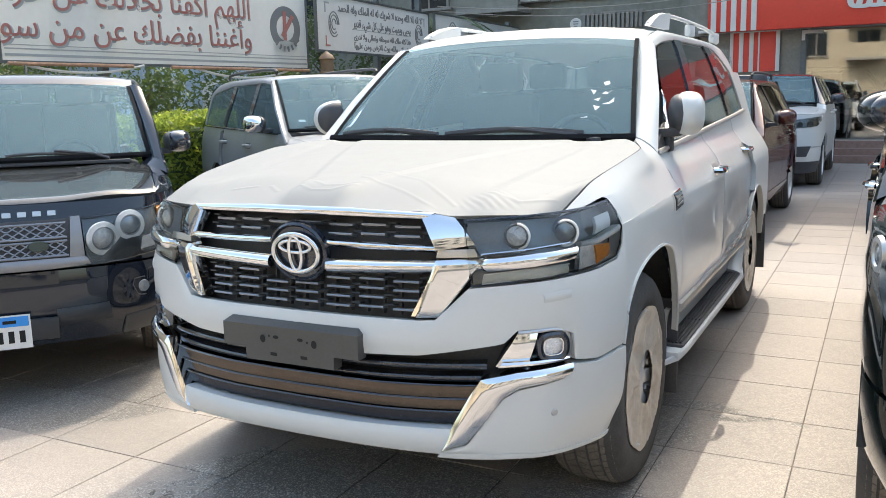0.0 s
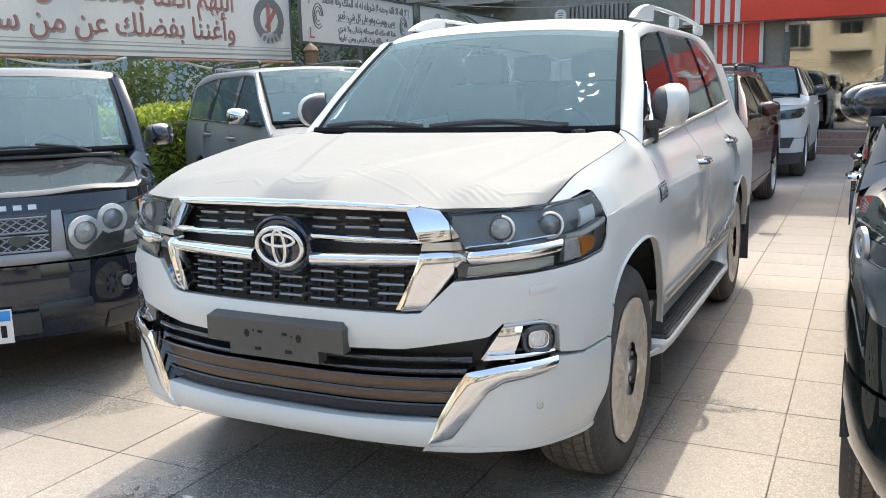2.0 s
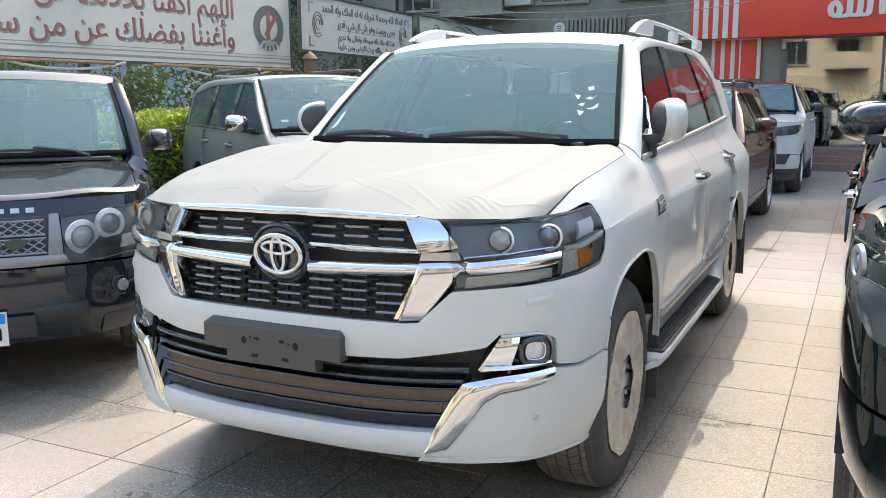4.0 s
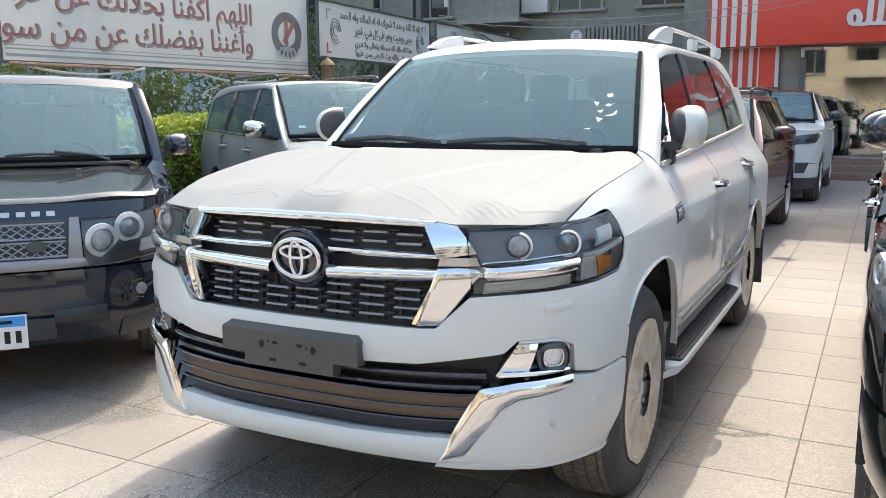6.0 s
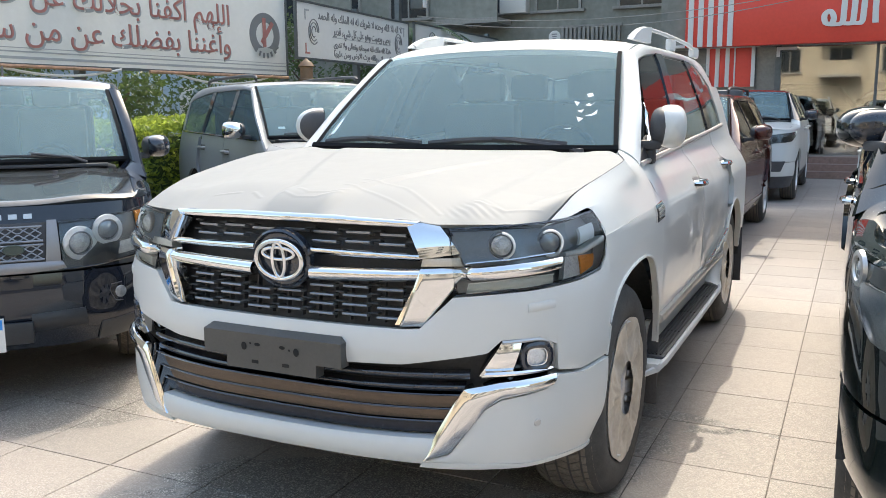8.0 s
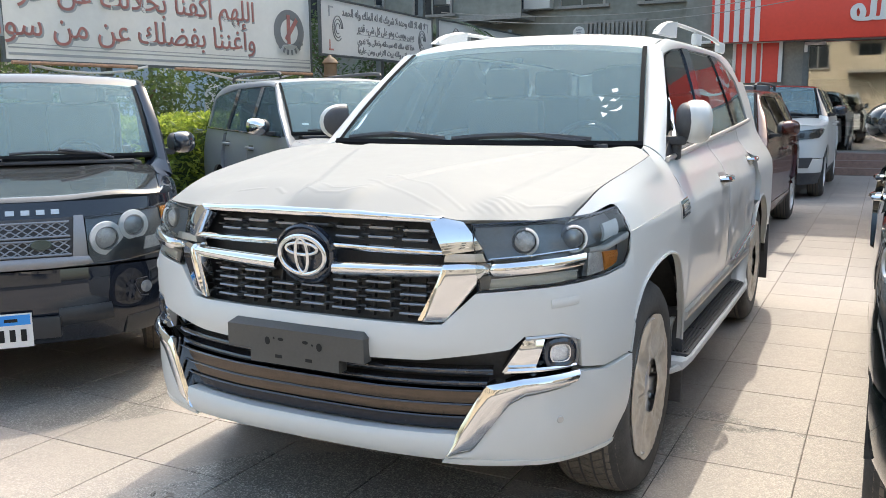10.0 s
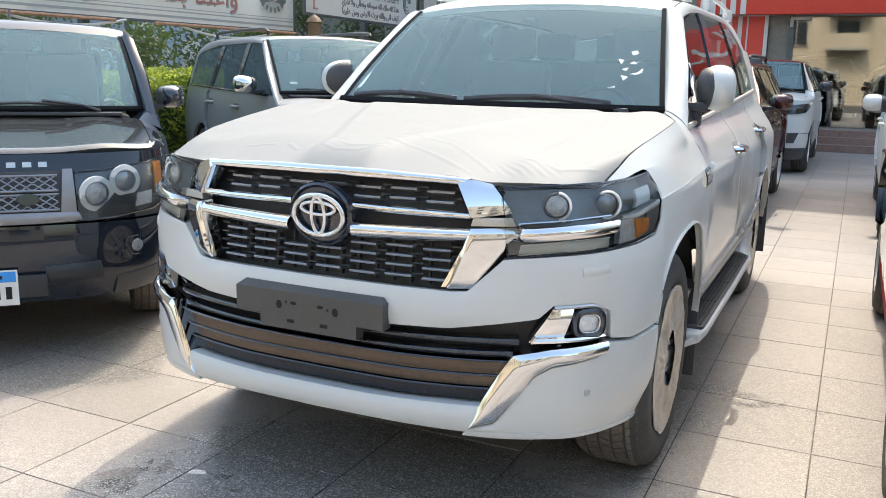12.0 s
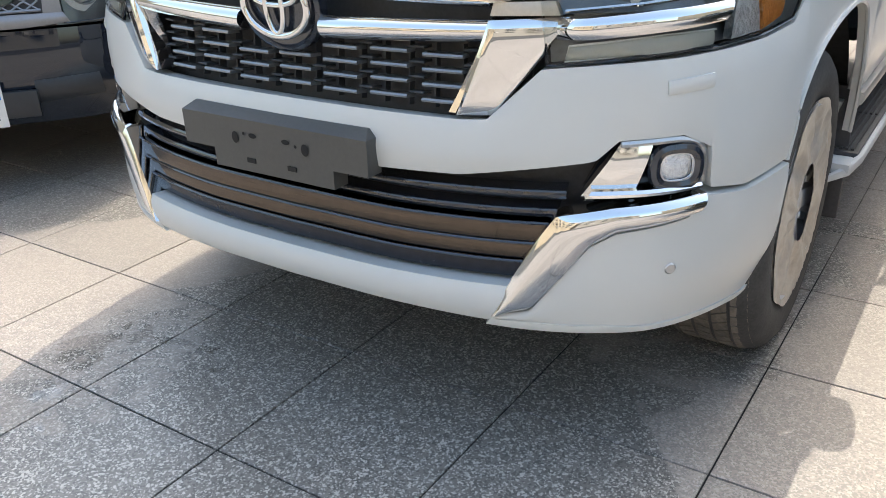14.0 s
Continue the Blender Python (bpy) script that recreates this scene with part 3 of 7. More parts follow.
def white_offroader():
    car = thing("offroad_car", pose(0, 0, 0), "new white off-road SUV with chrome grille and filmed bonnet", "car")
    at = LC.at
    # bonnet with its front and side edges
    n, m = 300, 200
    g = Geo()
    v = []
    for j in range(m + 1):
        t = (j / m) ** 1.5
        for i in range(n + 1):
            u = -1 + 2 * i / n
            y0 = lc_nose(u * 0.812)
            y = y0 + t * (1.24 + 0.10 * u * u - 0.27 * max(0.0, (abs(u) - 0.86) / 0.14) ** 1.3 - y0)
            x, y, z = lc_hood(u * lc_half(y), y)
            v.append((x, y, z + film_fold(x, y) * max(0.0, min(1.0, (y - y0 - 0.02) / 0.04))))
    w = n + 1
    f = [(j * w + i, j * w + i + 1, (j + 1) * w + i + 1, (j + 1) * w + i) for j in range(m) for i in range(n)]
    ring = list(range(w)) + [j * w + n for j in range(1, m + 1)] + [m * w + i for i in range(n - 1, -1, -1)] + [j * w for j in range(m - 1, 0, -1)]
    k = len(v)
    v += [v[i] for i in ring] + [(v[i][0] * 0.995, v[i][1] + (0.01 if i < w else 0), v[i][2] - 0.012) for i in ring]
    r = len(ring)
    f += [(k + i, k + r + i, k + r + (i + 1) % r, k + (i + 1) % r) for i in range(r)]
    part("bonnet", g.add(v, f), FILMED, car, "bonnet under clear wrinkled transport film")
    part("bonnet_seal", Geo().tube([(x, lc_nose(x) + 0.03, 1.108 - 0.022 * ease((abs(x) - 0.4) / 0.15)) for x in np.linspace(-0.78, 0.78, 41)], 0.012, 6), PLASTIC, car)
    for sgn in (1, -1):
        fx = (lambda p: p) if sgn > 0 else both
        # wings: one skin from the bonnet's edge over the shoulder to the wheel arch
        edge = [lc_hood(sgn * (lc_half(y) + 0.004), y) for y in np.linspace(lc_nose(0.812) + 0.002, 1.07, 16)]
        edge += [(sgn * 0.80, 1.30, lc_hood(0.80, 1.30)[2] - 0.002), (sgn * 0.775, 1.40, 1.290)]
        shoulder = [at(sgn * q, z) for q, z in resample([(1.235, 1.134), (1.5, 1.145), (1.9, 1.168), (2.06, 1.20)], 18)]
        crease = [(1.260, 1.043), (1.4, 1.06), (1.7, 1.073), (2.06, 1.075)]
        rows = [resample(r, 41) for r in (edge, shoulder, [at(sgn * q, z) for q, z in crease])]
        over = rows[0] * 0.45 + rows[1] * 0.55 + np.array((0, 0, 0.004)) + 0.006 * np.array((sgn, 0, 0))
        start = np.array(at(sgn * 1.11, 1.121)) - over[0]
        for i in range(14):
            over[i] += start * (1 - i / 14) ** 2
        g = Geo()
        mesh = [smooth_line([rows[0][i], over[i], rows[1][i], rows[2][i]], 5) for i in range(41)]
        c = len(mesh[0])
        faces = [(i * c + j, i * c + j + 1, (i + 1) * c + j + 1, (i + 1) * c + j) for i in range(40) for j in range(c - 1)]
        g.add([tuple(p) for row in mesh for p in row], faces if sgn > 0 else [f[::-1] for f in faces])
        rim = smooth_line([(1.262, 0.632), (1.270, 0.70), (1.284, 0.76), (1.346, 0.835), (1.42, 0.875), (1.52, 0.900), (1.65, 0.910), (1.76, 0.900), (1.855, 0.866), (1.92, 0.79), (1.965, 0.70), (2.03, 0.58), (2.06, 0.48)], 4)
        rim = [tuple(q) for q in rim]
        wing = sheet(at, fx(rim), fx(crease), 90, 24, thick=0.02)
        part("front_wing", g.add(wing.v, wing.f), WHITE, car)
        part("arch_lip", Geo().tube([at(sgn * q, z, 0.003) for q, z in rim], 0.006, 6), WHITE, car)
        part("cowl_side", sheet(at, fx([(1.80, 1.165), (2.06, 1.196)]), fx([(2.0, 1.222), (2.08, 1.23)]), 8, 4, thick=0.02), WHITE, car)
        part("cowl_corner", sheet(same, [(sgn * 0.80, 1.30, 1.282), (sgn * 0.775, 1.40, 1.292)], [at(sgn * 1.98, 1.20), at(sgn * 2.10, 1.24)], 8, 5, puff=0.008, thick=0.02), WHITE, car)
        # doors
        part("front_door", sheet(at, fx([(2.068, 0.60), (3.16, 0.60)]), fx([(2.068, 1.228), (3.16, 1.286)]), 100, 56, thick=0.03, roll=0.004), DOORFILM, car, "white door with loose protective film")
        part("rear_door", sheet(at, fx([(3.168, 0.60), (3.88, 0.60), (3.98, 0.72), (4.15, 0.86)]), fx([(3.168, 1.286), (3.7, 1.31), (4.2, 1.328)]), 100, 56, thick=0.03, roll=0.004), DOORFILM, car, "white door with loose protective film")
        s2 = 4.46
        part("rear_wing", sheet(at, fx([(3.99, 0.55)] + arch(s2, 0.40, 0.47, 160, 15) + [(5.0, 0.46), (5.3, 0.5)]), fx([(4.13, 0.98), (4.16, 1.336), (4.6, 1.345), (5.3, 1.34)]), 40, 12, thick=0.03), WHITE, car)
        part("arch_lip", Geo().tube([at(sgn * s, z, 0.004) for s, z in arch(s2, 0.40, 0.473, 150, 18, 20)], 0.006, 6), WHITE, car)
        part("sill_moulding", sheet(at, fx([(2.05, 0.565), (3.88, 0.565)]), fx([(2.05, 0.60), (3.9, 0.60)]), 16, 4, lift=0.014, puff=0.006, thick=0.03), SATIN, car)
        part("sill_moulding", sheet(at, fx([(3.30, 0.62), (3.98, 0.70)]), fx([(3.30, 0.645), (3.98, 0.735)]), 12, 4, lift=0.016, puff=0.01, thick=0.02), CHROME, car)
        part("sill", sheet(at, fx([(2.05, 0.43), (3.95, 0.43)]), fx([(2.05, 0.565), (3.9, 0.565)]), 12, 4, lift=-0.035, puff=-0.01, thick=0.02), WHITE, car)
        part("sill", sheet(at, fx([(2.03, 0.33), (3.95, 0.33)]), fx([(2.03, 0.43), (3.9, 0.43)]), 12, 4, lift=-0.06, thick=0.02), PLASTIC, car)
        handle(car, LC, 3.01, 1.09, CHROME, sgn)
        handle(car, LC, 4.08, 1.13, CHROME, sgn)
        b = thing("wing_badge", pose(0, 0, 0), "", "")
        b.parent = car
        part("bezel", sheet(at, fx([(1.895, 1.012), (2.045, 1.022)]), fx([(1.90, 1.078), (2.05, 1.086)]), 8, 5, lift=0.008, thick=0.008), CHROME, b)
        part("badge_inset", sheet(at, fx([(1.91, 1.024), (2.03, 1.032)]), fx([(1.914, 1.066), (2.034, 1.074)]), 8, 5, lift=0.011, thick=0.004), GLOSSBLACK, b)
        for k in range(3):
            part("badge_bar", sheet(at, fx([(1.92, 1.029 + 0.014 * k), (2.02, 1.036 + 0.014 * k)]), fx([(1.92, 1.036 + 0.014 * k), (2.02, 1.043 + 0.014 * k)]), 4, 2, lift=0.014, thick=0.004), SATIN, b)
        # running board
        rb = thing("running_board", pose(0, 0, 0), "", "")
        rb.parent = car
        part("tread", Geo().box((sgn * 0.925, 2.20, 0.405), (0.17, 1.72, 0.03), 0.008), PLASTIC, rb, "ribbed black tread")
        ribs = Geo()
        for i in range(9):
            for k in range(4):
                ribs.box((sgn * (0.858 + i * 0.0165), 1.56 + k * 0.425, 0.4225), (0.008, 0.40, 0.007), 0)
        part("tread_ribs", ribs, RUBBER, rb, smooth=False)
        part("edge_strip", Geo().tube([(sgn * 0.95, 1.23, 0.365), (sgn * 0.995, 1.27, 0.385), (sgn * 1.013, 1.36, 0.398), (sgn * 1.016, 2.2, 0.402), (sgn * 1.014, 2.95, 0.406), (sgn * 0.99, 3.10, 0.425)], [0.008, 0.012, 0.012, 0.012, 0.012, 0.010], 8, flat=1.5), RAILWHITE, rb, "white painted edge")
        part("end_cap", sheet(same, [(sgn * 1.005, 2.98, 0.418), (sgn * 1.0, 3.08, 0.44), (sgn * 0.985, 3.16, 0.50)], [(sgn * 0.90, 2.98, 0.44), (sgn * 0.945, 3.10, 0.54), (sgn * 0.978, 3.22, 0.60)], 8, 6, puff=0.012, thick=0.03), WHITE, rb)
        part("end_cap", Geo().box((sgn * 0.94, 1.30, 0.392), (0.13, 0.09, 0.035), 0.014), RAILWHITE, rb)
        # wheels
        wheel(car, sgn * 0.95, 0.90, 0.405, 0.27, 0.265, 6, film=True)
        wheel(car, sgn * 0.935, 3.87, 0.405, 0.27, 0.265, 6, film=True)
        liner(car, sgn * 0.93, 1.0, 0.50)
        liner(car, sgn * 0.95, 3.87, 0.475)
        part("mud_flap", Geo().box((sgn * 0.86, 4.36, 0.40), (0.23, 0.02, 0.40), 0.006), PLASTIC, car)
        part("mud_flap", Geo().box((sgn * 0.87, 1.385, 0.40), (0.21, 0.02, 0.42), 0.006), PLASTIC, car)
        # roof rail
        rail = thing("roof_rail", pose(0, 0, 0), "", "")
        rail.parent = car
        pts = smooth_line([(0.62, 2.2, 1.825), (0.622, 2.38, 1.876), (0.63, 2.62, 1.896), (0.64, 3.3, 1.894), (0.64, 3.85, 1.876), (0.635, 4.1, 1.82)], 5)
        part("bar", Geo().tube([(sgn * x, y, z) for x, y, z in pts], 0.014, 8, flat=0.8), RAILWHITE, rail)
        prof = [(2.16, 1.815), (2.25, 1.852), (2.36, 1.882), (2.48, 1.898), (2.60, 1.906), (2.58, 1.82)]
        q = len(prof)
        part("foot", Geo().add([(sgn * (0.615 + d), y, z) for d in (0, 0.03) for y, z in prof], [tuple(range(q)), tuple(range(2 * q - 1, q - 1, -1))] + [(i, (i + 1) % q, q + (i + 1) % q, q + i) for i in range(q)]), RAILWHITE, rail)
        for y, l in ((3.2, 0.14), (4.02, 0.2)):
            part("foot", Geo().box((sgn * 0.632, y, 1.85), (0.04, l, 0.07), 0.015), RAILWHITE, rail)
        door_mirror(car, 0.95 if sgn > 0 else 0.915, 1.60, 1.388, WHITE, sgn, (0.152, 0.14, 0.190), 0.05, 18 if sgn > 0 else 48)
        part("mirror_foot", Geo().box((sgn * 0.872, 1.60, 1.272), (0.035, 0.08, 0.10), 0.014), PLASTIC, car)
        part("window_corner", sheet(at, fx([(2.08, 1.23), (2.26, 1.243)]), fx([(2.32, 1.34), (2.38, 1.35)]), 6, 5, lift=0.002, thick=0.01), PLASTIC, car)
    cabin(car, dict(skin=LC, screen_base=(0.775, 1.40, 1.295, 0.12), screen_top=(0.64, 1.965, 1.745, 0.07), roof_x=0.66, roof_z=1.826, roof_crown=0.012, roof_back=4.75,
        a_base=LC.at(2.08, 1.228), a_top=LC.at(2.66, 1.705), window_top=[(2.66, 1.705), (2.9, 1.738), (3.21, 1.76), (4.0, 1.765), (4.35, 1.75), (4.62, 1.66), (4.85, 1.56)],
        windows=[([(2.16, 1.235), (3.05, 1.283)], [(2.38, 1.33), (2.62, 1.63), (2.74, 1.703), (2.95, 1.733), (3.20, 1.757)]), ([(3.17, 1.288), (4.15, 1.325)], [(3.35, 1.758), (4.02, 1.76)]), ([(4.29, 1.333), (4.78, 1.352)], [(4.18, 1.753), (4.33, 1.745), (4.70, 1.60)])],
        posts=[([(3.04, 1.282), (3.18, 1.289)], [(3.19, 1.76), (3.36, 1.762)]), ([(4.14, 1.324), (4.30, 1.333)], [(4.01, 1.762), (4.19, 1.757)])],
        belt=[(2.1, 1.23), (2.76, 1.257), (4.39, 1.332), (4.8, 1.352)], belt_mat=SATIN, rear_quarter=([(4.79, 1.345), (5.3, 1.33)], [(4.71, 1.62), (5.2, 1.62)]), length=5.02, nose=0.05, ), WHITE, SIDEGLASS)
    # wipers on the scuttle
    part("scuttle", Geo().box((0, 1.36, 1.262), (1.46, 0.16, 0.02), 0.006), PLASTIC, car)
    for x0, x1 in ((-0.70, -0.12), (-0.08, 0.56)):
        wp = thing("wiper", pose(0, 0, 0), "", "")
        wp.parent = car
        ln = [(x, 1.40 - 0.12 * (1 - (x / 0.775) ** 2) + 0.015, 1.315 + 0.02 * math.sin(math.pi * (x - x0) / (x1 - x0))) for x in np.linspace(x0, x1, 9)]
        part("blade", Geo().tube(ln, 0.009, 6, flat=1.6), PLASTIC, wp)
        part("arm", Geo().tube([(x1 + 0.06, 1.34, 1.285), (x1 - 0.05, 1.335, 1.31), ((x0 + x1) / 2, ln[4][1] - 0.02, 1.342)], 0.011, 6), PLASTIC, wp)
        part("arm_cap", Geo().lathe([(0, 0.02), (0.018, 0.018), (0.022, 0)], 12, pose(x1 + 0.06, 1.34, 1.28)), PLASTIC, wp)
    scraps = ((0.550, 0.34, ((-0.012, 0.018), (0.016, 0.010), (0.010, -0.018))), (0.598, 0.42, ((-0.016, 0.010), (0.010, 0.018), (0.018, -0.004), (-0.004, -0.014))), (0.612, 0.335, ((-0.02, -0.008), (-0.006, 0.006), (0.008, -0.004), (0.022, 0.014), (0.004, -0.014))),
              (0.583, 0.27, ((-0.016, 0.0), (0.012, 0.010), (0.006, -0.012))), (0.636, 0.25, ((-0.03, -0.018), (0.0, -0.006), (0.018, 0.022), (0.020, -0.006), (0.0, -0.020))), (0.590, 0.19, ((-0.018, 0.018), (0.016, 0.006), (0.0, -0.018))), (0.553, 0.105, ((-0.016, -0.003), (0.014, 0.005), (0.016, -0.002))))
    for u, t, shape in scraps:
        y = 1.40 - 0.12 * (1 - (u / 0.775) ** 2) + t * 0.57
        z = 1.30 + t * 0.455 + 0.022
        q = len(shape)
        part("paper_scrap", Geo().add([(x, d, h) for d in (0.0, 0.001) for x, h in shape], [tuple(range(q)), tuple(range(2 * q - 1, q - 1, -1))] + [(i, (i + 1) % q, q + (i + 1) % q, q + i) for i in range(q)], Matrix.Translation((u, y - 0.024, z + 0.014)) @ pose(0, 0, 0, -50, 0, 0)), PLATEWHITE, car, "torn white paper stuck to the screen", smooth=False)
    # ---- the face ----
    part("grille_backing", sheet(at, [(-0.56, 0.78), (0.56, 0.78)], [(-0.62, 1.12), (0.62, 1.12)], 24, 8, lift=-0.075, thick=0.01), PLASTIC, car)
    part("lower_backing", sheet(at, [(-0.66, 0.42), (0.66, 0.42)], [(-0.84, 0.77), (0.84, 0.77)], 24, 8, lift=-0.10, thick=0.01), PLASTIC, car)
    gr = thing("grille", pose(0, 0, 0), "", "")
    gr.parent = car
    part("chrome_top", sheet(at, [(-0.475, 1.102), (-0.2, 1.106), (0.2, 1.106), (0.475, 1.102)], [(-0.50, 1.121), (-0.2, 1.131), (0.2, 1.131), (0.50, 1.121)], 30, 4, lift=0.012, puff=0.006, thick=0.04), CHROME, gr)
    for sgn in (1, -1):
        fx = (lambda p: p) if sgn > 0 else both
        part("chrome_shoulder", sheet(lambda s, z: at(s, z, 0.022 - 0.30 * (abs(s) - 0.48) + 0.10 * (1.1 - z)), fx([(0.510, 1.012), (0.632, 1.024)]), fx([(0.462, 1.108), (0.50, 1.121), (0.565, 1.108)]), 10, 10, puff=0.006, thick=0.05), CHROME, gr)
        part("chrome_shoulder", sheet(at, fx([(0.508, 0.986), (0.645, 0.99)]), fx([(0.515, 1.010), (0.634, 1.014)]), 8, 3, lift=0.006, thick=0.04), SATIN, gr)
        leg = lambda s, z: at(s, z, 0.006 + 0.16 * (z - 0.79) - 0.25 * (abs(s) - 0.48))
        part("chrome_leg", sheet(leg, fx([(0.445, 0.797), (0.518, 0.797)]), fx([(0.512, 0.980), (0.672, 0.984)]), 16, 24, puff=0.004, roll=0.010, thick=0.05), CHROME, gr)
        part("chrome_wing", sheet(lambda s, z: at(s, z, -0.03 + 0.046 * ease((abs(s) - 0.60) / 0.10)), fx([(0.600, 0.938), (0.655, 0.946), (0.83, 0.961), (0.965, 0.973)]), fx([(0.600, 0.978), (0.68, 0.986), (0.83, 1.000), (0.985, 1.008)]), 20, 5, lift=0.0, puff=0.008, thick=0.03), CHROME, gr)
        part("chrome_bar", sheet(at, fx([(0.115, 1.008), (0.505, 1.003)]), fx([(0.115, 1.03), (0.508, 1.024)]), 14, 4, lift=0.0, puff=0.01, thick=0.03), CHROME, gr)
        part("chrome_bar", sheet(at, fx([(0.118, 0.922), (0.505, 0.938)]), fx([(0.115, 0.968), (0.51, 0.978)]), 14, 6, lift=0.0, puff=0.018, thick=0.03), CHROME, gr)
        part("chrome_side", sheet(at, fx([(0.425, 0.80), (0.49, 0.93)]), fx([(0.44, 0.80), (0.508, 0.93)]), 8, 3, lift=0.004, thick=0.03), CHROME, gr)
        part("chrome_side", sheet(at, fx([(0.505, 1.022), (0.46, 1.105)]), fx([(0.518, 1.022), (0.478, 1.105)]), 6, 3, lift=0.004, thick=0.03), CHROME, gr)
    for low, n, half0, grow in ((0.813, 4, 0.452, 0.5), (1.046, 2, 0.51, -0.5)):
        for col in range(-8, 9):
            s = 0.0625 * col + 0.026
            for row in range(n):
                z = low + 0.0295 * row + (0.004 if col % 4 == 0 else 0.0) + (0.014 if col % 2 else 0.0)
                half = half0 + (z - low) * grow
                wide = 0.045 if col % 2 == 0 else 0.017
                if abs(s) + wide > half or (abs(s) < 0.11 and z > 0.885 and z < 1.07):
                    continue
                part("grille_slat", sheet(at, [(s - wide, z), (s + wide, z)], [(s - wide, z + (0.0075 if col % 2 == 0 else 0.005)), (s + wide, z + (0.0075 if col % 2 == 0 else 0.005))], 3, 2, lift=-0.012 if col % 2 == 0 else -0.02, puff=0.002, thick=0.035), SATIN_DARK if col % 2 == 0 else TRIM, gr)
    for i in range(-8, 8):
        s = 0.0625 * i + 0.026 + 0.031
        part("grille_rib", sheet(at, [(s - 0.002, 0.80), (s + 0.002, 0.80)], [(s - 0.002, 0.925), (s + 0.002, 0.925)], 2, 4, lift=-0.045, thick=0.02), PLASTIC, gr) if abs(s) < 0.44 else None
    em = thing("emblem", pose(0.004, 0.04, 0.985, 95, 0, 0), "", "")
    em.parent = car
    part("disc", Geo().lathe([(0.0, 0.016), (0.098, 0.014), (0.107, 0.022), (0.115, 0.016), (0.117, -0.006)], 48, Matrix.Diagonal((1, 0.88, 1, 1))), GLOSSBLACK, em, "black plastic disc")
    oval = lambda cx, cy, rx, ry, h: [(cx + rx * math.cos(a), cy + ry * math.sin(a), h) for a in np.linspace(0, 2 * math.pi, 41)[:-1]]
    part("oval_ring", Geo().tube(oval(0, 0, 0.090, 0.064, 0.028), 0.0085, 14, close=True), CHROME, em)
    part("inner_oval", Geo().tube(oval(0, 0.022, 0.062, 0.020, 0.028), 0.0065, 14, close=True).tube(oval(0, 0.0, 0.024, 0.058, 0.03), 0.0065, 14, close=True), CHROME, em)
    # bumper
    lo = [(0.2, 0.668), (0.45, 0.678), (0.57, 0.698), (0.72, 0.722), (0.765, 0.762), (0.89, 0.766), (0.955, 0.735), (0.965, 0.648), (1.08, 0.628), (1.258, 0.638)]
    hi = [(0.2, 0.788), (0.45, 0.788), (0.506, 0.792), (0.612, 0.892), (0.75, 0.904), (0.95, 0.916), (1.09, 0.922), (1.205, 0.936), (1.242, 0.975), (1.260, 1.025)]
    part("bumper", sheet(at, both(lo)[::-1] + lo, both(hi)[::-1] + hi, 150, 10, lift=0.004, puff=0.006, thick=0.05), WHITE, car)
    for sgn in (1, -1):
        fx = (lambda p: p) if sgn > 0 else both
        part("bumper_corner", sheet(at, fx([(0.515, 0.364), (0.57, 0.364), (0.75, 0.364), (1.0, 0.346), (1.1, 0.337), (1.18, 0.328), (1.232, 0.34), (1.253, 0.376), (1.258, 0.43)]), fx([(0.525, 0.372), (0.60, 0.392), (0.715, 0.545), (0.765, 0.574), (0.92, 0.596), (0.955, 0.636), (1.08, 0.618), (1.258, 0.628)]), 44, 10, lift=0.012, puff=0.006, thick=0.06), WHITE, car)
        part("corner_lip", sheet(at, fx([(0.505, 0.354), (0.57, 0.352), (0.75, 0.352), (1.0, 0.334), (1.1, 0.325), (1.18, 0.316), (1.236, 0.328), (1.258, 0.368)]), fx([(0.515, 0.364), (0.57, 0.366), (0.75, 0.366), (1.0, 0.348), (1.1, 0.339), (1.18, 0.330), (1.232, 0.342), (1.253, 0.378)]), 26, 3, lift=0.016, thick=0.06), WHITE, car)
        part("chrome_corner", sheet(at, fx([(0.53, 0.378), (0.60, 0.40), (0.665, 0.48), (0.715, 0.552), (0.765, 0.582), (0.84, 0.592), (0.925, 0.604)]), fx([(0.52, 0.376), (0.57, 0.48), (0.615, 0.56), (0.65, 0.612), (0.76, 0.633), (0.85, 0.64), (0.945, 0.645)]), 36, 6, lift=0.018, puff=0.014, thick=0.05), CHROME, car, "chrome corner trim")
        fog = thing("fog_lamp", pose(0, 0, 0), "", "")
        fog.parent = car
        part("surround", sheet(at, fx([(0.70, 0.645), (0.95, 0.655)]), fx([(0.765, 0.757), (0.89, 0.76), (0.945, 0.73)]), 14, 6, lift=-0.06, thick=0.02), GLOSSBLACK, fog)
        part("bezel", sheet(at, fx([(0.695, 0.645), (0.80, 0.652)]), fx([(0.768, 0.752), (0.835, 0.752)]), 8, 6, lift=-0.012, puff=0.004, thick=0.03), CHROME, fog)
        part("bezel", sheet(at, fx([(0.70, 0.642), (0.94, 0.65)]), fx([(0.715, 0.662), (0.94, 0.664)]), 14, 3, lift=0.004, puff=0.006, thick=0.03), CHROME, fog)
        p = [at(sgn * s, z, -0.002) for s, z in smooth_line(((0.768, 0.754), (0.83, 0.757), (0.89, 0.757), (0.93, 0.742), (0.944, 0.71), (0.947, 0.662)), 5)]
        part("rim_strip", Geo().tube(p, 0.007, 6), SATIN, fog)
        c = at(sgn * 0.885, 0.702, -0.02)
        mm = Matrix.Translation(c) @ pose(0, 0, 0, 90, 0, sgn * 42)
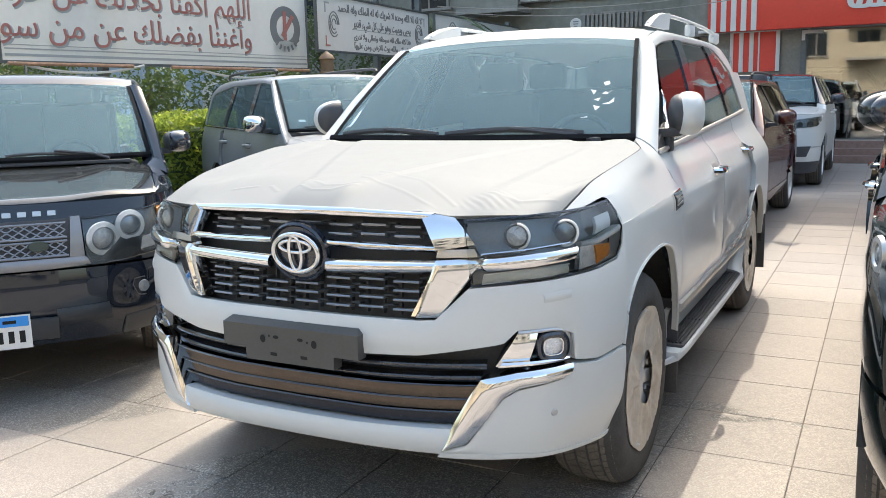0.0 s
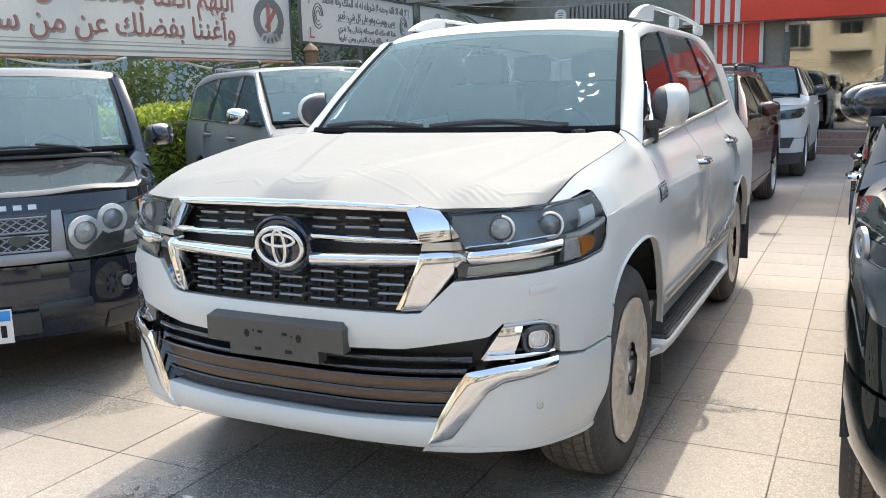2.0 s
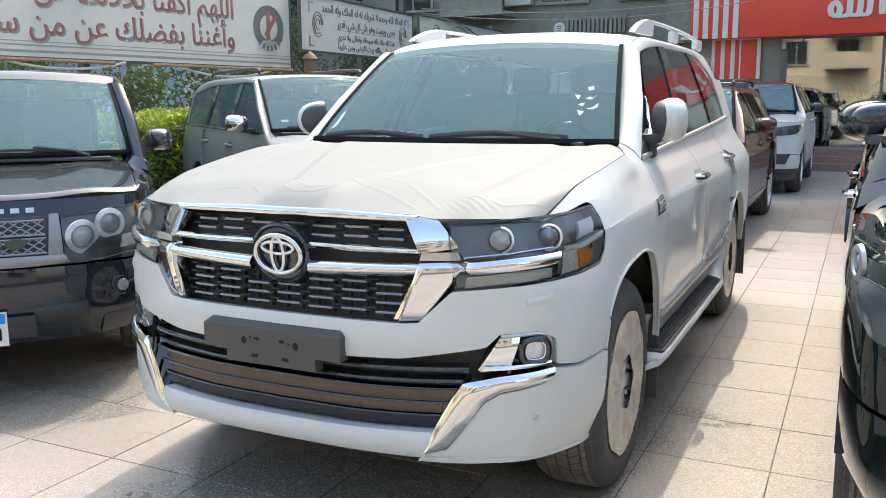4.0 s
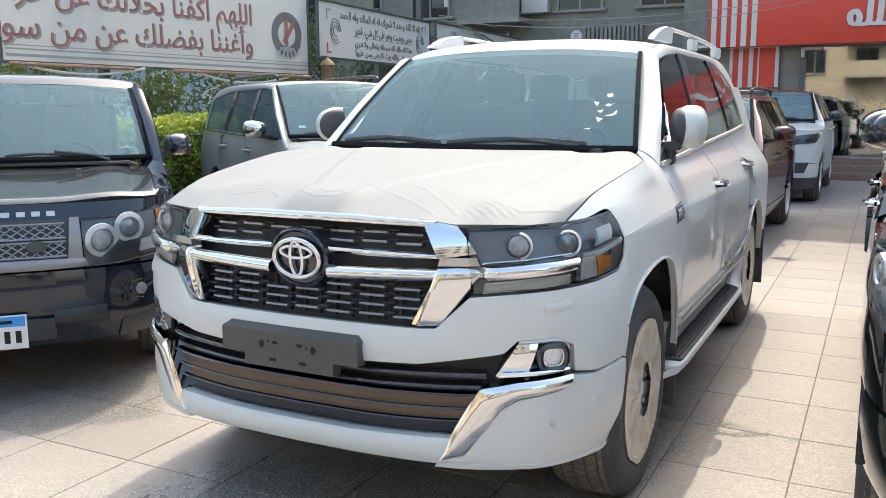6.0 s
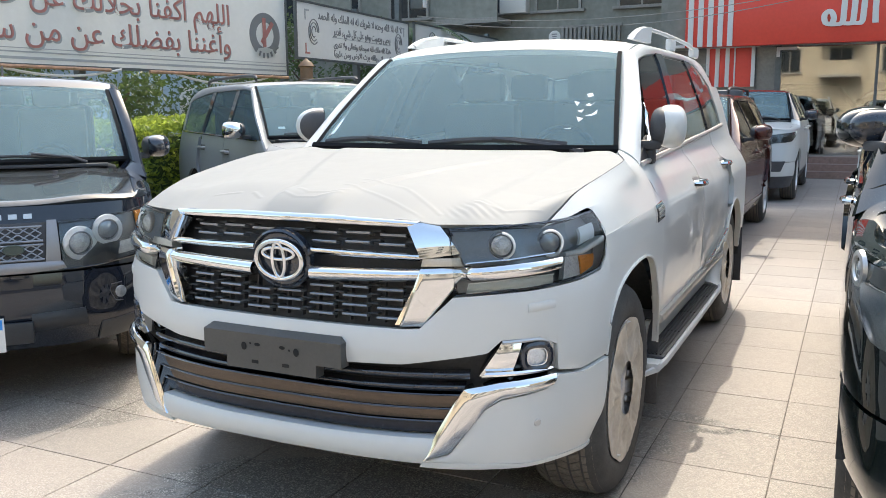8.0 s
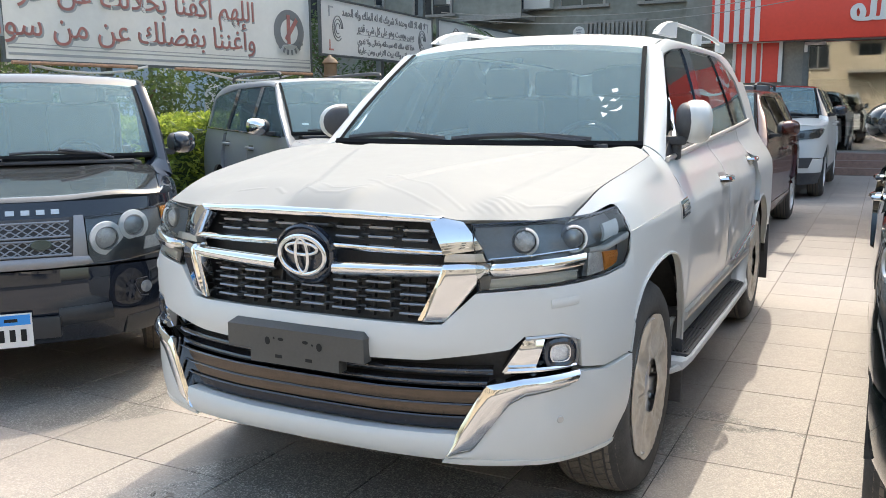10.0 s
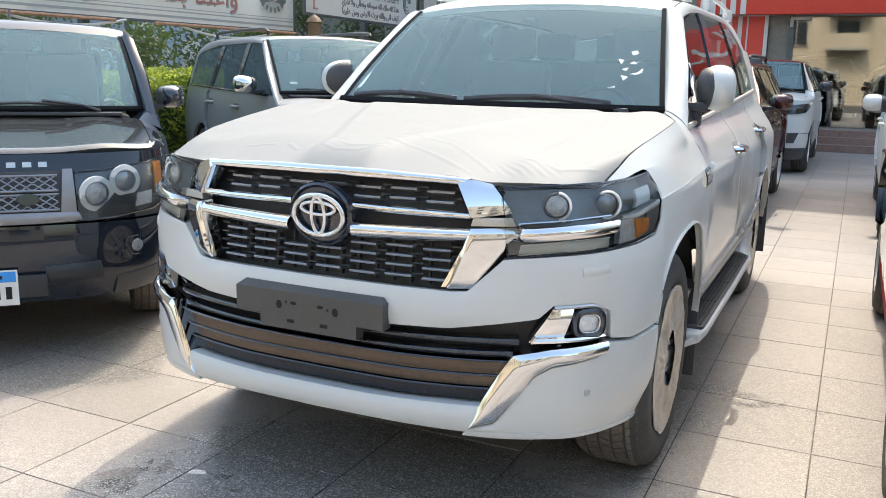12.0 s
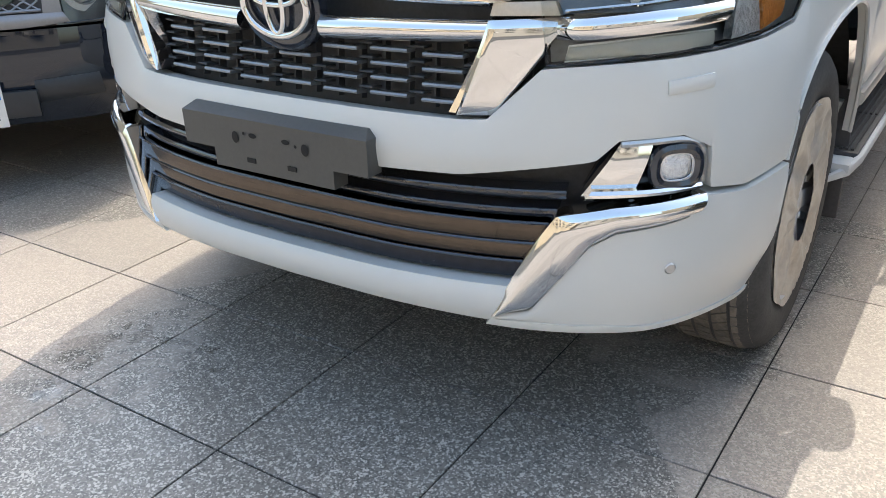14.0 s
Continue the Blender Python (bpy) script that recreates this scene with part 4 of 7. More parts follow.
        oval = lambda r, h, n=36: [(math.copysign(abs(math.cos(t)) ** 0.7, math.cos(t)) * r, math.copysign(abs(math.sin(t)) ** 0.7, math.sin(t)) * r * 0.86, h) for t in np.linspace(0, 2 * math.pi, n + 1)[:-1]]
        part("lamp_body", Geo().tube(oval(0.044, 0.012), 0.013, 8, mm, close=True), GLOSSBLACK, fog)
        part("lamp_ring", Geo().tube(oval(0.033, 0.018), 0.003, 6, mm, close=True), CHROME, fog)
        part("lamp_glass", Geo().add(oval(0.033, 0.012) + [(0, 0, 0.024)], [(i, (i + 1) % 36, 36) for i in range(36)], mm), CRYSTAL, fog)
        part("sensor", Geo().lathe([(0, 0.006), (0.010, 0.006), (0.0125, 0.003), (0.013, 0)], 16, Matrix.Translation(at(sgn * 0.88, 0.49, 0.016)) @ pose(0, 0, 0, 90, 0, sgn * 44)), SATIN, car)
        part("washer_cover", sheet(at, fx([(0.85, 0.845), (0.945, 0.853)]), fx([(0.85, 0.872), (0.945, 0.88)]), 6, 3, lift=0.012, puff=0.003, thick=0.012), WHITE, car)
        # headlight
        hl = thing("headlight", pose(0, 0, 0), "", "")
        hl.parent = car
        topline, botline = [(0.596, 1.10), (0.81, 1.11), (0.975, 1.113), (1.13, 1.116), (1.236, 1.127), (1.252, 1.09)], [(0.622, 0.899), (0.75, 0.911), (0.95, 0.924), (1.09, 0.930), (1.205, 0.945), (1.238, 0.985), (1.256, 1.035)]
        part("housing", sheet(at, fx(botline), fx(topline), 30, 8, lift=-0.05, thick=0.03), LAMPGREY, hl)
        part("bezel", sheet(at, fx([(0.648, 0.992), (0.80, 0.998), (1.03, 1.005)]), fx([(0.602, 1.094), (0.81, 1.104), (1.03, 1.108)]), 14, 6, lift=-0.022, puff=-0.006, thick=0.03), LAMPBLUE, hl)
        part("lens", sheet(at, fx(botline), fx(topline), 36, 8, lift=0.003, puff=0.005, thick=0.004), LENS, hl, "clear lens")
        part("seal", Geo().tube([at(sgn * s, z, 0.0) for s, z in topline + botline[::-1]], 0.0045, 6, close=True), GLOSSBLACK, hl)
        for s, tilt, ball in ((0.773, 20, CRYSTAL), (0.965, 33, BALL)):
            c = Matrix.Translation(at(sgn * s, 1.05, -0.016)) @ pose(0, 0, 0, 90, 0, sgn * tilt)
            a0, a1 = (-1.4, 1.5) if ball is CRYSTAL else (-1.9, 2.2)
            ring = [(0.04 * math.cos(a), 0.04 * math.sin(a), 0.014) for a in np.linspace(a0, a1, 17)]
            part("projector_ring", Geo().tube([(sgn * x, y, z) for x, y, z in ring], 0.0042, 6, c), LAMPWHITE, hl)
            part("projector_lens", Geo().lathe([(0.0, 0.012), (0.018, 0.010), (0.031, 0.002), (0.035, -0.012)], 28, c), ball, hl)
            part("projector_bowl", Geo().lathe([(0.034, -0.004), (0.036, 0.004), (0.04, 0.0), (0.042, -0.02)], 28, c), SATIN_DARK, hl)
        part("reflector", sheet(at, fx([(1.115, 1.030), (1.205, 1.046)]), fx([(1.14, 1.086), (1.226, 1.096)]), 6, 5, lift=-0.012, puff=0.004, thick=0.01), LAMPWHITE, hl)
        part("inner_cowl", sheet(at, fx([(1.03, 1.02), (1.105, 1.03)]), fx([(1.03, 1.110), (1.11, 1.112)]), 8, 6, lift=-0.03, puff=-0.012, thick=0.02), LAMPBLUE, hl)
        part("divider", sheet(at, fx([(1.02, 1.004), (1.12, 1.001), (1.245, 1.024)]), fx([(1.02, 1.017), (1.12, 1.018), (1.252, 1.046)]), 12, 4, lift=-0.003, puff=0.005, thick=0.03), RINGWHITE, hl)
        part("indicator", sheet(at, fx([(1.0, 0.932), (1.10, 0.938), (1.13, 0.943)]), fx([(1.02, 1.002), (1.10, 1.0), (1.14, 0.998)]), 10, 6, lift=-0.006, thick=0.02), CRYSTAL, hl, "faceted clear reflector")
        part("indicator", sheet(at, fx([(1.09, 0.938), (1.16, 0.955)]), fx([(1.09, 0.998), (1.176, 0.995)]), 8, 6, lift=-0.002, puff=0.003, thick=0.02), AMBER, hl, "amber indicator")
        part("trim_line", Geo().tube([at(sgn * s, z, -0.006) for s, z in ((0.652, 0.996), (0.80, 1.008), (1.0, 1.018))], 0.004, 6), CHROME, hl)
        part("light_strip", sheet(at, fx([(0.655, 0.906), (0.75, 0.914), (0.955, 0.928)]), fx([(0.662, 0.934), (0.75, 0.944), (0.955, 0.955)]), 16, 4, lift=-0.008, puff=0.004, thick=0.02), STRIP, hl, "frosted light strip")
        part("strip_edge", Geo().tube([at(sgn * s, z, -0.002) for s, z in ((0.957, 0.955), (0.75, 0.944), (0.662, 0.935), (0.654, 0.906), (0.75, 0.914))], 0.0022, 6), LAMPWHITE, hl)
    # lower intake
    part("front_lip", sheet(at, [(-0.525, 0.36), (-0.2, 0.362), (0.2, 0.362), (0.525, 0.36)], [(-0.56, 0.446), (-0.2, 0.438), (0.2, 0.438), (0.56, 0.446)], 28, 6, lift=0.014, puff=0.012, thick=0.08), WHITE, car)
    for k, (z0, z1, a) in enumerate(((0.450, 0.489, 0.575), (0.492, 0.531, 0.60), (0.534, 0.576, 0.625))):
        part("intake_slat", sheet(at, [(-a, z0 + 0.006), (-0.3, z0), (0.3, z0), (a, z0 + 0.006)], [(-a - 0.02, z1 + 0.008), (-0.3, z1), (0.3, z1), (a + 0.02, z1 + 0.008)], 30, 5, lift=-0.010 - 0.003 * (2 - k), puff=0.0015, thick=0.05), SLATBROWN if k else INTAKE, car, "glossy black slat")
    for z, a in ((0.4895, 0.59), (0.5315, 0.615), (0.5765, 0.64)):
        part("slat_lip", Geo().tube([at(s, z + 0.007 * max(0, abs(s) - 0.3) / 0.3, -0.008) for s in np.linspace(-a, a, 31)], 0.0035, 6), GLOSSBLACK, car)
    for z, a in ((0.582, 0.65), (0.622, 0.665)):
        part("intake_bar", sheet(at, [(-a, z + 0.008), (-0.3, z), (0.3, z), (a, z + 0.008)], [(-a, z + 0.026), (-0.3, z + 0.016), (0.3, z + 0.016), (a, z + 0.026)], 30, 3, lift=-0.03, puff=0.004, thick=0.05), GLOSSBLACK, car)
    # plate carrier with its holes
    holes = Geo()
    pl = Geo()
    pc = lambda x, z, y=-0.034: (x, y + (0.03 if z > 0.74 else 0), z)
    out = [(-0.275, 0.655), (-0.275, 0.735), (-0.258, 0.752), (0.258, 0.752), (0.275, 0.735), (0.275, 0.655), (0.18, 0.655), (0.18, 0.612), (-0.18, 0.612), (-0.18, 0.655)]
    k = len(out)
    pl.add([pc(x, z) for x, z in out] + [pc(x, z, 0.012) for x, z in out], [(9, 8, 7, 6, 5, 4, 1, 0), (4, 3, 2, 1)] + [(i, (i + 1) % k, k + (i + 1) % k, k + i) for i in range(k)])
    plate = part("plate_carrier", pl, GREYPLASTIC, car, "empty dark grey number plate carrier", smooth=False)
    plate.matrix_basis = pose(-0.012, 0, 0.0, 0, 0, 0)
    for x, z, a, b in ((-0.105, 0.69, 0.011, 0.014), (0.105, 0.69, 0.011, 0.014), (-0.05, 0.7, 0.012, 0.006), (0.05, 0.7, 0.012, 0.006), (-0.078, 0.702, 0.004, 0.004), (0.078, 0.694, 0.004, 0.004)):
        part("hole", Geo().lathe([(0, 0.0015), (1, 0.001)], 16, pose(x, -0.0345, z, 90) @ Matrix.Diagonal((a, b, 1, 1))), INK, plate)
    for x in (-0.062, 0.062):
        part("slot", Geo().box((x, -0.0345, 0.640), (0.026, 0.003, 0.011), 0.0), INK, plate, smooth=False)
    return car


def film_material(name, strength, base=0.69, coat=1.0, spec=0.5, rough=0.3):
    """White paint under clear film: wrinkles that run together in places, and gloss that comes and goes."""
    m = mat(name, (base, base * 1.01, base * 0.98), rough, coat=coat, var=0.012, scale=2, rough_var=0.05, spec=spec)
    nt = m.node_tree
    b = nt.nodes["Principled BSDF"]
    tex = nt.nodes.new("ShaderNodeTexCoord")
    mapn = nt.nodes.new("ShaderNodeMapping")
    mapn.inputs["Scale"].default_value = (3, 3.5, 4.5)
    mapn.inputs["Rotation"].default_value = (0, 0, 0.6)
    n1, n2, bn = nt.nodes.new("ShaderNodeTexNoise"), nt.nodes.new("ShaderNodeTexNoise"), nt.nodes.new("ShaderNodeBump")
    n1.inputs["Scale"].default_value, n1.inputs["Distortion"].default_value = 1.2, 0.6
    n2.inputs["Scale"].default_value = 1.3
    n1.inputs["Detail"].default_value = n2.inputs["Detail"].default_value = 0.0
    ramp = nt.nodes.new("ShaderNodeMapRange")
    ramp.inputs[1].default_value, ramp.inputs[2].default_value = 0.3, 0.7
    mul = nt.nodes.new("ShaderNodeMath")
    mul.operation = "MULTIPLY"
    nt.links.new(tex.outputs["Object"], mapn.inputs[0])
    nt.links.new(mapn.outputs[0], n1.inputs["Vector"])
    nt.links.new(tex.outputs["Object"], n2.inputs["Vector"])
    nt.links.new(n2.outputs[0], ramp.inputs[0])
    nt.links.new(n1.outputs[0], mul.inputs[0])
    nt.links.new(ramp.outputs[0], mul.inputs[1])
    bn.inputs["Strength"].default_value, bn.inputs["Distance"].default_value = strength, 0.02
    nt.links.new(mul.outputs[0], bn.inputs["Height"])
    nt.links.new(bn.outputs[0], b.inputs["Coat Normal"])
    nt.links.new(bn.outputs[0], b.inputs["Normal"])
    return m


# the bonnet's base colour is darkened to offset strong sun; the doors' is not
FILMED = film_material("filmed_white_sun_darkened", 0.03, 0.275, 0.0, 0.1, 0.55)
DOORFILM = film_material("filmed_white_door", 0.35, 0.62, 0.65, 0.4, 0.4)
CRYSTAL = mat("faceted_reflector", (0.85, 0.86, 0.87), 0.15, 0.45, coat=0.5, var=0.35, scale=45, bump=0.8, bump_scale=110)
STRIP = mat("frosted_strip", (0.55, 0.56, 0.52), 0.3, coat=0.4, var=0.05, scale=20)
LAMPBLUE = mat("blue_grey_bezel", (0.15, 0.185, 0.225), 0.3, 0.2, coat=0.5, var=0.1, scale=12)
SATIN_DARK = mat("grey_grille_slat", (0.27, 0.28, 0.29), 0.28, 0.6, var=0.1, scale=30)
BALL = mat("projector_glass", (0.30, 0.33, 0.36), 0.05, 0.4, coat=1.0, var=0.3, scale=60)
white_offroader()


# ---- the other cars ----
def plain_suv(name, m, label, paint, L=4.7, W=0.93, H=1.78, hz=1.0, R=0.37, wheels=(0.88, 3.72), screen=1.35, pane=TINTED, roof_paint=None, lamp="box", grille=PLASTIC, bumper=None, cap=None, group="", rails=False, rim=0.24, cloth=SEAT, low=None, handles=None, front_pane=None, mirror_up=0.1, mirror_out=0.1, pod=0.08, mirror_size=(0.22, 0.15, 0.17), upright=0.0, bonnet_mat=None, visor=0.0):
    """An SUV parked nose first; the lengths in metres, y back from its nose."""
    car = thing(name, m, label, "car", group)
    sk = Skin([(0, 0.0), (0.35 * W, 0.012), (0.62 * W, 0.055), (0.82 * W, 0.15), (0.93 * W, 0.32), (0.99 * W, 0.66), (W, 1.2), (W, 0.6 * L), (0.99 * W, 0.82 * L), (0.95 * W, 0.93 * L), (0.86 * W, 0.978 * L), (0.55 * W, 0.996 * L), (0, L)],
        [(0.28, 0.06), (0.42, 0.0), (0.66, 0.0), (0.85, 0.03), (hz, 0.09), (hz + 0.1, 0.2)],
        [(0.28, 0.07), (0.42, 0.02), (0.68, 0.0), (0.92, 0.004), (hz + 0.05, 0.03), (hz + 0.15, 0.055), (H - 0.1, 0.25 - 0.12 * upright), (H, 0.33 - 0.12 * upright)])
    S, at = sk.s_at, sk.at
    belt, top = hz + 0.13, H - 0.11
    low = low or paint
    bumper = bumper or paint
    s1, s2, ra = S(wheels[0]), S(wheels[1]), R + 0.055
    sa = S(wheels[0]) - ra
    seam = 0.63 if lamp else 0.672
    part("bumper", sheet(at, [(-sa, 0.34), (-0.5, 0.29), (0.5, 0.29), (sa, 0.34)], [(-sa, seam), (-0.5, seam), (0.5, seam), (sa, seam)], 36, 8, lift=0.006, puff=0.01, thick=0.05), bumper, car)
    part("nose", sheet(at, [(-sa, seam + 0.01), (-0.5, seam + 0.01), (0.5, seam + 0.01), (sa, seam + 0.01)], [(-sa, hz), (-0.5, hz - 0.005), (0.5, hz - 0.005), (sa, hz)], 36, 8, thick=0.04), paint, car)
    rim_line = np.array([at(q, hz)[:2] for q in np.linspace(0, 1.3, 66)])
    hy = lambda x: float(np.interp(abs(x), rim_line[:, 0], rim_line[:, 1])) + 0.004
    e0 = 0.86 * W
    v, n, k = [], 28, 16
    for j in range(k + 1):
        t = (j / k) ** 1.4
        for i in range(n + 1):
            u = -1 + 2 * i / n
            y0 = hy(u * e0)
            y = y0 + t * (screen - 0.06 - 0.1 * (1 - u * u) - y0)
            tt = max(0, (y - 0.1) / (screen - 0.1))
            v.append((u * e0, y, hz + 0.012 + (belt - hz - 0.03) * tt ** 0.8 + 0.012 * math.exp(-((abs(u) - 0.7) / 0.16) ** 2) - 0.03 * max(0, abs(u) - 0.8) * 5 * 0.3 - 0.014 * max(0, 1 - (y - y0) / 0.02) ** 1.5))
    f = [(j * (n + 1) + i, j * (n + 1) + i + 1, (j + 1) * (n + 1) + i + 1, (j + 1) * (n + 1) + i) for j in range(k) for i in range(n)]
    edge = list(v)
    ring = list(range(n + 1))
    v += [(edge[i][0], edge[i][1] + 0.02, edge[i][2] - 0.03) for i in ring]
    f += [(i, i + 1, len(edge) + i + 1, len(edge) + i) for i in range(n)]
    part("bonnet", Geo().add(v, f), bonnet_mat or paint, car)
    for sgn in (1, -1):
        fx = (lambda p: p) if sgn > 0 else both
        sides = [edge[j * (n + 1) + (n if sgn > 0 else 0)] for j in range(k + 1)]
        st = sides[2][1]
        outer = [at(sgn * s, z) for s, z in zip(np.linspace(max(0.8 * W + 0.12, 0.9), S(screen - 0.06), 12), np.linspace(hz - 0.004, hz + 0.04, 12))]
        part("wing_top", sheet(same, outer, [(p[0] * 1.004, p[1], p[2]) for p in sides[2:]], 16, 5, puff=0.012, thick=0.02), paint, car)
        ya = screen + 0.02
        part("front_wing", sheet(at, fx([(sa + 0.003, 0.62)] + arch(s1, R, ra, 138, 15) + [(S(ya), 0.42)]), fx([(sa + 0.003, hz - 0.02), (S(ya), hz + 0.045)]), 34, 8, thick=0.03), paint, car)
        part("wing_cowl", sheet(at, fx([(S(screen - 0.3), hz + 0.03), (S(ya), hz + 0.045)]), fx([(S(screen - 0.16), belt), (S(ya), belt + 0.005)]), 6, 3, thick=0.02), paint, car)
        yb, yc = ya + 1.06, ya + 1.98
        part("front_door", sheet(at, fx([(S(ya) + 0.008, 0.42), (S(yb), 0.42)]), fx([(S(ya) + 0.008, belt), (S(yb), belt + 0.015)]), 14, 10, thick=0.03, roll=0.003), paint, car)
        part("rear_door", sheet(at, fx([(S(yb) + 0.008, 0.42), (s2 - ra - 0.03, 0.42), (s2 - ra + 0.02, 0.62), (S(yc) - 0.02, R + ra + 0.03)]), fx([(S(yb) + 0.008, belt + 0.015), (S(yc), belt + 0.03)]), 14, 10, thick=0.03, roll=0.003), paint, car)
        part("rear_wing", sheet(at, fx([(s2 - ra - 0.02, 0.43)] + arch(s2, R, ra, 165, 15) + [(S(L - 0.3), 0.45)]), fx([(S(yc) + 0.008, R + ra + 0.04), (S(yc) + 0.008, belt + 0.03), (S(L - 0.3), belt + 0.04)]), 34, 8, thick=0.03), paint, car)
        part("sill", sheet(at, fx([(s1 + ra, 0.29), (s2 - ra, 0.29)]), fx([(s1 + ra, 0.42), (s2 - ra, 0.42)]), 10, 3, lift=0.004, thick=0.05), low, car)
        handle(car, sk, S(yb) - 0.14, belt - 0.14, handles or paint, sgn)
        handle(car, sk, S(yc) - 0.12, belt - 0.12, handles or paint, sgn)
        for wy in wheels:
            wheel(car, sgn * (W - 0.03), wy, R, 0.24, rim, 5)
            liner(car, sgn * (W - 0.02), wy, ra + 0.01)
        door_mirror(car, W + mirror_out, screen + 0.22, belt + mirror_up, cap or paint, sgn, mirror_size, 0.1, 62 if mirror_out < 0.05 else -12, GLOSSBLACK if mirror_out < 0.05 else PLASTIC)
        if rails:
            part("roof_rail", Geo().tube(smooth_line([(sgn * 0.62 * W, screen + 0.85, H - 0.02), (sgn * 0.63 * W, screen + 1.0, H + 0.045), (sgn * 0.63 * W, L - 1.0, H + 0.045), (sgn * 0.62 * W, L - 0.8, H - 0.01)], 4), 0.018, 8), TRIM, car)
        if lamp in ("box", "slim"):
            low_z = hz - (0.24 if lamp == "box" else 0.22)
            hl = thing("headlight", pose(0, 0, 0), "", "")
            hl.parent = car
            lo, hi = [(0.50 * W, low_z), (0.98 * W, low_z + 0.04), (1.1 * W, hz - 0.12)], ([(0.52 * W, hz - 0.09), (0.98 * W, hz - 0.06), (1.16 * W, hz - 0.05)] if lamp == "box" else [(0.48 * W, hz - 0.09), (0.98 * W, hz - 0.04), (1.22 * W, hz - 0.03)])
            part("housing", sheet(at, fx(lo), fx(hi), 14, 4, lift=0.006, thick=0.01), LAMPGREY if lamp == "box" else NAVYLAMP, hl)
            part("lens", sheet(at, fx(lo), fx(hi), 14, 4, lift=0.016, puff=0.008, thick=0.014), LENS, hl)
            for s in (0.68 * W, 0.86 * W):
                part("projector", Geo().lathe([(0.0, 0.012), (0.03, 0.008), (0.045, 0.012), (0.05, 0.0)], 20, Matrix.Translation(at(sgn * s, hz - 0.145, 0.005)) @ pose(0, 0, 0, 90, 0, sgn * 24)), SATIN if lamp == "box" else TRIM, hl)
    if lamp:
        part("grille", sheet(at, [(-0.46 * W, hz - 0.27), (0.46 * W, hz - 0.27)], [(-0.49 * W, hz - 0.07), (0.49 * W, hz - 0.07)], 14, 4, lift=0.008, thick=0.02), grille, car)
        z0, z1 = (0.38, 0.56) if lamp == "box" else (0.49, 0.65)
        part("intake", sheet(at, [(-0.78 * W, z0), (0.78 * W, z0)], [(-0.85 * W, z1), (0.85 * W, z1)], 18, 4, lift=0.024, thick=0.03), PLASTIC, car)
        if lamp == "slim":
            part("lower_bumper", sheet(at, [(-sa, 0.25), (-0.5, 0.22), (0.5, 0.22), (sa, 0.25)], [(-sa, 0.42), (-0.5, 0.42), (0.5, 0.42), (sa, 0.42)], 30, 4, lift=0.02, thick=0.05), PLASTIC, car, "black lower bumper")
        part("plate", sheet(at, [(-0.18, 0.5), (0.18, 0.5)], [(-0.18, 0.62), (0.18, 0.62)], 4, 2, lift=0.03, thick=0.02), PLATEWHITE, car)
    tx, tyy = (0.67 + 0.12 * upright) * W, screen + 0.62
    bx, rx = (0.80 + 0.08 * upright) * W, (0.69 + 0.12 * upright) * W
    wt = [(S(screen + 0.55), top - 0.01), (S(screen + 0.75), top + 0.01), (S(ya + 1.98), top), (S(L - 0.75), top - 0.06), (S(L - 0.42), top - 0.13)]
    ab = at(S(screen - 0.18), belt - 0.005)
    att = at(S(screen + 0.53), top - 0.015)
    for sgn in (1, -1):
        hc = edge[k * (n + 1) + (n if sgn > 0 else 0)]
        part("cowl_corner", sheet(same, [(hc[0] * 0.94, hc[1] + 0.005, hc[2] - 0.003), (sgn * bx, screen + 0.004, belt + 0.028)], [at(sgn * S(screen - 0.3), hz + 0.055), (sgn * ab[0], ab[1], ab[2] + 0.006)], 8, 5, puff=0.01, thick=0.02), paint, car)
    cabin(car, dict(skin=sk, screen_base=(bx, screen, belt + 0.03, 0.1), screen_top=(tx, tyy - visor, H - 0.07 - visor, 0.06), roof_x=rx, roof_z=H - 0.02, roof_crown=0.016, roof_back=L - 0.35,
        a_base=ab, a_top=att, window_top=wt,
        windows=[([(S(screen - 0.02), belt + 0.004), (S(yb) - 0.03, belt + 0.018)], [(S(screen + 0.1), belt + 0.12), (S(screen + 0.5), top - 0.035), (S(screen + 0.62), top - 0.006), (S(yb) - 0.18, top)]),
                 ([(S(yb) + 0.05, belt + 0.02), (S(yc) - 0.04, belt + 0.03)], [(S(yb) - 0.08, top), (S(yc) - 0.22, top - 0.004)]),
                 ([(S(yc) + 0.05, belt + 0.034), (S(L - 0.5), belt + 0.05)], [(S(yc) - 0.1, top - 0.006), (S(L - 0.75), top - 0.066), (S(L - 0.55), top - 0.11)])],
        posts=[([(S(yb) - 0.04, belt + 0.014), (S(yb) + 0.06, belt + 0.018)], [(S(yb) - 0.19, top + 0.002), (S(yb) - 0.07, top + 0.002)]),
               ([(S(yc) - 0.05, belt + 0.028), (S(yc) + 0.06, belt + 0.034)], [(S(yc) - 0.23, top), (S(yc) - 0.09, top - 0.004)])],
        belt=[(S(screen), belt), (S(yc), belt + 0.03), (S(L - 0.5), belt + 0.045)], rear_quarter=([(S(L - 0.5), belt + 0.03), (S(L - 0.3), belt + 0.03)], [(S(L - 0.55), top - 0.11), (S(L - 0.42), top - 0.12)]),
        length=L, nose=0.05, cloth=cloth, pod=pod), paint, front_pane or pane, roof_paint)
    for x0, x1 in ((-0.66, -0.08), (0.0, 0.58)):
        yy = lambda x: screen - 0.1 * (1 - (x / bx) ** 2) + 0.01
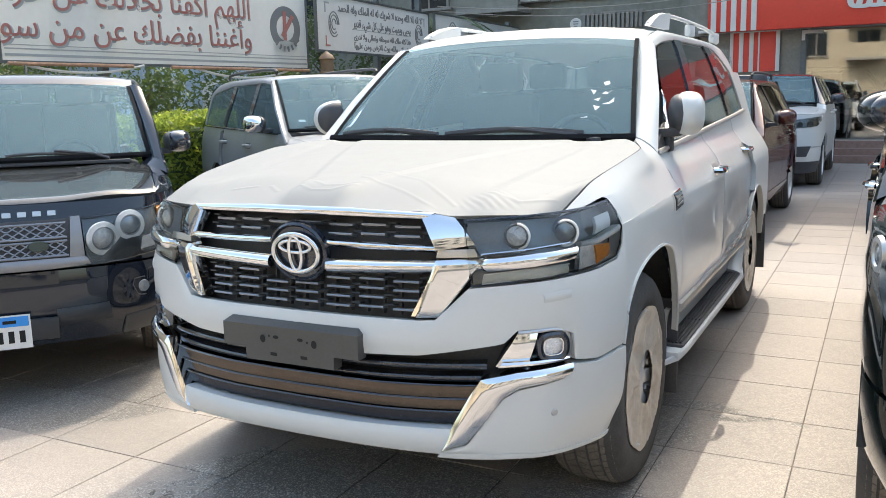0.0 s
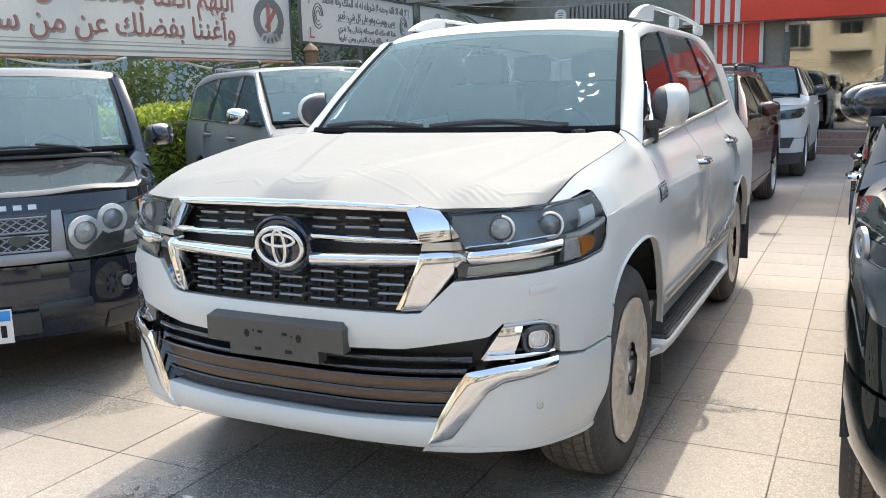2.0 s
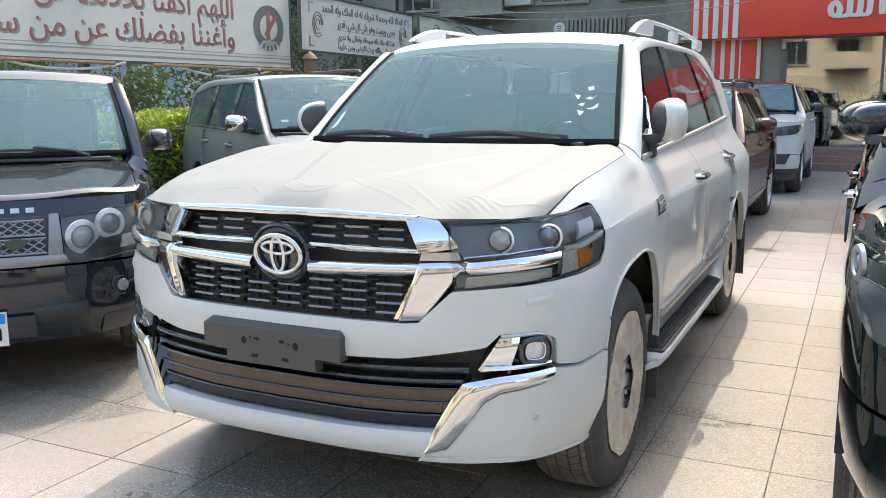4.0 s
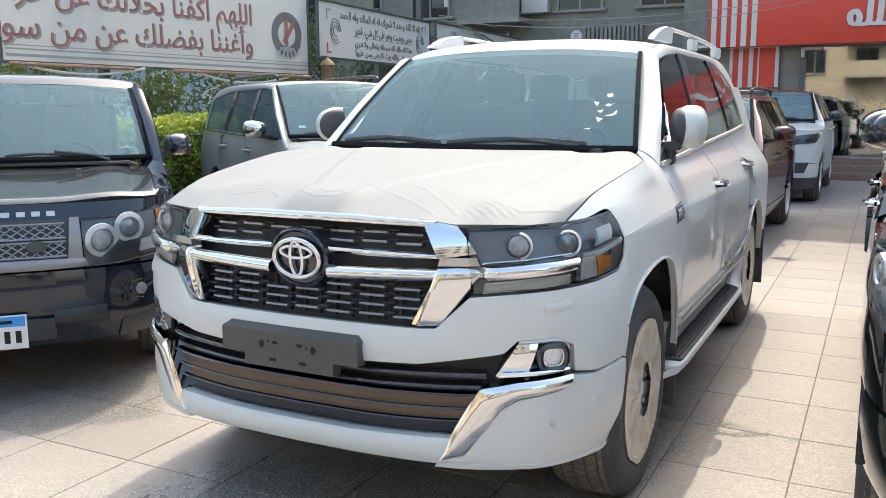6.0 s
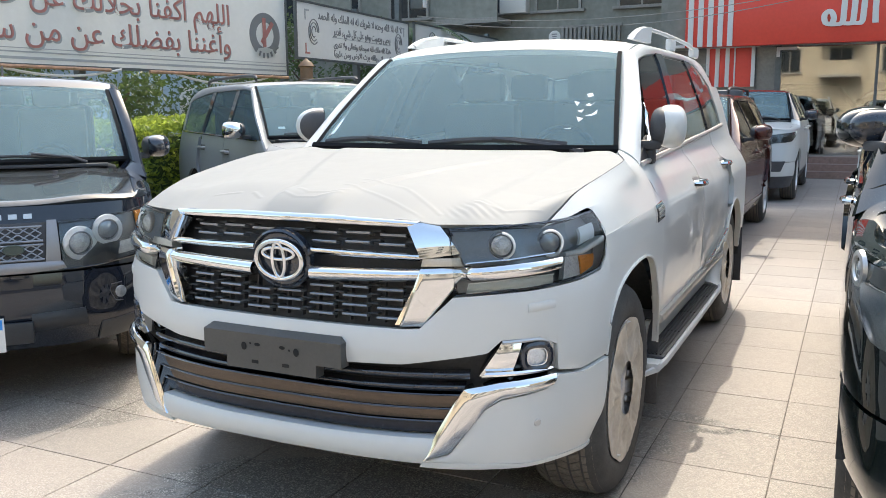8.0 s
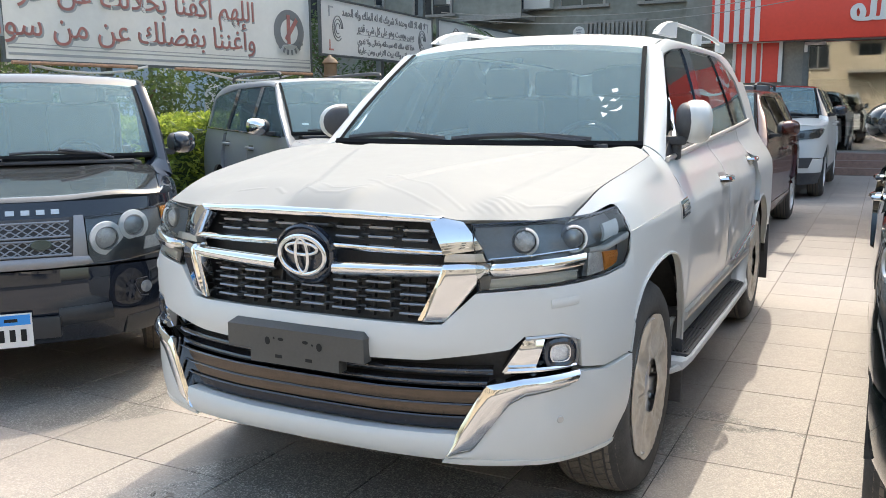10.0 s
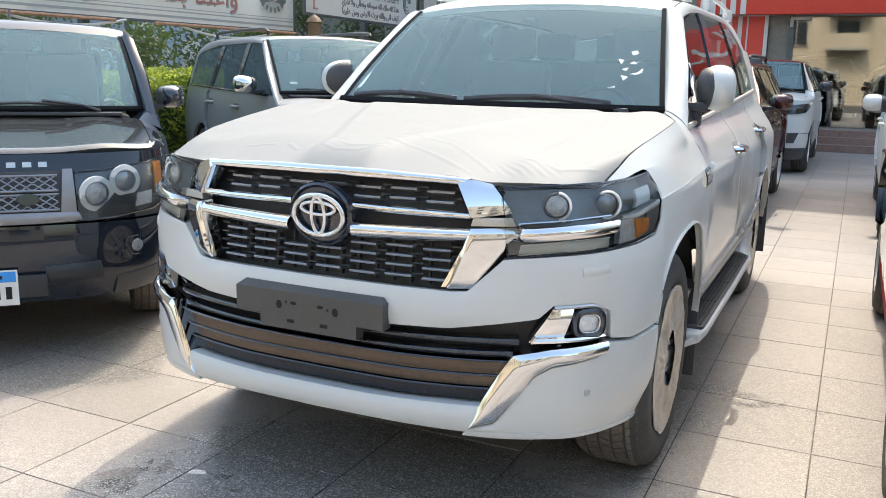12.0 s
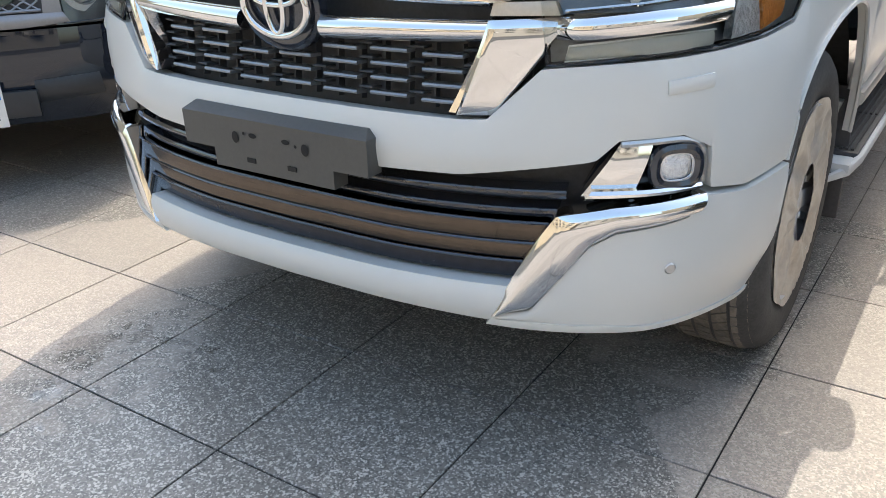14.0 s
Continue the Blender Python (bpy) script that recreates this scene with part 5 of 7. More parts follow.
        part("wiper", Geo().tube([(x, yy(x), belt + 0.055 + 0.01 * math.sin(9 * x)) for x in np.linspace(x0 * W, x1 * W, 7)], 0.01, 6).tube([(x1 * W + 0.04, yy(x1 * W) - 0.06, belt + 0.02), (x1 * W - 0.05, yy(x1 * W) - 0.03, belt + 0.05), ((x0 + x1) / 2 * W, yy((x0 + x1) / 2 * W) - 0.02, belt + 0.08)], 0.01, 6), PLASTIC, car)
    part("scuttle", Geo().box((0, screen - 0.05, belt + 0.0), (1.5 * W, 0.14, 0.02), 0.006), PLASTIC, car)
    return car, sk


def navy_suv():
    car, sk = plain_suv("navy_suv", pose(-2.17, 0.40, 0, 0, 0, 47.5), "dark navy SUV with silver mesh grille and pale plate", NAVY, L=4.78, W=0.965, H=1.735, hz=1.01, R=0.375, wheels=(0.86, 3.60), screen=1.36, lamp="", bumper=NAVY, cap=GLOSSBLACK, pane=TINTED, front_pane=WINDOW, low=TRIM, pod=0.14, bonnet_mat=NAVYSHEEN, visor=0.035, handles=CHROME, mirror_size=(0.18, 0.14, 0.15), mirror_out=0.07, upright=1.0)
    at = sk.at
    # silver grille frame with two bands of mesh
    gr = thing("grille", pose(0, 0, 0), "", "")
    gr.parent = car
    part("backing", sheet(at, [(-0.39, 0.72), (0.39, 0.72)], [(-0.41, 0.925), (0.41, 0.925)], 18, 4, lift=0.003, thick=0.01), PLASTIC, gr)
    part("frame_bar", sheet(at, [(-0.48, 0.69), (-0.3, 0.68), (0.3, 0.68), (0.48, 0.69)], [(-0.46, 0.73), (-0.3, 0.733), (0.3, 0.733), (0.46, 0.73)], 22, 4, lift=0.02, puff=0.012, thick=0.04), FRAME, gr)
    for sgn in (1, -1):
        fx = (lambda p: p) if sgn > 0 else both
        part("frame_bar", sheet(at, fx([(0.385, 0.73), (0.455, 0.73)]), fx([(0.405, 0.93), (0.45, 0.93)]), 6, 6, lift=0.02, puff=0.008, thick=0.04), FRAME, gr)
        hl = thing("headlight", pose(0, 0, 0), "", "")
        hl.parent = car
        lo, hi = [(0.46, 0.69), (0.62, 0.695), (0.84, 0.72), (1.06, 0.77)], [(0.455, 0.92), (0.62, 0.93), (0.84, 0.95), (1.12, 0.965)]
        part("housing", sheet(at, fx(lo), fx(hi), 18, 6, lift=0.004, thick=0.01), NAVYLAMP, hl)
        part("lens", sheet(at, fx(lo), fx(hi), 18, 6, lift=0.022, puff=0.012, thick=0.02), LENS, hl, "clear lens")
        part("indicator", sheet(at, fx([(0.875, 0.79), (0.925, 0.80)]), fx([(0.885, 0.945), (0.945, 0.95)]), 6, 4, lift=0.016, thick=0.01), AMBER, hl)
        part("seal", Geo().tube([at(sgn * s, z, 0.02) for s, z in lo + hi[::-1]], 0.005, 6, close=True), GLOSSBLACK, hl)
        part("reflector", sheet(at, fx([(0.74, 0.735), (0.84, 0.745)]), fx([(0.76, 0.80), (0.85, 0.81)]), 5, 4, lift=0.012, thick=0.008), CRYSTAL, hl)
        for s, z, r in ((0.552, 0.812, 0.088), (0.700, 0.868, 0.080)):
            c = Matrix.Translation(at(sgn * s, z, 0.008)) @ pose(0, 0, 0, 92, 0, sgn * 24)
            part("lamp_ring", Geo().lathe([(r * 0.66, 0.006), (r * 0.70, 0.012), (r * 0.98, 0.010), (r, 0.0)], 32, c), RINGWHITE, hl)
            part("ring_trim", Geo().tube([c @ Vector((r * 0.66 * math.cos(a), r * 0.66 * math.sin(a), 0.010)) for a in np.linspace(0, 2 * math.pi, 33)[:-1]], 0.004, 6, close=True), SATIN_DARK, hl)
            part("projector", Geo().lathe([(0, 0.016), (r * 0.4, 0.012), (r * 0.66, 0.0)], 24, c), CRYSTAL if s < 0.6 else BALL, hl)
        fog = thing("fog_lamp", pose(0, 0, 0), "", "")
        fog.parent = car
        part("recess", sheet(at, fx([(0.60, 0.47), (0.88, 0.48)]), fx([(0.58, 0.60), (0.88, 0.61)]), 8, 4, lift=0.008, thick=0.01), GLOSSBLACK, fog)
        c = Matrix.Translation(at(sgn * 0.735, 0.540, -0.002)) @ pose(0, 0, 0, 90, 0, sgn * 28)
        part("fog_glass", Geo().lathe([(0, 0.02), (0.03, 0.018), (0.036, 0.012), (0.04, 0.0)], 20, c), BALL, fog)
        part("fog_trim", Geo().tube([at(sgn * s, z, 0.016) for s, z in ((0.70, 0.5), (0.675, 0.555), (0.685, 0.585), (0.74, 0.59))], 0.003, 6), PLASTIC, fog)
        part("fog_trim", Geo().tube([at(sgn * s, z, 0.016) for s, z in ((0.70, 0.5), (0.72, 0.494), (0.745, 0.493))], 0.003, 6), PLASTIC, fog)
        part("tow_cover", sheet(at, fx([(0.30, 0.39), (0.56, 0.405)]), fx([(0.30, 0.475), (0.55, 0.485)]), 8, 4, lift=0.02, puff=0.008, thick=0.03), BUMPER, car)
        part("lower_corner", sheet(at, fx([(0.62, 0.30), (0.98, 0.33)]), fx([(0.63, 0.40), (0.97, 0.43)]), 8, 4, lift=0.018, puff=0.008, thick=0.03), TRIM, car)
        part("side_vent", sheet(at, fx([(1.86, 0.72), (2.0, 0.74)]), fx([(1.84, 0.98), (1.98, 0.99)]), 6, 5, lift=0.008, thick=0.02), SATIN, car)
    for z0, z1 in ((0.747, 0.82), (0.838, 0.908)):
        for k in (0, 1):
            z = z0 if k == 0 else z1
            part("mesh_rail", Geo().tube([at(s, z, 0.02) for s in np.linspace(-0.38, 0.38, 13)], 0.006, 6), SATIN_DARK, gr)
        g = Geo()
        for row in (0, 1):
            for ph in (0, 1):
                pts = []
                for i in range(61):
                    s = -0.375 + 0.75 * i / 60
                    tri = abs(((i / 60 * 7 + 0.5 * ph) % 1) - 0.5) * 2
                    pts.append(at(s, z0 + (z1 - z0) * (0.25 + 0.5 * row) + (tri - 0.5) * (z1 - z0) * 0.5, 0.018))
                g.tube(pts, 0.004, 5)
        part("mesh", g, SATIN_DARK, gr)
    badge = part("oval_badge", Geo().lathe([(0, 0.012), (0.9, 0.012), (1, 0.004), (1, -0.01)], 28, Matrix.Translation(at(0.245, 0.80, 0.022)) @ pose(0, 0, 0, 90, 0, 4) @ Matrix.Diagonal((0.05, 0.027, 1, 1))), BADGE, car, "dark green oval badge")
    ltr = thing("lettering", pose(0, 0, 0), "", "")
    ltr.parent = car
    for group, n in ((-0.36, 5), (0.02, 5)):
        for i in range(n):
            a = group + i * 0.070
            part("letter_bar", sheet(at, [(a, 0.944), (a + 0.040, 0.944)], [(a, 0.968), (a + 0.040, 0.968)], 3, 2, lift=0.006, thick=0.006), SATIN, ltr)
    # plate: two bars and groups in place of its writing
    pl = thing("number_plate", pose(0, 0, 0), "", "")
    pl.parent = car
    flat = lambda x, z: (x, -0.045, z)
    face = lambda n, x0, x1, z0, z1, d, mt: part(n, Geo().box(((x0 + x1) / 2, -0.045 - d, (z0 + z1) / 2), (x1 - x0, 0.006, z1 - z0), 0.0), mt, pl, smooth=False)
    face("plate_back", -0.18, 0.18, 0.305, 0.475, 0.0, PLATEWHITE)
    face("blue_band", -0.172, 0.172, 0.418, 0.468, 0.002, PLATEBLUE)
    face("divider", 0.0, 0.004, 0.312, 0.415, 0.002, INK)
    for a, b in ((-0.12, -0.05), (0.055, 0.115)):
        face("writing_bar", a, b, 0.434, 0.45, 0.004, INK)
    for a in (-0.145, -0.1, -0.055, 0.025, 0.075, 0.125):
        face("writing_bar", a, a + 0.026, 0.335, 0.395, 0.003, INK)
    part("plate_holder", Geo().box((0, -0.03, 0.39), (0.62, 0.03, 0.11), 0.01), BUMPER, car)
    part("bumper_groove", sheet(at, [(-0.62, 0.52), (0.62, 0.52)], [(-0.66, 0.585), (0.66, 0.585)], 20, 3, lift=0.012, thick=0.02), PLASTIC, car)
    for x in (-0.42, 0.42):
        part("washer_jet", Geo().box((x, 1.02, 1.118), (0.03, 0.025, 0.012), 0.004), PLASTIC, car)
    part("aerial", Geo().tube([(0.0, 3.2, 1.76), (0.0, 3.26, 1.84)], 0.01, 6), PLASTIC, car)


BUMPER = mat("navy_bumper", (0.02, 0.024, 0.03), 0.35, var=0.15, scale=5, bump=0.03, bump_scale=200)
BADGE = mat("green_badge", (0.05, 0.07, 0.06), 0.3, var=0.1, scale=60)
navy_suv()
silver_car = plain_suv("silver_suv", pose(-1.896, 4.473, 0, 0, 0, 56), "silver SUV with chrome mirrors and roof rails beside a hedge", SILVER, L=4.85, W=0.93, H=1.80, hz=1.06, R=0.38, wheels=(0.85, 3.63), screen=1.38, cap=CHROME, rails=True, front_pane=DARKPANE, handles=SILVER, upright=0.5)[0]
part("sticker", Geo().box((0, 0, 0), (0.07, 0.003, 0.03), 0, Matrix.Translation((-0.60, 1.46, 1.31)) @ pose(0, 0, 0, -50, 0, 0)), PLATEWHITE, silver_car, "small white sticker", smooth=False)
plain_suv("brown_red_suv", pose(-0.28, 6.15, 0, 0, 0, -1.0), "dark brown-red SUV parked behind the white one", RED, L=4.6, W=0.91, H=1.66, hz=0.98, R=0.36, wheels=(0.85, 3.5), screen=1.3, rails=True, group="cars in a row")
plain_suv("white_black_roof_suv", pose(-0.1, 12.0, 0, 0, 0, 0), "white SUV with a black roof and black lower bumper", WHITE, L=4.85, W=0.98, H=1.81, hz=1.13, R=0.39, wheels=(0.86, 3.78), screen=1.4, roof_paint=GLOSSBLACK, lamp="slim", bumper=WHITE, cap=GLOSSBLACK, low=PLASTIC, front_pane=DARKPANE, group="cars in a row")
black_car, black_skin = plain_suv("black_suv", pose(2.63, 0.02, 0, 0, 0, 0), "glossy black SUV reflecting the paving beside it", BLACKPAINT, L=4.75, W=0.955, H=1.76, hz=1.03, R=0.37, wheels=(0.92, 3.72), screen=1.42, handles=CHROME, mirror_up=0.225, mirror_out=-0.04)
for sgn in (1, -1):
    c = Matrix.Translation(black_skin.at(sgn * 1.13, 1.005, 0.004)) @ pose(0, 0, 0, 90, 0, sgn * 74) @ Matrix.Diagonal((0.85, 0.85, 1, 1))
    part("lamp_ring", Geo().lathe([(0.038, 0.008), (0.044, 0.014), (0.062, 0.012), (0.066, 0.0)], 28, c), SATIN, black_car, "pale ring of the headlight")
    part("projector", Geo().lathe([(0, 0.012), (0.02, 0.010), (0.038, 0.0)], 24, c), BALL, black_car)
plain_suv("white_suv", pose(2.68, 6.05, 0, 0, 0, 0), "white SUV parked along the paved aisle", WHITE, L=4.6, W=0.93, H=1.72, hz=1.0, R=0.37, wheels=(0.88, 3.54), screen=1.36, low=PLASTIC)


# ---- buildings and forecourt ----
def flat_stroke(pts, w, front, back):
    """A pen stroke cut from sheet, upright in the x-z plane, with slanted ends."""
    n, v = len(pts), []
    for i, (x, z) in enumerate(pts):
        a, b = pts[max(i - 1, 0)], pts[min(i + 1, n - 1)]
        d = math.hypot(b[0] - a[0], b[1] - a[1]) or 1.0
        across = Vector((-(b[1] - a[1]) / d, (b[0] - a[0]) / d)) * w * (0.75 + 0.45 * abs(b[1] - a[1]) / d)
        v += [(x + k * across.x, y - 0.0004 * i, z + k * across.y) for y in (front, back) for k in (-1, 1)]
    f = [(4 * i + p, 4 * i + q, 4 * i + 4 + q, 4 * i + 4 + p) for i in range(n - 1) for p, q in ((0, 1), (1, 3), (3, 2), (2, 0))]
    return Geo().add(v, f + [(0, 1, 3, 2), (4 * n - 4, 4 * n - 3, 4 * n - 1, 4 * n - 2)])


STONE_RED = mat("red_granite_step", (0.26, 0.17, 0.14), 0.45, var=0.25, scale=12, rough_var=0.1)
SIGNRED = mat("red_sign", (0.74, 0.06, 0.035), 0.4, var=0.05, scale=1.5, bump=0.02, bump_scale=8)
SIGNWHITE = mat("white_sign", (0.68, 0.65, 0.61), 0.45, var=0.04, scale=3)
DARKWALL = mat("dark_cladding", (0.19, 0.20, 0.19), 0.15, var=0.15, scale=2)
OLIVE = mat("olive_render", (0.26, 0.255, 0.22), 0.9, var=0.2, scale=0.6, bump=0.15, bump_scale=30)
BEIGE = mat("beige_render", (0.50, 0.42, 0.31), 0.9, var=0.12, scale=0.5, bump=0.15, bump_scale=30)
BLUEWALL = mat("pale_blue_render", (0.42, 0.50, 0.58), 0.9, var=0.1, scale=0.7)
CONCRETE = mat("concrete", (0.32, 0.30, 0.27), 0.85, var=0.15, scale=2, bump=0.1, bump_scale=40)
DARKGLASS = mat("dark_window", (0.03, 0.035, 0.04), 0.08, var=0.3, scale=1)
METAL = mat("grey_post", (0.13, 0.14, 0.14), 0.5, 0.5, var=0.15, scale=10)
BANNER = mat("banner_cloth", (0.62, 0.62, 0.60), 0.6, var=0.06, scale=1.2, bump=0.2, bump_scale=3)
LETTERRED = mat("banner_red", (0.54, 0.24, 0.21), 0.6, var=0.1, scale=3)
LETTERGREY = mat("banner_grey", (0.2, 0.2, 0.2), 0.6)
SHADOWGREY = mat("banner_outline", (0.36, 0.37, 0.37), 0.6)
SHOPGLASS = glass("shop_glass", (0.6, 0.65, 0.62), 3.2)
WOOD = mat("brown_lantern", (0.18, 0.11, 0.06), 0.6, var=0.2, scale=20)


def boxes(name, items, material, parent=None, label="", bevel=0.0):
    g = Geo()
    for c, s in items:
        g.box(c, s, bevel)
    return part(name, g, material, parent, label, smooth=bool(bevel))


def house(name, x0, x1, y0, y1, h, material, label, face, floors, cols, ground=3.2, balconies=(), kind="building", win=(1.3, 1.5)):
    """A block with storeys of windows on the side that is seen (face -1: towards -y, 1: towards +y)."""
    b = thing(name, pose((x0 + x1) / 2, (y0 + y1) / 2, 0), label, kind)
    w, d = x1 - x0, y1 - y0
    part("wall", Geo().box((0, 0, h / 2), (w, d, h)), material, b, smooth=False)
    part("parapet", Geo().box((0, face * (d / 2), h + 0.2), (w + 0.2, 0.3, 0.5)), material, b, smooth=False)
    fy = face * d / 2
    dz = (h - ground) / floors
    for j in range(floors):
        z = ground + j * dz + 0.5 * dz
        for i in range(cols):
            x = -w / 2 + (i + 0.5) * w / cols
            wn = thing("window", pose(x, fy, z), "", "")
            wn.parent = b
            part("pane", Geo().box((0, face * 0.01, 0), (win[0], 0.04, win[1])), DARKGLASS, wn, smooth=False)
            fr = Geo()
            for c, s in (((0, 0, win[1] / 2), (win[0] + 0.16, 0.14, 0.08)), ((0, 0, -win[1] / 2), (win[0] + 0.3, 0.24, 0.08)), ((win[0] / 2, 0, 0), (0.08, 0.14, win[1])), ((-win[0] / 2, 0, 0), (0.08, 0.14, win[1])), ((0, 0, 0), (0.05, 0.1, win[1]))):
                fr.box(c, s)
            part("window_frame", fr, CONCRETE, wn, smooth=False)
            if (i + j) % 3 == 0:
                part("air_conditioner", Geo().box((win[0] / 2 + 0.5, face * 0.2, -0.5), (0.8, 0.34, 0.55), 0.03), SIGNWHITE, wn)
        for i in balconies:
            x = -w / 2 + (i + 0.5) * w / cols
            bl = thing("balcony", pose(x, fy + face * 0.55, z - win[1] / 2 - 0.25), "", "")
            bl.parent = b
            part("slab", Geo().box((0, 0, 0), (w / cols * 0.8, 1.1, 0.15)), CONCRETE, bl, smooth=False)
            part("front", Geo().box((0, face * 0.5, 0.5), (w / cols * 0.8, 0.08, 0.9)), material, bl, smooth=False)
    return b


# showroom: steps, plinth, glass front, red sign and the block above it
for k in range(3):
    tagged(boxes("step", [((3.0, 17.55 + 0.3 * k + 2.0, 0.07 + 0.14 * k), (13.0, 4.0, 0.14))], STONE_RED), "reddish-brown stone step before the showroom", "step", "steps before the showroom", "structure")
sh = thing("showroom_building", pose(0, 0, 0), "showroom block with a red sign over a glass front", "building")
part("floor_slab", Geo().box((3.6, 23.0, 0.38), (13.2, 8.6, 0.1)), CONCRETE, sh, smooth=False)
part("upper_wall", Geo().box((4.1, 23.2, 8.9), (13.4, 9.2, 9.8)), OLIVE, sh, smooth=False)
# unseen raised block, added to lengthen the building's shadow on the forecourt
part("shadow_roof_block", Geo().box((5.6, 23.6, 15.6), (10.4, 8.4, 3.6)), OLIVE, sh, smooth=False)
part("side_wall", Geo().box((-2.45, 23.2, 2.3), (0.3, 9.2, 4.6)), OLIVE, sh, smooth=False)
part("back_wall", Geo().box((4.0, 27.6, 2.3), (13.0, 0.3, 4.6)), BEIGE, sh, smooth=False)
part("side_wall", Geo().box((10.6, 23.2, 2.3), (0.3, 9.2, 4.6)), OLIVE, sh, smooth=False)
part("dark_panel", Geo().box((-1.95, 18.95, 1.65), (0.9, 0.2, 2.5)), DARKWALL, sh, smooth=False)
part("dark_panel", Geo().box((-2.18, 18.6, 3.5), (0.5, 0.2, 1.4)), OLIVE, sh, smooth=False)
part("dark_panel", Geo().box((-0.28, 18.95, 1.65), (0.52, 0.2, 2.5)), DARKWALL, sh, smooth=False)
sg = thing("sign_board", pose(0, 0, 0), "", "")
sg.parent = sh
part("board", Geo().box((3.82, 18.45, 3.46), (11.6, 0.3, 1.22), 0.01), SIGNRED, sg)
for k in range(5):
    part("white_stripe", Geo().box((-1.86 + k * 0.215, 18.285, 3.46), (0.115, 0.03, 1.22)), SIGNWHITE, sg, smooth=False)
rng = random.Random(3)
for pts, w in ((((1.30, 3.78), (1.29, 3.5), (1.27, 3.26), (1.12, 3.22), (0.95, 3.26), (0.92, 3.42), (1.02, 3.5), (1.10, 3.38), (1.08, 3.24)), 0.05), (((1.5, 3.84), (1.49, 3.5), (1.46, 3.25), (1.3, 3.23)), 0.05), (((1.68, 3.88), (1.67, 3.5), (1.64, 3.25), (1.48, 3.23)), 0.05), (((1.9, 3.9), (1.89, 3.55), (1.9, 3.22)), 0.05), (((2.5, 3.62), (2.42, 3.45), (2.3, 3.25), (2.1, 3.22)), 0.05), (((3.0, 3.6), (2.95, 3.3), (2.7, 3.22), (2.5, 3.24)), 0.05)):
    part("writing_stroke", flat_stroke(smooth_line(pts, 6), w, 18.26, 18.30), SIGNWHITE, sg, smooth=False)
pn = thing("striped_panel", pose(0, 0, 0), "", "")
pn.parent = sh
part("red_field", Geo().box((-1.02, 18.72, 2.42), (1.06, 0.06, 0.92)), SIGNRED, pn, smooth=False)
for x, w in ((-1.51, 0.07), (-1.3, 0.09), (-1.08, 0.09), (-0.92, 0.03), (-0.52, 0.08)):
    part("white_stripe", Geo().box((x, 18.675, 2.42), (w, 0.04, 0.92)), SIGNWHITE, pn, smooth=False)
part("white_stripe", Geo().box((-1.02, 18.67, 2.86), (1.06, 0.05, 0.06)), SIGNWHITE, pn, smooth=False)
part("lower_wall", Geo().box((-1.02, 18.85, 1.2), (1.1, 0.2, 1.56)), DARKWALL, sh, smooth=False)
part("lamp_bracket", Geo().box((0.18, 18.7, 2.78), (0.42, 0.08, 0.07), 0.01).box((0.0, 18.7, 2.7), (0.07, 0.08, 0.2), 0.01), SIGNWHITE, sh)
for k in range(5):
    w = 2.0
    x = 0.0 + w * (k + 0.5)
    sw = thing("shop_window", pose(x, 18.9, 1.64), "", "")
    sw.parent = sh
    part("pane", Geo().box((0, 0, 0), (w - 0.06, 0.012, 2.4)), SHOPGLASS, sw, smooth=False)
    part("mullion", Geo().box((w / 2, 0, 0), (0.06, 0.1, 2.44)), METAL, sw, smooth=False)
part("door_post", Geo().box((0.0, 18.86, 1.64), (0.12, 0.14, 2.44)), METAL, sh, smooth=False)
part("soffit", Geo().box((3.6, 18.7, 2.88), (11.6, 0.7, 0.06)), SIGNWHITE, sh, smooth=False)

# blocks round the place
house("olive_block", -17.0, -2.62, 22.0, 32.0, 13.0, OLIVE, "olive-grey block of flats behind the banners", -1, 3, 6, 3.4, (1, 3))
olive = bpy.data.objects["olive_block"]
for i in range(14):
    part("louvre", Geo().box((-6.05 + 0.125 * i - olive.location.x, 21.93 - olive.location.y, 3.58), (0.075, 0.06, 0.42)), CONCRETE, olive, smooth=False)
part("louvre_rail", Geo().box((-5.24 - olive.location.x, 21.93 - olive.location.y, 3.81), (1.8, 0.08, 0.05)), CONCRETE, olive, smooth=False)
house("blue_block", -34.0, -19.0, 17.0, 30.0, 11.0, BLUEWALL, "pale blue block of flats beyond the hedge", -1, 3, 5)
house("side_block", -32.0, -20.0, -8.0, 14.0, 8.0, BEIGE, "beige block of flats across the side street", -1, 3, 4)
house("street_block", -16.0, 5.0, -32.0, -21.0, 9.8, BEIGE, "sunlit beige block of flats across the street", 1, 3, 7, 3.4, (1, 3, 5))
house("street_block_far", 6.0, 26.0, -32.0, -21.0, 10.5, CONCRETE, "grey block of flats across the street", 1, 3, 6, 3.4, (2, 4))
house("corner_block", 18.0, 28.0, -8.0, 30.0, 8.0, BEIGE, "beige block of flats beside the forecourt", -1, 4, 4)

# ---- banners on their fence ----
FORMS = dict(zip("اأبةتثجحخدذرزسشصضطظعغفقكلمنهوىي", (0xFE8D, 0xFE83, 0xFE8F, 0xFE93, 0xFE95, 0xFE99, 0xFE9D, 0xFEA1, 0xFEA5, 0xFEA9, 0xFEAB, 0xFEAD, 0xFEAF, 0xFEB1, 0xFEB5, 0xFEB9, 0xFEBD, 0xFEC1, 0xFEC5, 0xFEC9, 0xFECD, 0xFED1, 0xFED5, 0xFED9, 0xFEDD, 0xFEE1, 0xFEE5, 0xFEE9, 0xFEED, 0xFEEF, 0xFEF1)))
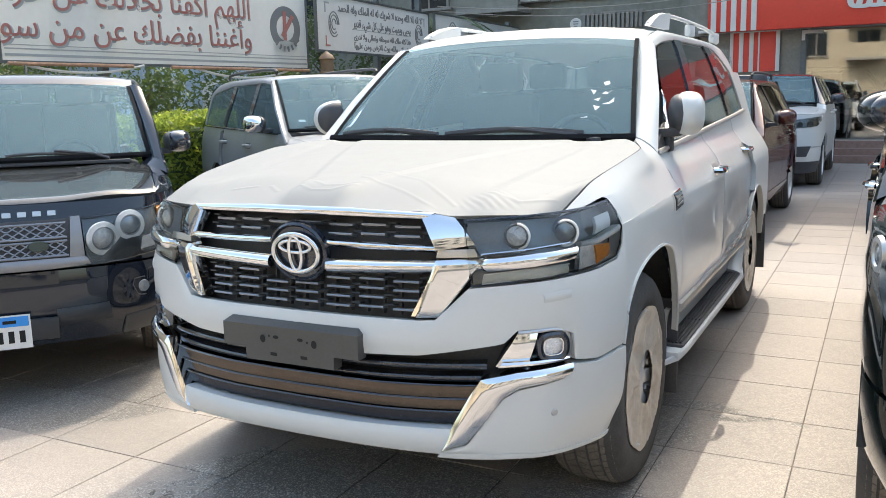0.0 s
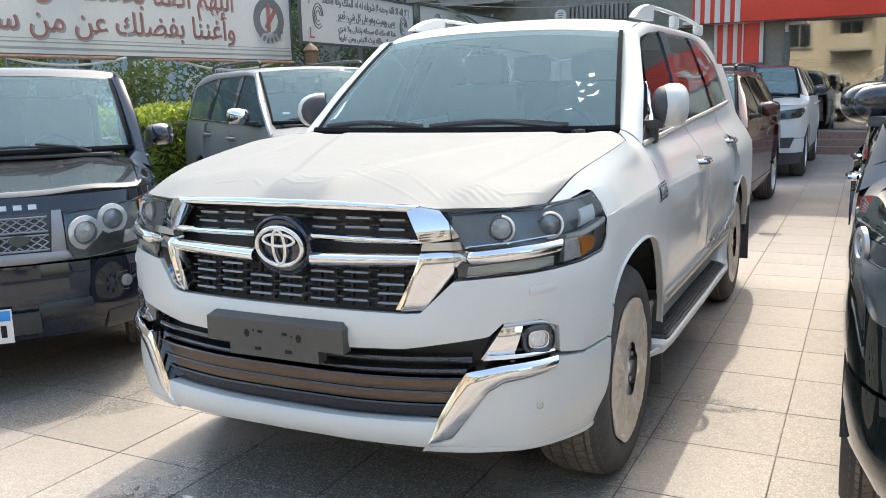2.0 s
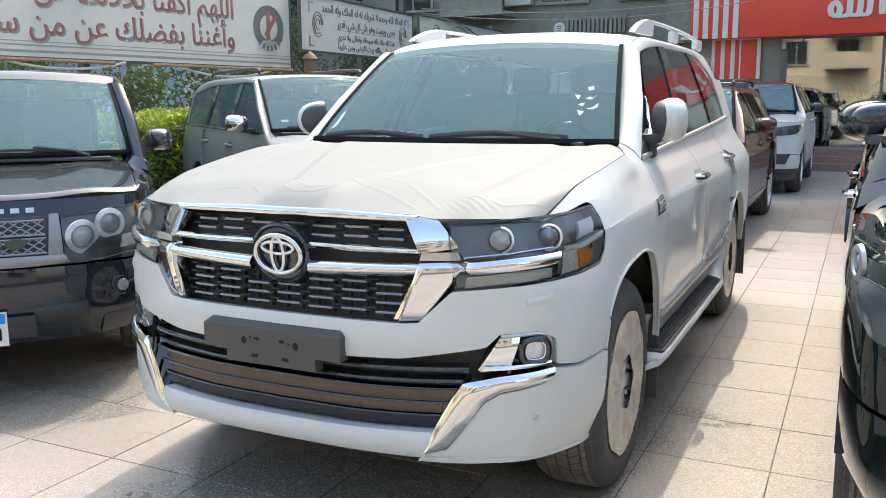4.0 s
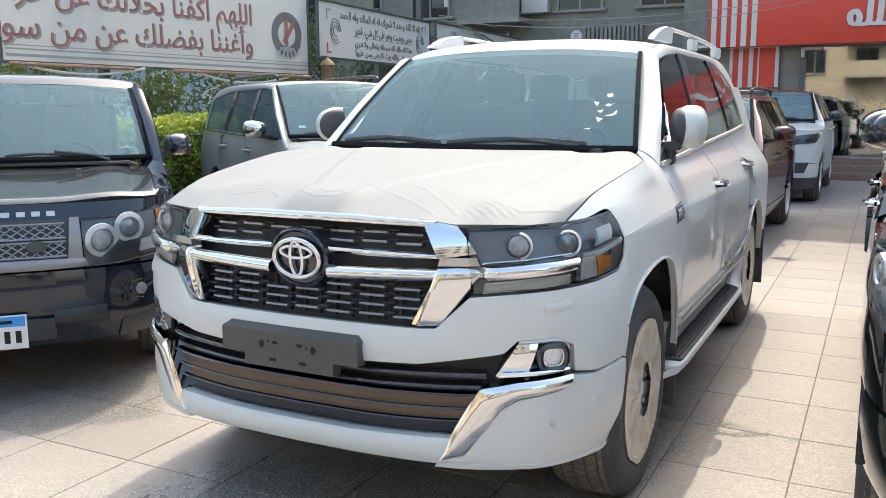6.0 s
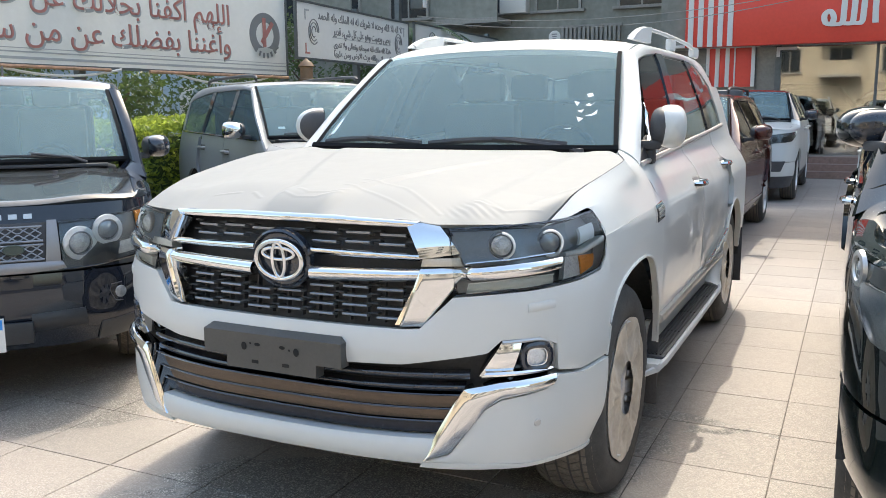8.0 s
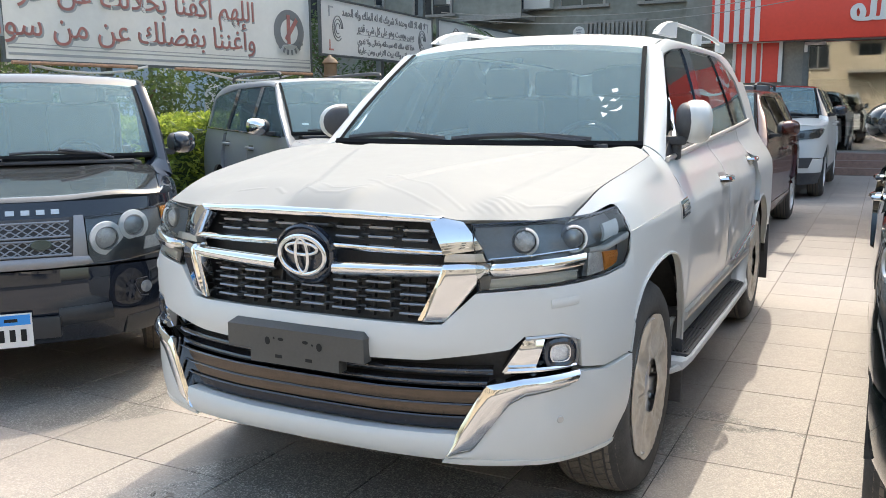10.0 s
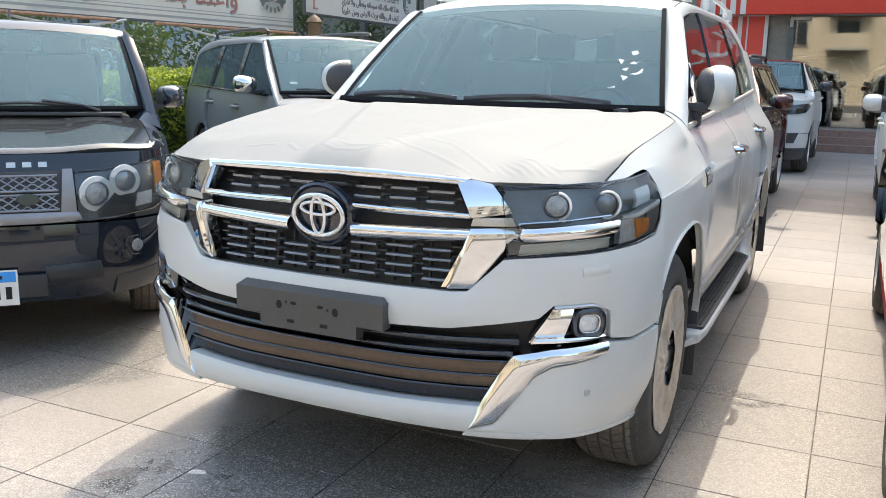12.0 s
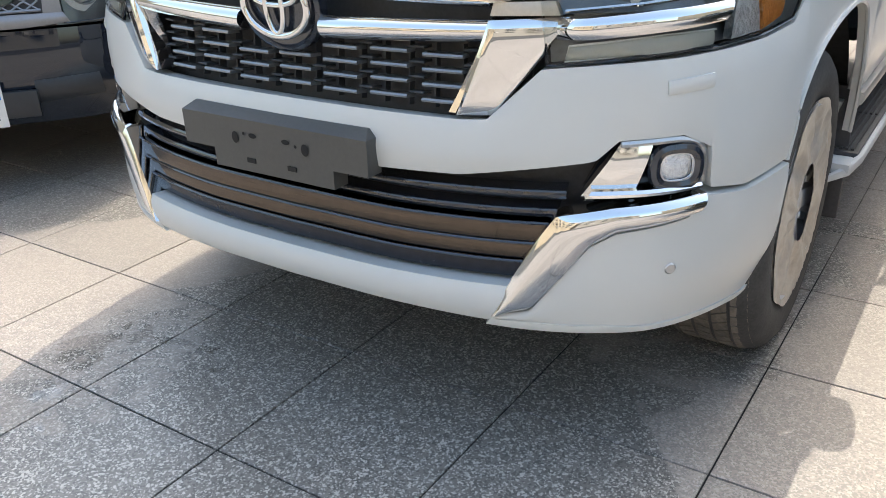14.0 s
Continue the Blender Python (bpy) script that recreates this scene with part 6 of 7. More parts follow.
RIGHT_ONLY = "اأةدذرزوى"


def arabic(words):
    """Joined letter shapes in the order in which they are drawn from left to right."""
    out = []
    for word in words.split(" "):
        shapes, i, joined = [], 0, False
        while i < len(word):
            c = word[i]
            if c == "ل" and i + 1 < len(word) and word[i + 1] in "اأ":
                shapes.append(chr((0xFEFB if word[i + 1] == "ا" else 0xFEF7) + joined))
                joined, i = False, i + 2
                continue
            if c not in FORMS:
                shapes.append(c)
                joined, i = False, i + 1
                continue
            follows = i + 1 < len(word) and word[i + 1] in FORMS and c not in RIGHT_ONLY
            shapes.append(chr(FORMS[c] + (1 if joined and not follows else 0) + ((3 if joined else 2) if follows else 0)))
            joined, i = follows, i + 1
        out.append("".join(shapes[::-1]))
    return " ".join(out[::-1])


def writing(name, text, size, m, material, parent, width=None, thick=0.004, bold=0.0):
    c = bpy.data.curves.new(name, "FONT")
    c.body, c.size, c.align_x, c.extrude, c.offset, c.resolution_u = text, size, "CENTER", thick, bold, 3
    t = new(name, c)
    deps = bpy.context.evaluated_depsgraph_get()
    deps.update()
    me = bpy.data.meshes.new_from_object(t.evaluated_get(deps))
    bpy.data.objects.remove(t)
    bpy.data.curves.remove(c)
    if width:
        xs = [v.co.x for v in me.vertices]
        me.transform(Matrix.Diagonal((width / (max(xs) - min(xs)), 1, 1, 1)))
    for i, me in enumerate(split_words(me, size * 0.045)):
        me.materials.clear()
        me.materials.append(material)
        ob = new(name, me)
        ob.parent, ob.matrix_basis = parent, m


def split_words(me, gap):
    """One mesh for each run of letters that overlap or nearly touch along x."""
    n = len(me.vertices)
    co = np.empty(n * 3)
    me.vertices.foreach_get("co", co)
    co = co.reshape(-1, 3)
    root = list(range(n))

    def find(i):
        while root[i] != i:
            root[i] = root[root[i]]
            i = root[i]
        return i
    polys = [tuple(p.vertices) for p in me.polygons]
    for p in polys:
        for q in p[1:]:
            root[find(q)] = find(p[0])
    isles = {}
    for i in range(n):
        isles.setdefault(find(i), []).append(i)
    spans = sorted((co[v, 0].min(), co[v, 0].max(), k) for k, v in isles.items())
    runs, reach = [], -1e9
    for lo, hi, k in spans:
        if lo > reach + gap:
            runs.append([])
        runs[-1].append(k)
        reach = max(reach, hi)
    bpy.data.meshes.remove(me)
    for run in runs:
        member = set(run)
        index = {}
        faces = []
        for p in polys:
            if find(p[0]) in member:
                faces.append([index.setdefault(i, len(index)) for i in p])
        word = bpy.data.meshes.new("word")
        word.from_pydata([tuple(co[i]) for i in index], [], faces)
        yield word


def banner(a, b, z0, z1, label):
    """A cloth banner in a frame from a to b (plan), facing the forecourt; its own x runs along it, y up."""
    a, b = Vector((*a, z0)), Vector((*b, z0))
    w, h = (b - a).length, z1 - z0
    along = (b - a).normalized()
    out = along.cross(Vector((0, 0, 1)))
    m = Matrix((along, Vector((0, 0, 1)), out)).transposed().to_4x4()
    m.translation = (a + b) / 2
    ob = thing("banner", m, label, "banner", "banners along the fence")
    v, n, k = [], 40, 8
    for j in range(k + 1):
        for i in range(n + 1):
            x, y = -w / 2 + w * i / n, h * j / k
            v.append((x, y, 0.006 * math.sin(7 * x + 2 * y) + 0.004 * math.sin(17 * x - 3 * y)))
    f = [(j * (n + 1) + i, j * (n + 1) + i + 1, (j + 1) * (n + 1) + i + 1, (j + 1) * (n + 1) + i) for j in range(k) for i in range(n)]
    part("cloth", Geo().add(v, f), BANNER, ob)
    g = Geo()
    for c, s in (((0, -0.02, -0.02), (w + 0.06, 0.04, 0.05)), ((0, h + 0.02, -0.02), (w + 0.06, 0.04, 0.05)), ((-w / 2, h / 2, -0.02), (0.04, h, 0.05)), ((w / 2, h / 2, -0.02), (0.04, h, 0.05))):
        g.box(c, s)
    part("frame", g, METAL, ob, smooth=False)
    return ob, w, h


b1, w, h = banner((-8.46, 5.25), (-7.82, 11.05), 2.13, 3.75, "long white banner with red Arabic lettering on a metal frame")
for y, t in ((0.07, 0.035), (0.15, 0.02), (0.20, 0.012)):
    part("border_line", Geo().box((0, y, 0.014), (w - 0.1, t, 0.004)), SHADOWGREY, b1, smooth=False)
for k, (txt, y, x, wd, sz) in enumerate(((arabic("وأغننا بفضلك عن من سواك"), 0.31, -0.95, 4.9, 0.46), (arabic("اللهم اكفنا بحلالك عن حرامك"), 0.78, -0.95, 4.9, 0.46))):
    writing("word", txt, sz, pose(x + 0.02, y - 0.02, 0.016), SHADOWGREY, b1, wd, bold=0.008)
    writing("word", txt, sz, pose(x, y, 0.022), LETTERRED, b1, wd)
for x, wd in ((-1.3, 0.5), (-0.6, 0.35), (0.1, 0.6), (0.7, 0.3)):
    part("writing_bar", Geo().box((x, 1.38, 0.016), (wd, 0.12, 0.004)), LETTERGREY, b1, smooth=False)
part("round_mark", Geo().lathe([(0.22, 0.016), (0.38, 0.016), (0.38, 0.012)], 40, pose(2.35, 0.68, 0)), LETTERGREY, b1)
part("round_mark", Geo().box((2.33, 0.72, 0.022), (0.08, 0.5, 0.006), 0, None).box((0, 0, 0), (0.08, 0.46, 0.006), 0, pose(2.4, 0.72, 0.024, 0, 0, -38)), LETTERRED, b1, smooth=False)
part("round_mark", Geo().lathe([(0.0, 0.02), (0.2, 0.02)], 24, pose(2.35, 0.36, 0) @ Matrix.Diagonal((1.6, 0.5, 1, 1))), BANNER, b1)
for k in range(8):
    a = radians(-150 + k * 17)
    part("writing_bar", Geo().box((0, 0, 0), (0.045, 0.09, 0.004), 0, pose(2.35 + 0.34 * math.cos(a), 0.68 + 0.36 * math.sin(a), 0.024, 0, 0, math.degrees(a) + 90)), LETTERGREY, b1, smooth=False)
b2, w, h = banner((-7.2, 10.5), (-7.42, 15.1), 2.42, 3.36, "white banner with grey Arabic lettering between posts")
for txt, y, wd, sz in ((arabic("لا اله الا الله وحده لا شريك له له الملك وله الحمد"), 0.70, 3.5, 0.2), (arabic("يحيى ويميت وهو على كل شيء قدير"), 0.46, 2.4, 0.2), (arabic("هذا كله ملك لله سبحانه وتعالى ولا ندري"), 0.24, 2.4, 0.15), (arabic("كيف اتى والله يرث الارض ومن عليها"), 0.07, 2.4, 0.15)):
    writing("word", txt, sz, pose(0.15, y, 0.016), LETTERGREY, b2, wd, bold=0.003)
for x, s in ((-1.75, 1), (1.75, 1)):
    for r in (0.08, 0.14, 0.19):
        part("ornament", Geo().tube([(x + r * math.cos(a) * 0.9, 0.46 + r * math.sin(a) * 1.15, 0.014) for a in np.linspace(0, 5.2 + r, 20)], 0.01, 5), LETTERGREY, b2)
    for y in (0.08, 0.82):
        part("ornament", Geo().box((x * 1.13, y, 0.012), (0.16, 0.03, 0.006)).box((x * 1.16, y + (0.08 if y < 0.5 else -0.08), 0.012), (0.03, 0.18, 0.006)), SHADOWGREY if y > 0.5 else LETTERRED, b2, smooth=False)
part("border_line", Geo().box((0.1, 0.41, 0.012), (2.4, 0.012, 0.004)), SHADOWGREY, b2, smooth=False)
b3, w, h = banner((-7.42, 15.4), (-7.5, 20.6), 2.5, 3.4, "white banner with grey Arabic ornament at the fence's end")
for r in (0.1, 0.17, 0.23):
    part("ornament", Geo().tube([(-1.7 + r * math.cos(a) * 0.9, 0.5 + r * math.sin(a) * 1.2, 0.014) for a in np.linspace(0, 5.4, 20)], 0.012, 5), LETTERGREY, b3)
for x, wd in ((-0.6, 0.5), (0.2, 0.6), (1.0, 0.5)):
    part("writing_bar", Geo().box((x, 0.62, 0.014), (wd, 0.12, 0.004)), LETTERGREY, b3, smooth=False)

for k, (x, y, hh) in enumerate(((-8.2, 6.9, 3.9), (-7.75, 11.25, 3.9), (-7.3, 13.1, 3.5), (-7.48, 15.25, 4.4), (-7.6, 20.7, 3.6))):
    post = thing("fence_post", pose(x - 0.28, y, 0), "dark grey steel post carrying the banners", "post", "posts of the banner fence")
    part("shaft", Geo().box((0, 0, hh / 2), (0.12, 0.12, hh), 0.01), METAL, post)
    part("base_plate", Geo().box((0, 0, 0.01), (0.3, 0.3, 0.02)), METAL, post, smooth=False)
fl = thing("flood_light", pose(-7.3, 15.25, 3.75), "grey flood light on top of the fence post", "lamp")
part("housing", Geo().box((0.1, -0.1, 0.1), (0.3, 0.2, 0.36), 0.03), METAL, fl)
part("front_glass", Geo().box((0.26, -0.1, 0.1), (0.02, 0.16, 0.3), 0.005), LAMPWHITE, fl)
lt = thing("lantern", pose(-6.75, 10.1, 0), "brown garden lantern on a slim post", "lamp")
part("post", Geo().tube([(0, 0, 0), (0, 0, 1.95)], 0.035, 8), WOOD, lt)
part("housing", Geo().lathe([(0.0, 1.95), (0.1, 1.95), (0.13, 2.0), (0.11, 2.02), (0.11, 2.2), (0.14, 2.22), (0.1, 2.28), (0.03, 2.33), (0, 2.36)], 16), WOOD, lt)

# light hoses and poles that lie under the banners
for k, (y0, y1, sag, z) in enumerate(((5.4, 7.4, 0.12, 2.12), (8.3, 10.6, 0.16, 2.14))):
    hs = part("light_hose", Geo().tube([(-8.42 + 0.1103 * (y0 + (y1 - y0) * i / 10 - 5.25), y0 + (y1 - y0) * i / 10, 2.10 - sag * 4 * (i / 10) * (1 - i / 10)) for i in range(11)], 0.02, 6), SIGNWHITE)
    tagged(hs, "white light hose sagging under the banners", "hose", "hoses under the banners")
for k, (y0, y1, z) in enumerate(((5.3, 7.2, 2.16), (7.9, 11.0, 2.2))):
    pl = part("steel_pole", Geo().tube([(-8.40 + 0.1103 * (y0 - 5.25), y0, 2.085), (-8.40 + 0.1103 * (y1 - 5.25), y1, 2.085)], 0.025, 8), mat("rusty_pole", (0.42, 0.24, 0.15), 0.6, var=0.3, scale=12))
    tagged(pl, "rusty steel pole lying along the fence", "pole", "poles under the banners")
for k, (z, s) in enumerate(((3.55, 0.35), (3.45, 0.42))):
    cb = part("cable", Geo().tube([(-7.3 + 8.5 * i / 16, 15.3 + 3.0 * i / 16, z + 0.5 * i / 16 - s * 4 * (i / 16) * (1 - i / 16)) for i in range(17)], 0.009, 5), CONCRETE)
    tagged(cb, "pale cable strung from the fence to the showroom", "cable", "cables over the forecourt")

# ---- plants ----
def lets_through(m, share, tint):
    """Thin cloth or leaf: part of the light passes through it."""
    nt = m.node_tree
    b, out = nt.nodes["Principled BSDF"], nt.nodes["Material Output"]
    t, x = nt.nodes.new("ShaderNodeBsdfTranslucent"), nt.nodes.new("ShaderNodeMixShader")
    t.inputs[0].default_value = (*tint, 1)
    x.inputs[0].default_value = share
    nt.links.new(b.outputs[0], x.inputs[1])
    nt.links.new(t.outputs[0], x.inputs[2])
    nt.links.new(x.outputs[0], out.inputs[0])


LEAF = mat("hedge_leaf", (0.15, 0.225, 0.05), 0.45, var=0.6, scale=3)
LEAFDARK = mat("tree_leaf", (0.07, 0.105, 0.04), 0.55, var=0.5, scale=2)
lets_through(LEAF, 0.5, (0.46, 0.55, 0.09))
lets_through(LEAFDARK, 0.35, (0.12, 0.18, 0.05))
lets_through(LETTERRED, 0.3, (0.6, 0.2, 0.15))
lets_through(BANNER, 0.4, (0.75, 0.74, 0.70))
BARK = mat("bark", (0.12, 0.09, 0.06), 0.9, var=0.3, scale=10, bump=0.5, bump_scale=40)
PALM = mat("palm_frond", (0.07, 0.12, 0.045), 0.5, var=0.3, scale=3)


def leaf_cloud(points, size, seed):
    rng = random.Random(seed)
    g = Geo()
    for p in points:
        s = size * rng.uniform(0.6, 1.3)
        m = Matrix.Translation(p) @ Euler((rng.uniform(0, 6.3), rng.uniform(0, 6.3), rng.uniform(0, 6.3))).to_matrix().to_4x4()
        g.add([(0, -s, 0), (s * 0.42, -s * 0.1, s * 0.1), (0, s, 0), (-s * 0.42, -s * 0.1, s * 0.1)], [(0, 1, 2), (0, 2, 3)], m)
    return g


rng = random.Random(11)
hedge = thing("hedge", pose(-6.7, 6.5, 0), "clipped green hedge with bright sunlit top leaves", "hedge")
pts = []
for i in range(24000):
    y = rng.uniform(-4.5, 6.0)
    x, z = rng.uniform(-0.45, 0.45), rng.uniform(0.05, 1.38)
    e = 0.06 * math.sin(3 * y) + 0.05 * math.sin(7.3 * y + 1)
    if rng.random() < 0.75:
        if rng.random() < 0.45:
            z = 1.30 + e + rng.uniform(-0.1, 0.07)
        else:
            x = 0.42 + e + rng.uniform(-0.1, 0.06)
    pts.append((x, y, z))
part("leaves", leaf_cloud(pts, 0.048, 1), LEAF, hedge, smooth=False)
part("core", Geo().box((0, 0.75, 0.6), (0.6, 10.2, 1.15), 0.08), LEAFDARK, hedge)
st = Geo()
for i in range(30):
    st.tube([(rng.uniform(-0.2, 0.3), -4.3 + i * 0.34, 0), (rng.uniform(-0.2, 0.3), -4.3 + i * 0.34, 0.5)], 0.02, 5)
part("stems", st, BARK, hedge)


def tree(x, y, h, r, seed, label, n=4200, material=LEAFDARK, size=0.058):
    rng = random.Random(seed)
    t = thing("tree", pose(x, y, 0), label, "tree", "trees behind the hedge")
    g = Geo().tube([(0, 0, 0), (0.05, 0.03, h * 0.3), (0.0, 0.08, h * 0.55)], [0.13, 0.1, 0.07], 8)
    tips = []
    for k in range(9):
        a, up = rng.uniform(0, 6.28), rng.uniform(0.45, 1.0)
        p = (r * 0.75 * math.cos(a), r * 0.75 * math.sin(a), h * up)
        g.tube([(0, 0.04, h * rng.uniform(0.25, 0.5)), (p[0] * 0.5, p[1] * 0.5, h * (up * 0.6 + 0.15)), p], [0.06, 0.04, 0.015], 6)
        tips.append(p)
    part("trunk", g, BARK, t)
    pts = []
    for i in range(n):
        c = rng.choice(tips)
        q = Vector((rng.gauss(0, 1), rng.gauss(0, 1), rng.gauss(0, 0.8))).normalized() * r * 0.55 * rng.random() ** 0.4
        pts.append((c[0] + q.x, c[1] + q.y, max(0.5, c[2] + q.z)))
    part("crown", leaf_cloud(pts, size, seed), material, t, smooth=False)


for k, (x, y, h, r) in enumerate(((-9.9, 5.6, 2.0, 1.1), (-10.0, 8.6, 2.1, 1.0), (-10.2, 12.5, 2.2, 1.1), (-12.5, 8.0, 3.0, 1.5), (-11.0, 17.0, 3.6, 1.6))):
    tree(x, y, h, r, 20 + k, "small dark-leaved tree behind the banner fence")
palm = thing("palm", pose(-8.6, 17.2, 0), "green palm rising behind the banners", "palm")
part("trunk", Geo().tube([(0, 0, 0), (0.05, 0, 1.5), (0.0, 0.05, 3.2)], [0.18, 0.14, 0.13], 10), BARK, palm)
for k in range(16):
    a, lean = 2 * math.pi * k / 16 + 0.2, rng.uniform(0.5, 1.2)
    g = Geo()
    mid = []
    for i in range(9):
        t = i / 8
        mid.append(Vector((1.9 * t * math.cos(a), 1.9 * t * math.sin(a), 3.2 + 1.5 * lean * t - 1.6 * t * t)))
    g.tube(mid, 0.015, 5)
    side = Vector((-math.sin(a), math.cos(a), 0))
    for i in range(30):
        t = 0.12 + 0.88 * i / 30
        q = mid[min(7, int(t * 8))].lerp(mid[min(8, int(t * 8) + 1)], (t * 8) % 1)
        for s in (1, -1):
            tip = q + side * s * 0.42 * (1 - 0.5 * t) + Vector((0.2 * math.cos(a), 0.2 * math.sin(a), -0.12))
            g.add([q + Vector((0, 0, 0.01)), q + Vector((0.035 * math.cos(a), 0.035 * math.sin(a), 0)), tip], [(0, 1, 2)])
    part("frond", g, PALM, palm, smooth=False)

# cars inside the showroom
plain_suv("black_show_car", pose(1.0, 20.2, 0.43, 0, 0, 12), "dark car inside the showroom behind the glass", BLACKPAINT, L=4.6, W=0.92, H=1.65, hz=0.95, screen=1.3)
plain_suv("white_show_car", pose(3.4, 20.4, 0.43, 0, 0, 14), "white car inside the showroom behind the glass", WHITE, L=4.5, W=0.9, H=1.5, hz=0.88, screen=1.3, R=0.33)


def kiosk(x, y, w, deep, h):
    """A small boarded hut: its boards, corner posts, door and flat roof."""
    k = thing("kiosk", pose(x, y, 0, 0, 0, 42), "small pale blue boarded kiosk behind the hedge", "kiosk")
    part("body", Geo().box((0, deep / 2, h / 2), (w, deep, h), 0.02), BLUEWALL, k)
    n = 12
    for i in range(n):
        part("board", Geo().box((-w / 2 + (i + 0.5) * w / n, -0.012, h / 2), (w / n - 0.012, 0.024, h - 0.06), 0.004), BLUEWALL, k)
    part("roof", Geo().box((0, deep / 2, h + 0.05), (w + 0.3, deep + 0.3, 0.1), 0.02), CONCRETE, k)
    part("hatch", Geo().box((0.3, -0.03, 1.75), (0.7, 0.03, 0.6), 0.01), SIGNWHITE, k)
    for sx in (-1, 1):
        part("post", Geo().box((sx * w / 2, -0.02, h / 2), (0.09, 0.09, h), 0.01), METAL, k)


kiosk(-12.3, 13.2, 2.4, 1.8, 2.7)


dish = thing("satellite_dish", pose(-8.6, 21.3, 4.1, 62, 0, 35), "round pale satellite dish on a wall arm", "satellite dish")
part("bowl", Geo().lathe([(0.0, -0.06), (0.16, -0.04), (0.30, 0.0), (0.34, 0.03), (0.33, 0.035), (0.16, -0.03), (0.0, -0.05)], 32), CONCRETE, dish)
part("feed_arm", Geo().tube([(0, -0.3, 0.0), (0, -0.16, 0.25), (0, 0, 0.32)], 0.012, 6), METAL, dish)
part("receiver", Geo().box((0, 0, 0.33), (0.05, 0.05, 0.09), 0.01), SIGNWHITE, dish)
part("mount", Geo().tube([(0, 0, -0.05), (0, 0.1, -0.35), (0, 0.2, -0.75)], 0.025, 6), METAL, dish)
rs = thing("round_sign", pose(-5.85, 20.6, 3.42, 90, 0, 0), "small round white sign on a thin post", "sign")
part("disc", Geo().lathe([(0.0, 0.012), (0.15, 0.012), (0.165, 0.0), (0.15, -0.012), (0.0, -0.012)], 32), SIGNWHITE, rs)
for k in range(3):
    part("writing_bar", Geo().box((0, 0.07 - 0.06 * k, 0.014), (0.16 - 0.03 * k, 0.025, 0.004)), LETTERGREY, rs, smooth=False)
part("post", Geo().tube([(0, -0.15, 0), (0, -3.4, 0)], 0.02, 8), METAL, rs)


# ---- ground and paving, last ----
def paving_material():
    """Speckled terrazzo in world measure, with wetness and painted shade near the parked cars' noses."""
    m = bpy.data.materials.new("terrazzo")
    m.use_nodes = True
    nt = m.node_tree
    b = nt.nodes["Principled BSDF"]
    N = lambda k: nt.nodes.new("ShaderNode" + k)
    geo = N("NewGeometry")
    pos = geo.outputs["Position"]

    def tex(kind, scale, **kw):
        t = N(kind)
        t.inputs["Scale"].default_value = scale
        for key, val in kw.items():
            t.inputs[key].default_value = val
        nt.links.new(pos, t.inputs["Vector"])
        return t

    def ramp(src, lo, hi, a=0.0, c=1.0):
        r = N("MapRange")
        r.inputs[1].default_value, r.inputs[2].default_value, r.inputs[3].default_value, r.inputs[4].default_value = lo, hi, a, c
        nt.links.new(src, r.inputs[0])
        return r.outputs[0]

    def mix(f, a, c, mode="MIX"):
        x = N("Mix")
        x.data_type, x.blend_type = "RGBA", mode
        for k, val in ((0, f), (6, a), (7, c)):
            if isinstance(val, tuple):
                x.inputs[k].default_value = (*val, 1)
            elif isinstance(val, (int, float)):
                x.inputs[k].default_value = val
            else:
                nt.links.new(val, x.inputs[k])
        return x.outputs[2]
    v1, v2 = tex("TexVoronoi", 185), tex("TexVoronoi", 310)
    n1, n2 = tex("TexNoise", 0.9, Detail=5.0), tex("TexNoise", 14.0, Detail=4.0)
    sep = N("SeparateColor")
    nt.links.new(v1.outputs["Color"], sep.inputs[0])
    sep2 = N("SeparateColor")
    nt.links.new(v2.outputs["Color"], sep2.inputs[0])
    def math_node(op, a, c):
        q = N("Math")
        q.operation, q.use_clamp = op, True
        for k, val in enumerate((a, c)):
            if isinstance(val, (int, float)):
                q.inputs[k].default_value = val
            else:
                nt.links.new(val, q.inputs[k])
        return q.outputs[0]

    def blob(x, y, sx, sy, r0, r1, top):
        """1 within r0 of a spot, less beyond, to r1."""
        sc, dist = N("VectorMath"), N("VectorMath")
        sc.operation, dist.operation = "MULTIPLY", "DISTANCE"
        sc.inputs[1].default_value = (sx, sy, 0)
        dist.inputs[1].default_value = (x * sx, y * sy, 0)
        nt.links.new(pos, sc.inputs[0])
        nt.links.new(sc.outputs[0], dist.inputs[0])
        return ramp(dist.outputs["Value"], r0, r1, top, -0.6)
    n3 = tex("TexNoise", 2.1, Detail=7.0, Distortion=1.1)
    n4 = tex("TexNoise", 3.3, Detail=6.0, Distortion=0.9)
    n5 = tex("TexNoise", 0.55, Detail=6.0, Distortion=0.6)
    # how dark: wetness and the car's painted shade before and under its nose, moisture along the wheels
    wet_shade_sum = N("Math")
    wet_shade_sum.operation = "ADD"
    nt.links.new(n3.outputs[0], wet_shade_sum.inputs[0])
    nt.links.new(blob(0.08, -0.2, 0.85, 0.8, 0.66, 1.1, 0.25), wet_shade_sum.inputs[1])
    wet_shade = ramp(wet_shade_sum.outputs[0], 0.52, 0.56)
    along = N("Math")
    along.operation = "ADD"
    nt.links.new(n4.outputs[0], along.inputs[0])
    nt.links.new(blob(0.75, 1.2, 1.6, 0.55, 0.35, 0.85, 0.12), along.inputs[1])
    damp_shade = math_node("MAXIMUM", math_node("MULTIPLY", ramp(along.outputs[0], 0.52, 0.55), 0.8), ramp(n5.outputs[0], 0.66, 0.70, 0.0, 0.35))
